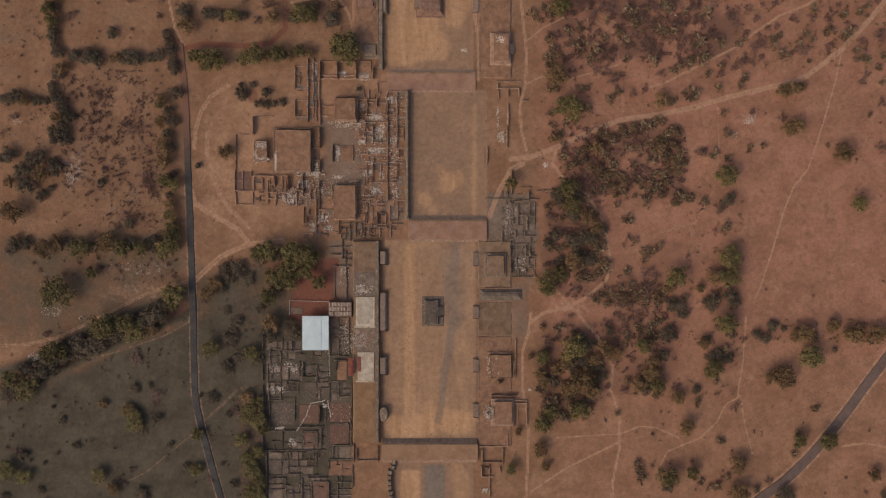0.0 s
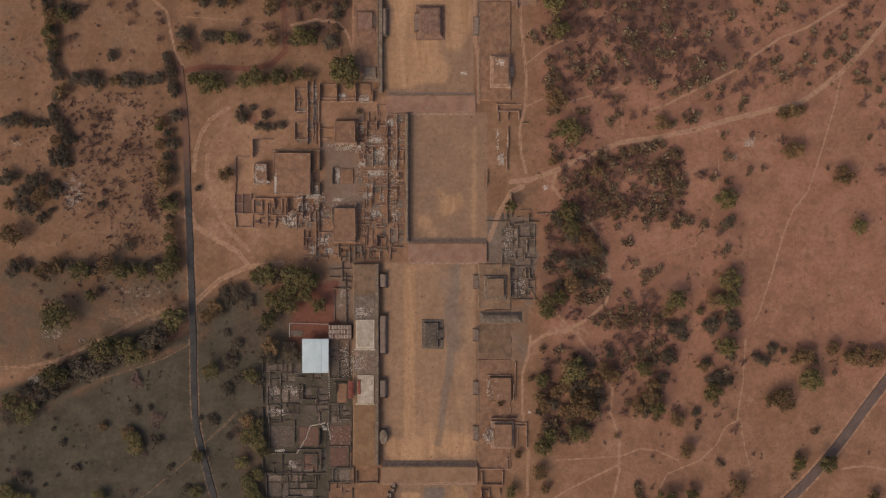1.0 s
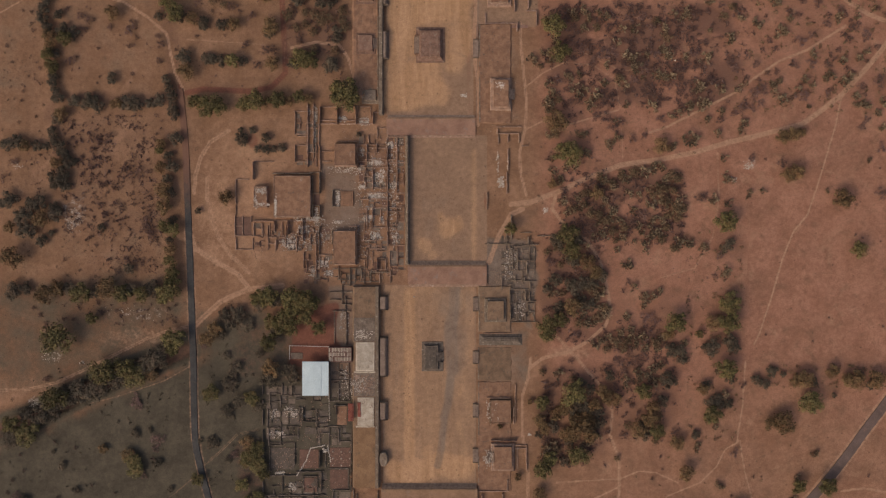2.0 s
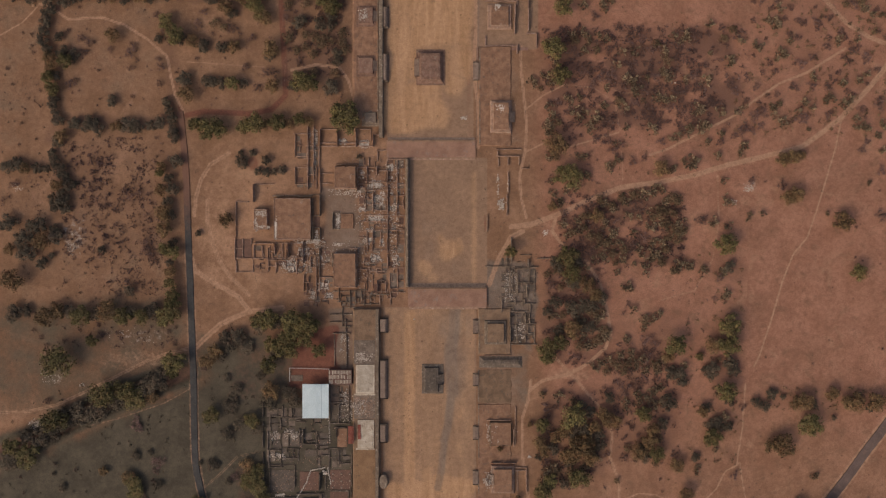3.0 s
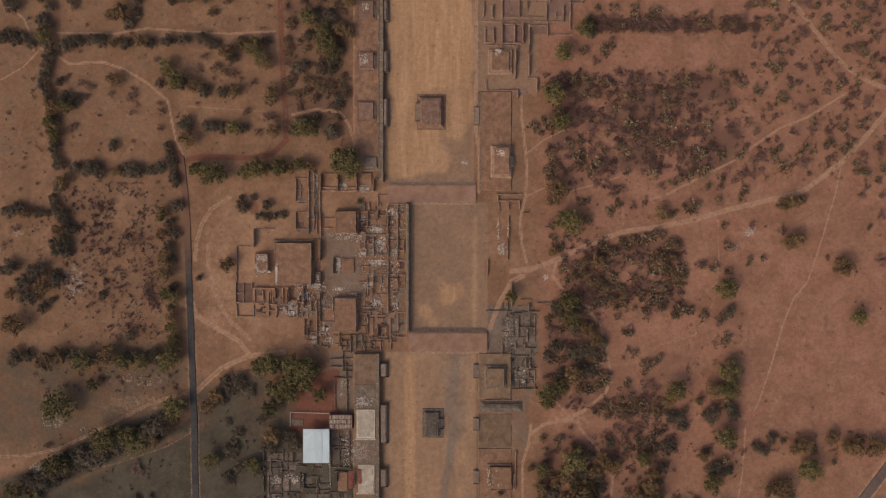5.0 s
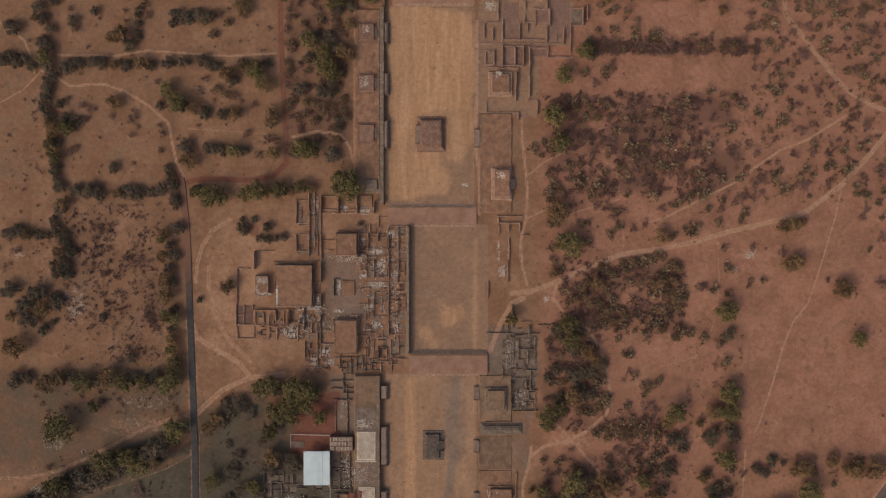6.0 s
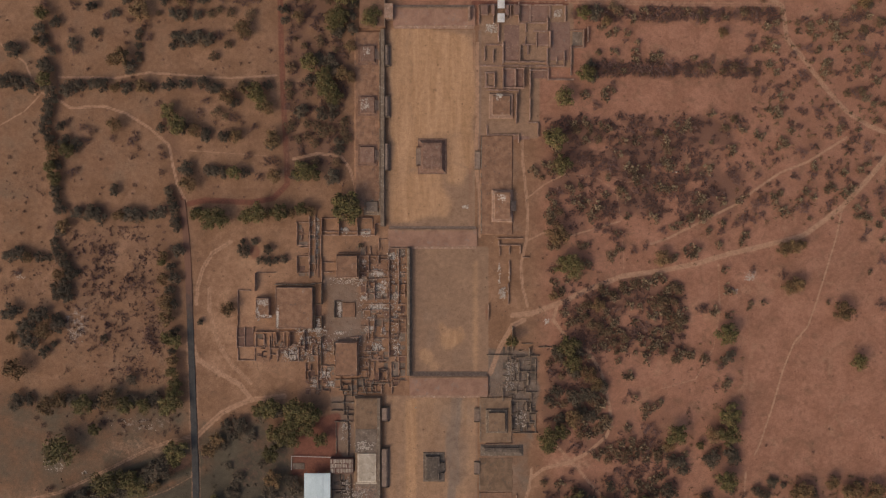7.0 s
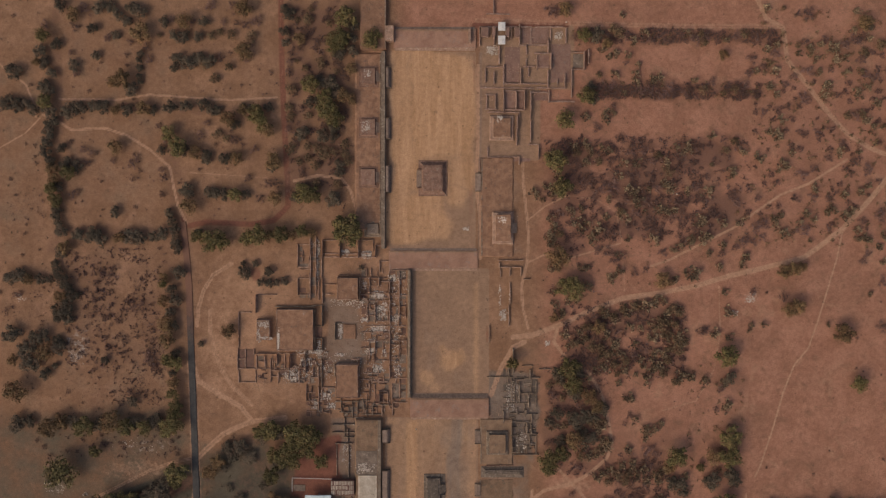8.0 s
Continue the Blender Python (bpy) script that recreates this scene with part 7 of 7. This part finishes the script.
scrub("dry_scrub", "low withered grey-brown scrub strewn over the fields", M_TWIG, [
    (110, 125, 288, 345, 1500, 1.2, 4.5), (190, 345, 288, 405, 200, 1.2, 4), (0, 190, 95, 265, 90, 1.5, 3.5), (0, 20, 75, 75, 40, 1.5, 3), (60, 455, 330, 500, 160, 1.5, 4), (500, -330, 620, 60, 260, 2, 5), (110, -320, 490, 75, 260, 1.2, 3.5),
    (962, -75, 1325, 110, 800, 2, 6), (965, 110, 1060, 260, 90, 2, 5), (990, 222, 1212, 352, 420, 2, 6), (960, 335, 1078, 525, 240, 2, 5), (1085, 470, 1205, 705, 300, 1.5, 6), (1085, 350, 1260, 470, 50, 1, 3), (950, 575, 1078, 745, 280, 2, 5)], 3)
scrub("thorny_scrub", "low dark thorny scrub strewn over red earth", M_SHRUB, [
    (1300, -70, 1600, 120, 420, 1.5, 6), (1340, -300, 1600, -60, 460, 1.5, 6), (1000, -264, 1385, -236, 200, 2, 5), (1040, -172, 1350, -138, 240, 2, 5), (1000, -140, 1340, -60, 80, 1.5, 3),
    (1060, 110, 1330, 195, 120, 1.5, 4), (1215, 325, 1315, 700, 240, 2, 5), (1310, 565, 1600, 606, 150, 2, 5), (1090, 700, 1420, 900, 120, 1.2, 3), (1330, 180, 1600, 560, 70, 1, 2.2)], 4)
scrub("field_scrub", "low dark weeds strewn over dry grass fields", M_LEAF_DARK, [
    (0, 690, 335, 900, 170, 1, 2.8), (-60, -320, 90, 265, 160, 1, 3), (0, 340, 290, 430, 90, 1, 3), (345, 440, 465, 900, 180, 1.5, 4), (-60, 560, 340, 680, 200, 1.5, 4), (940, 0, 962, 520, 60, 1, 3),
    (410, 110, 560, 230, 40, 0.8, 2), (470, 590, 625, 890, 60, 0.8, 2), (850, -40, 960, 300, 90, 0.8, 2), (690, 430, 840, 780, 50, 0.5, 1.1), (620, -220, 672, 60, 30, 0.8, 2)], 5)
for forms in PROTOTYPES.values():      # a form that stands nowhere is not kept
    for ob in forms:
        if ob.name not in SPENT:
            for o in (*ob.children_recursive, ob):
                bpy.data.objects.remove(o)
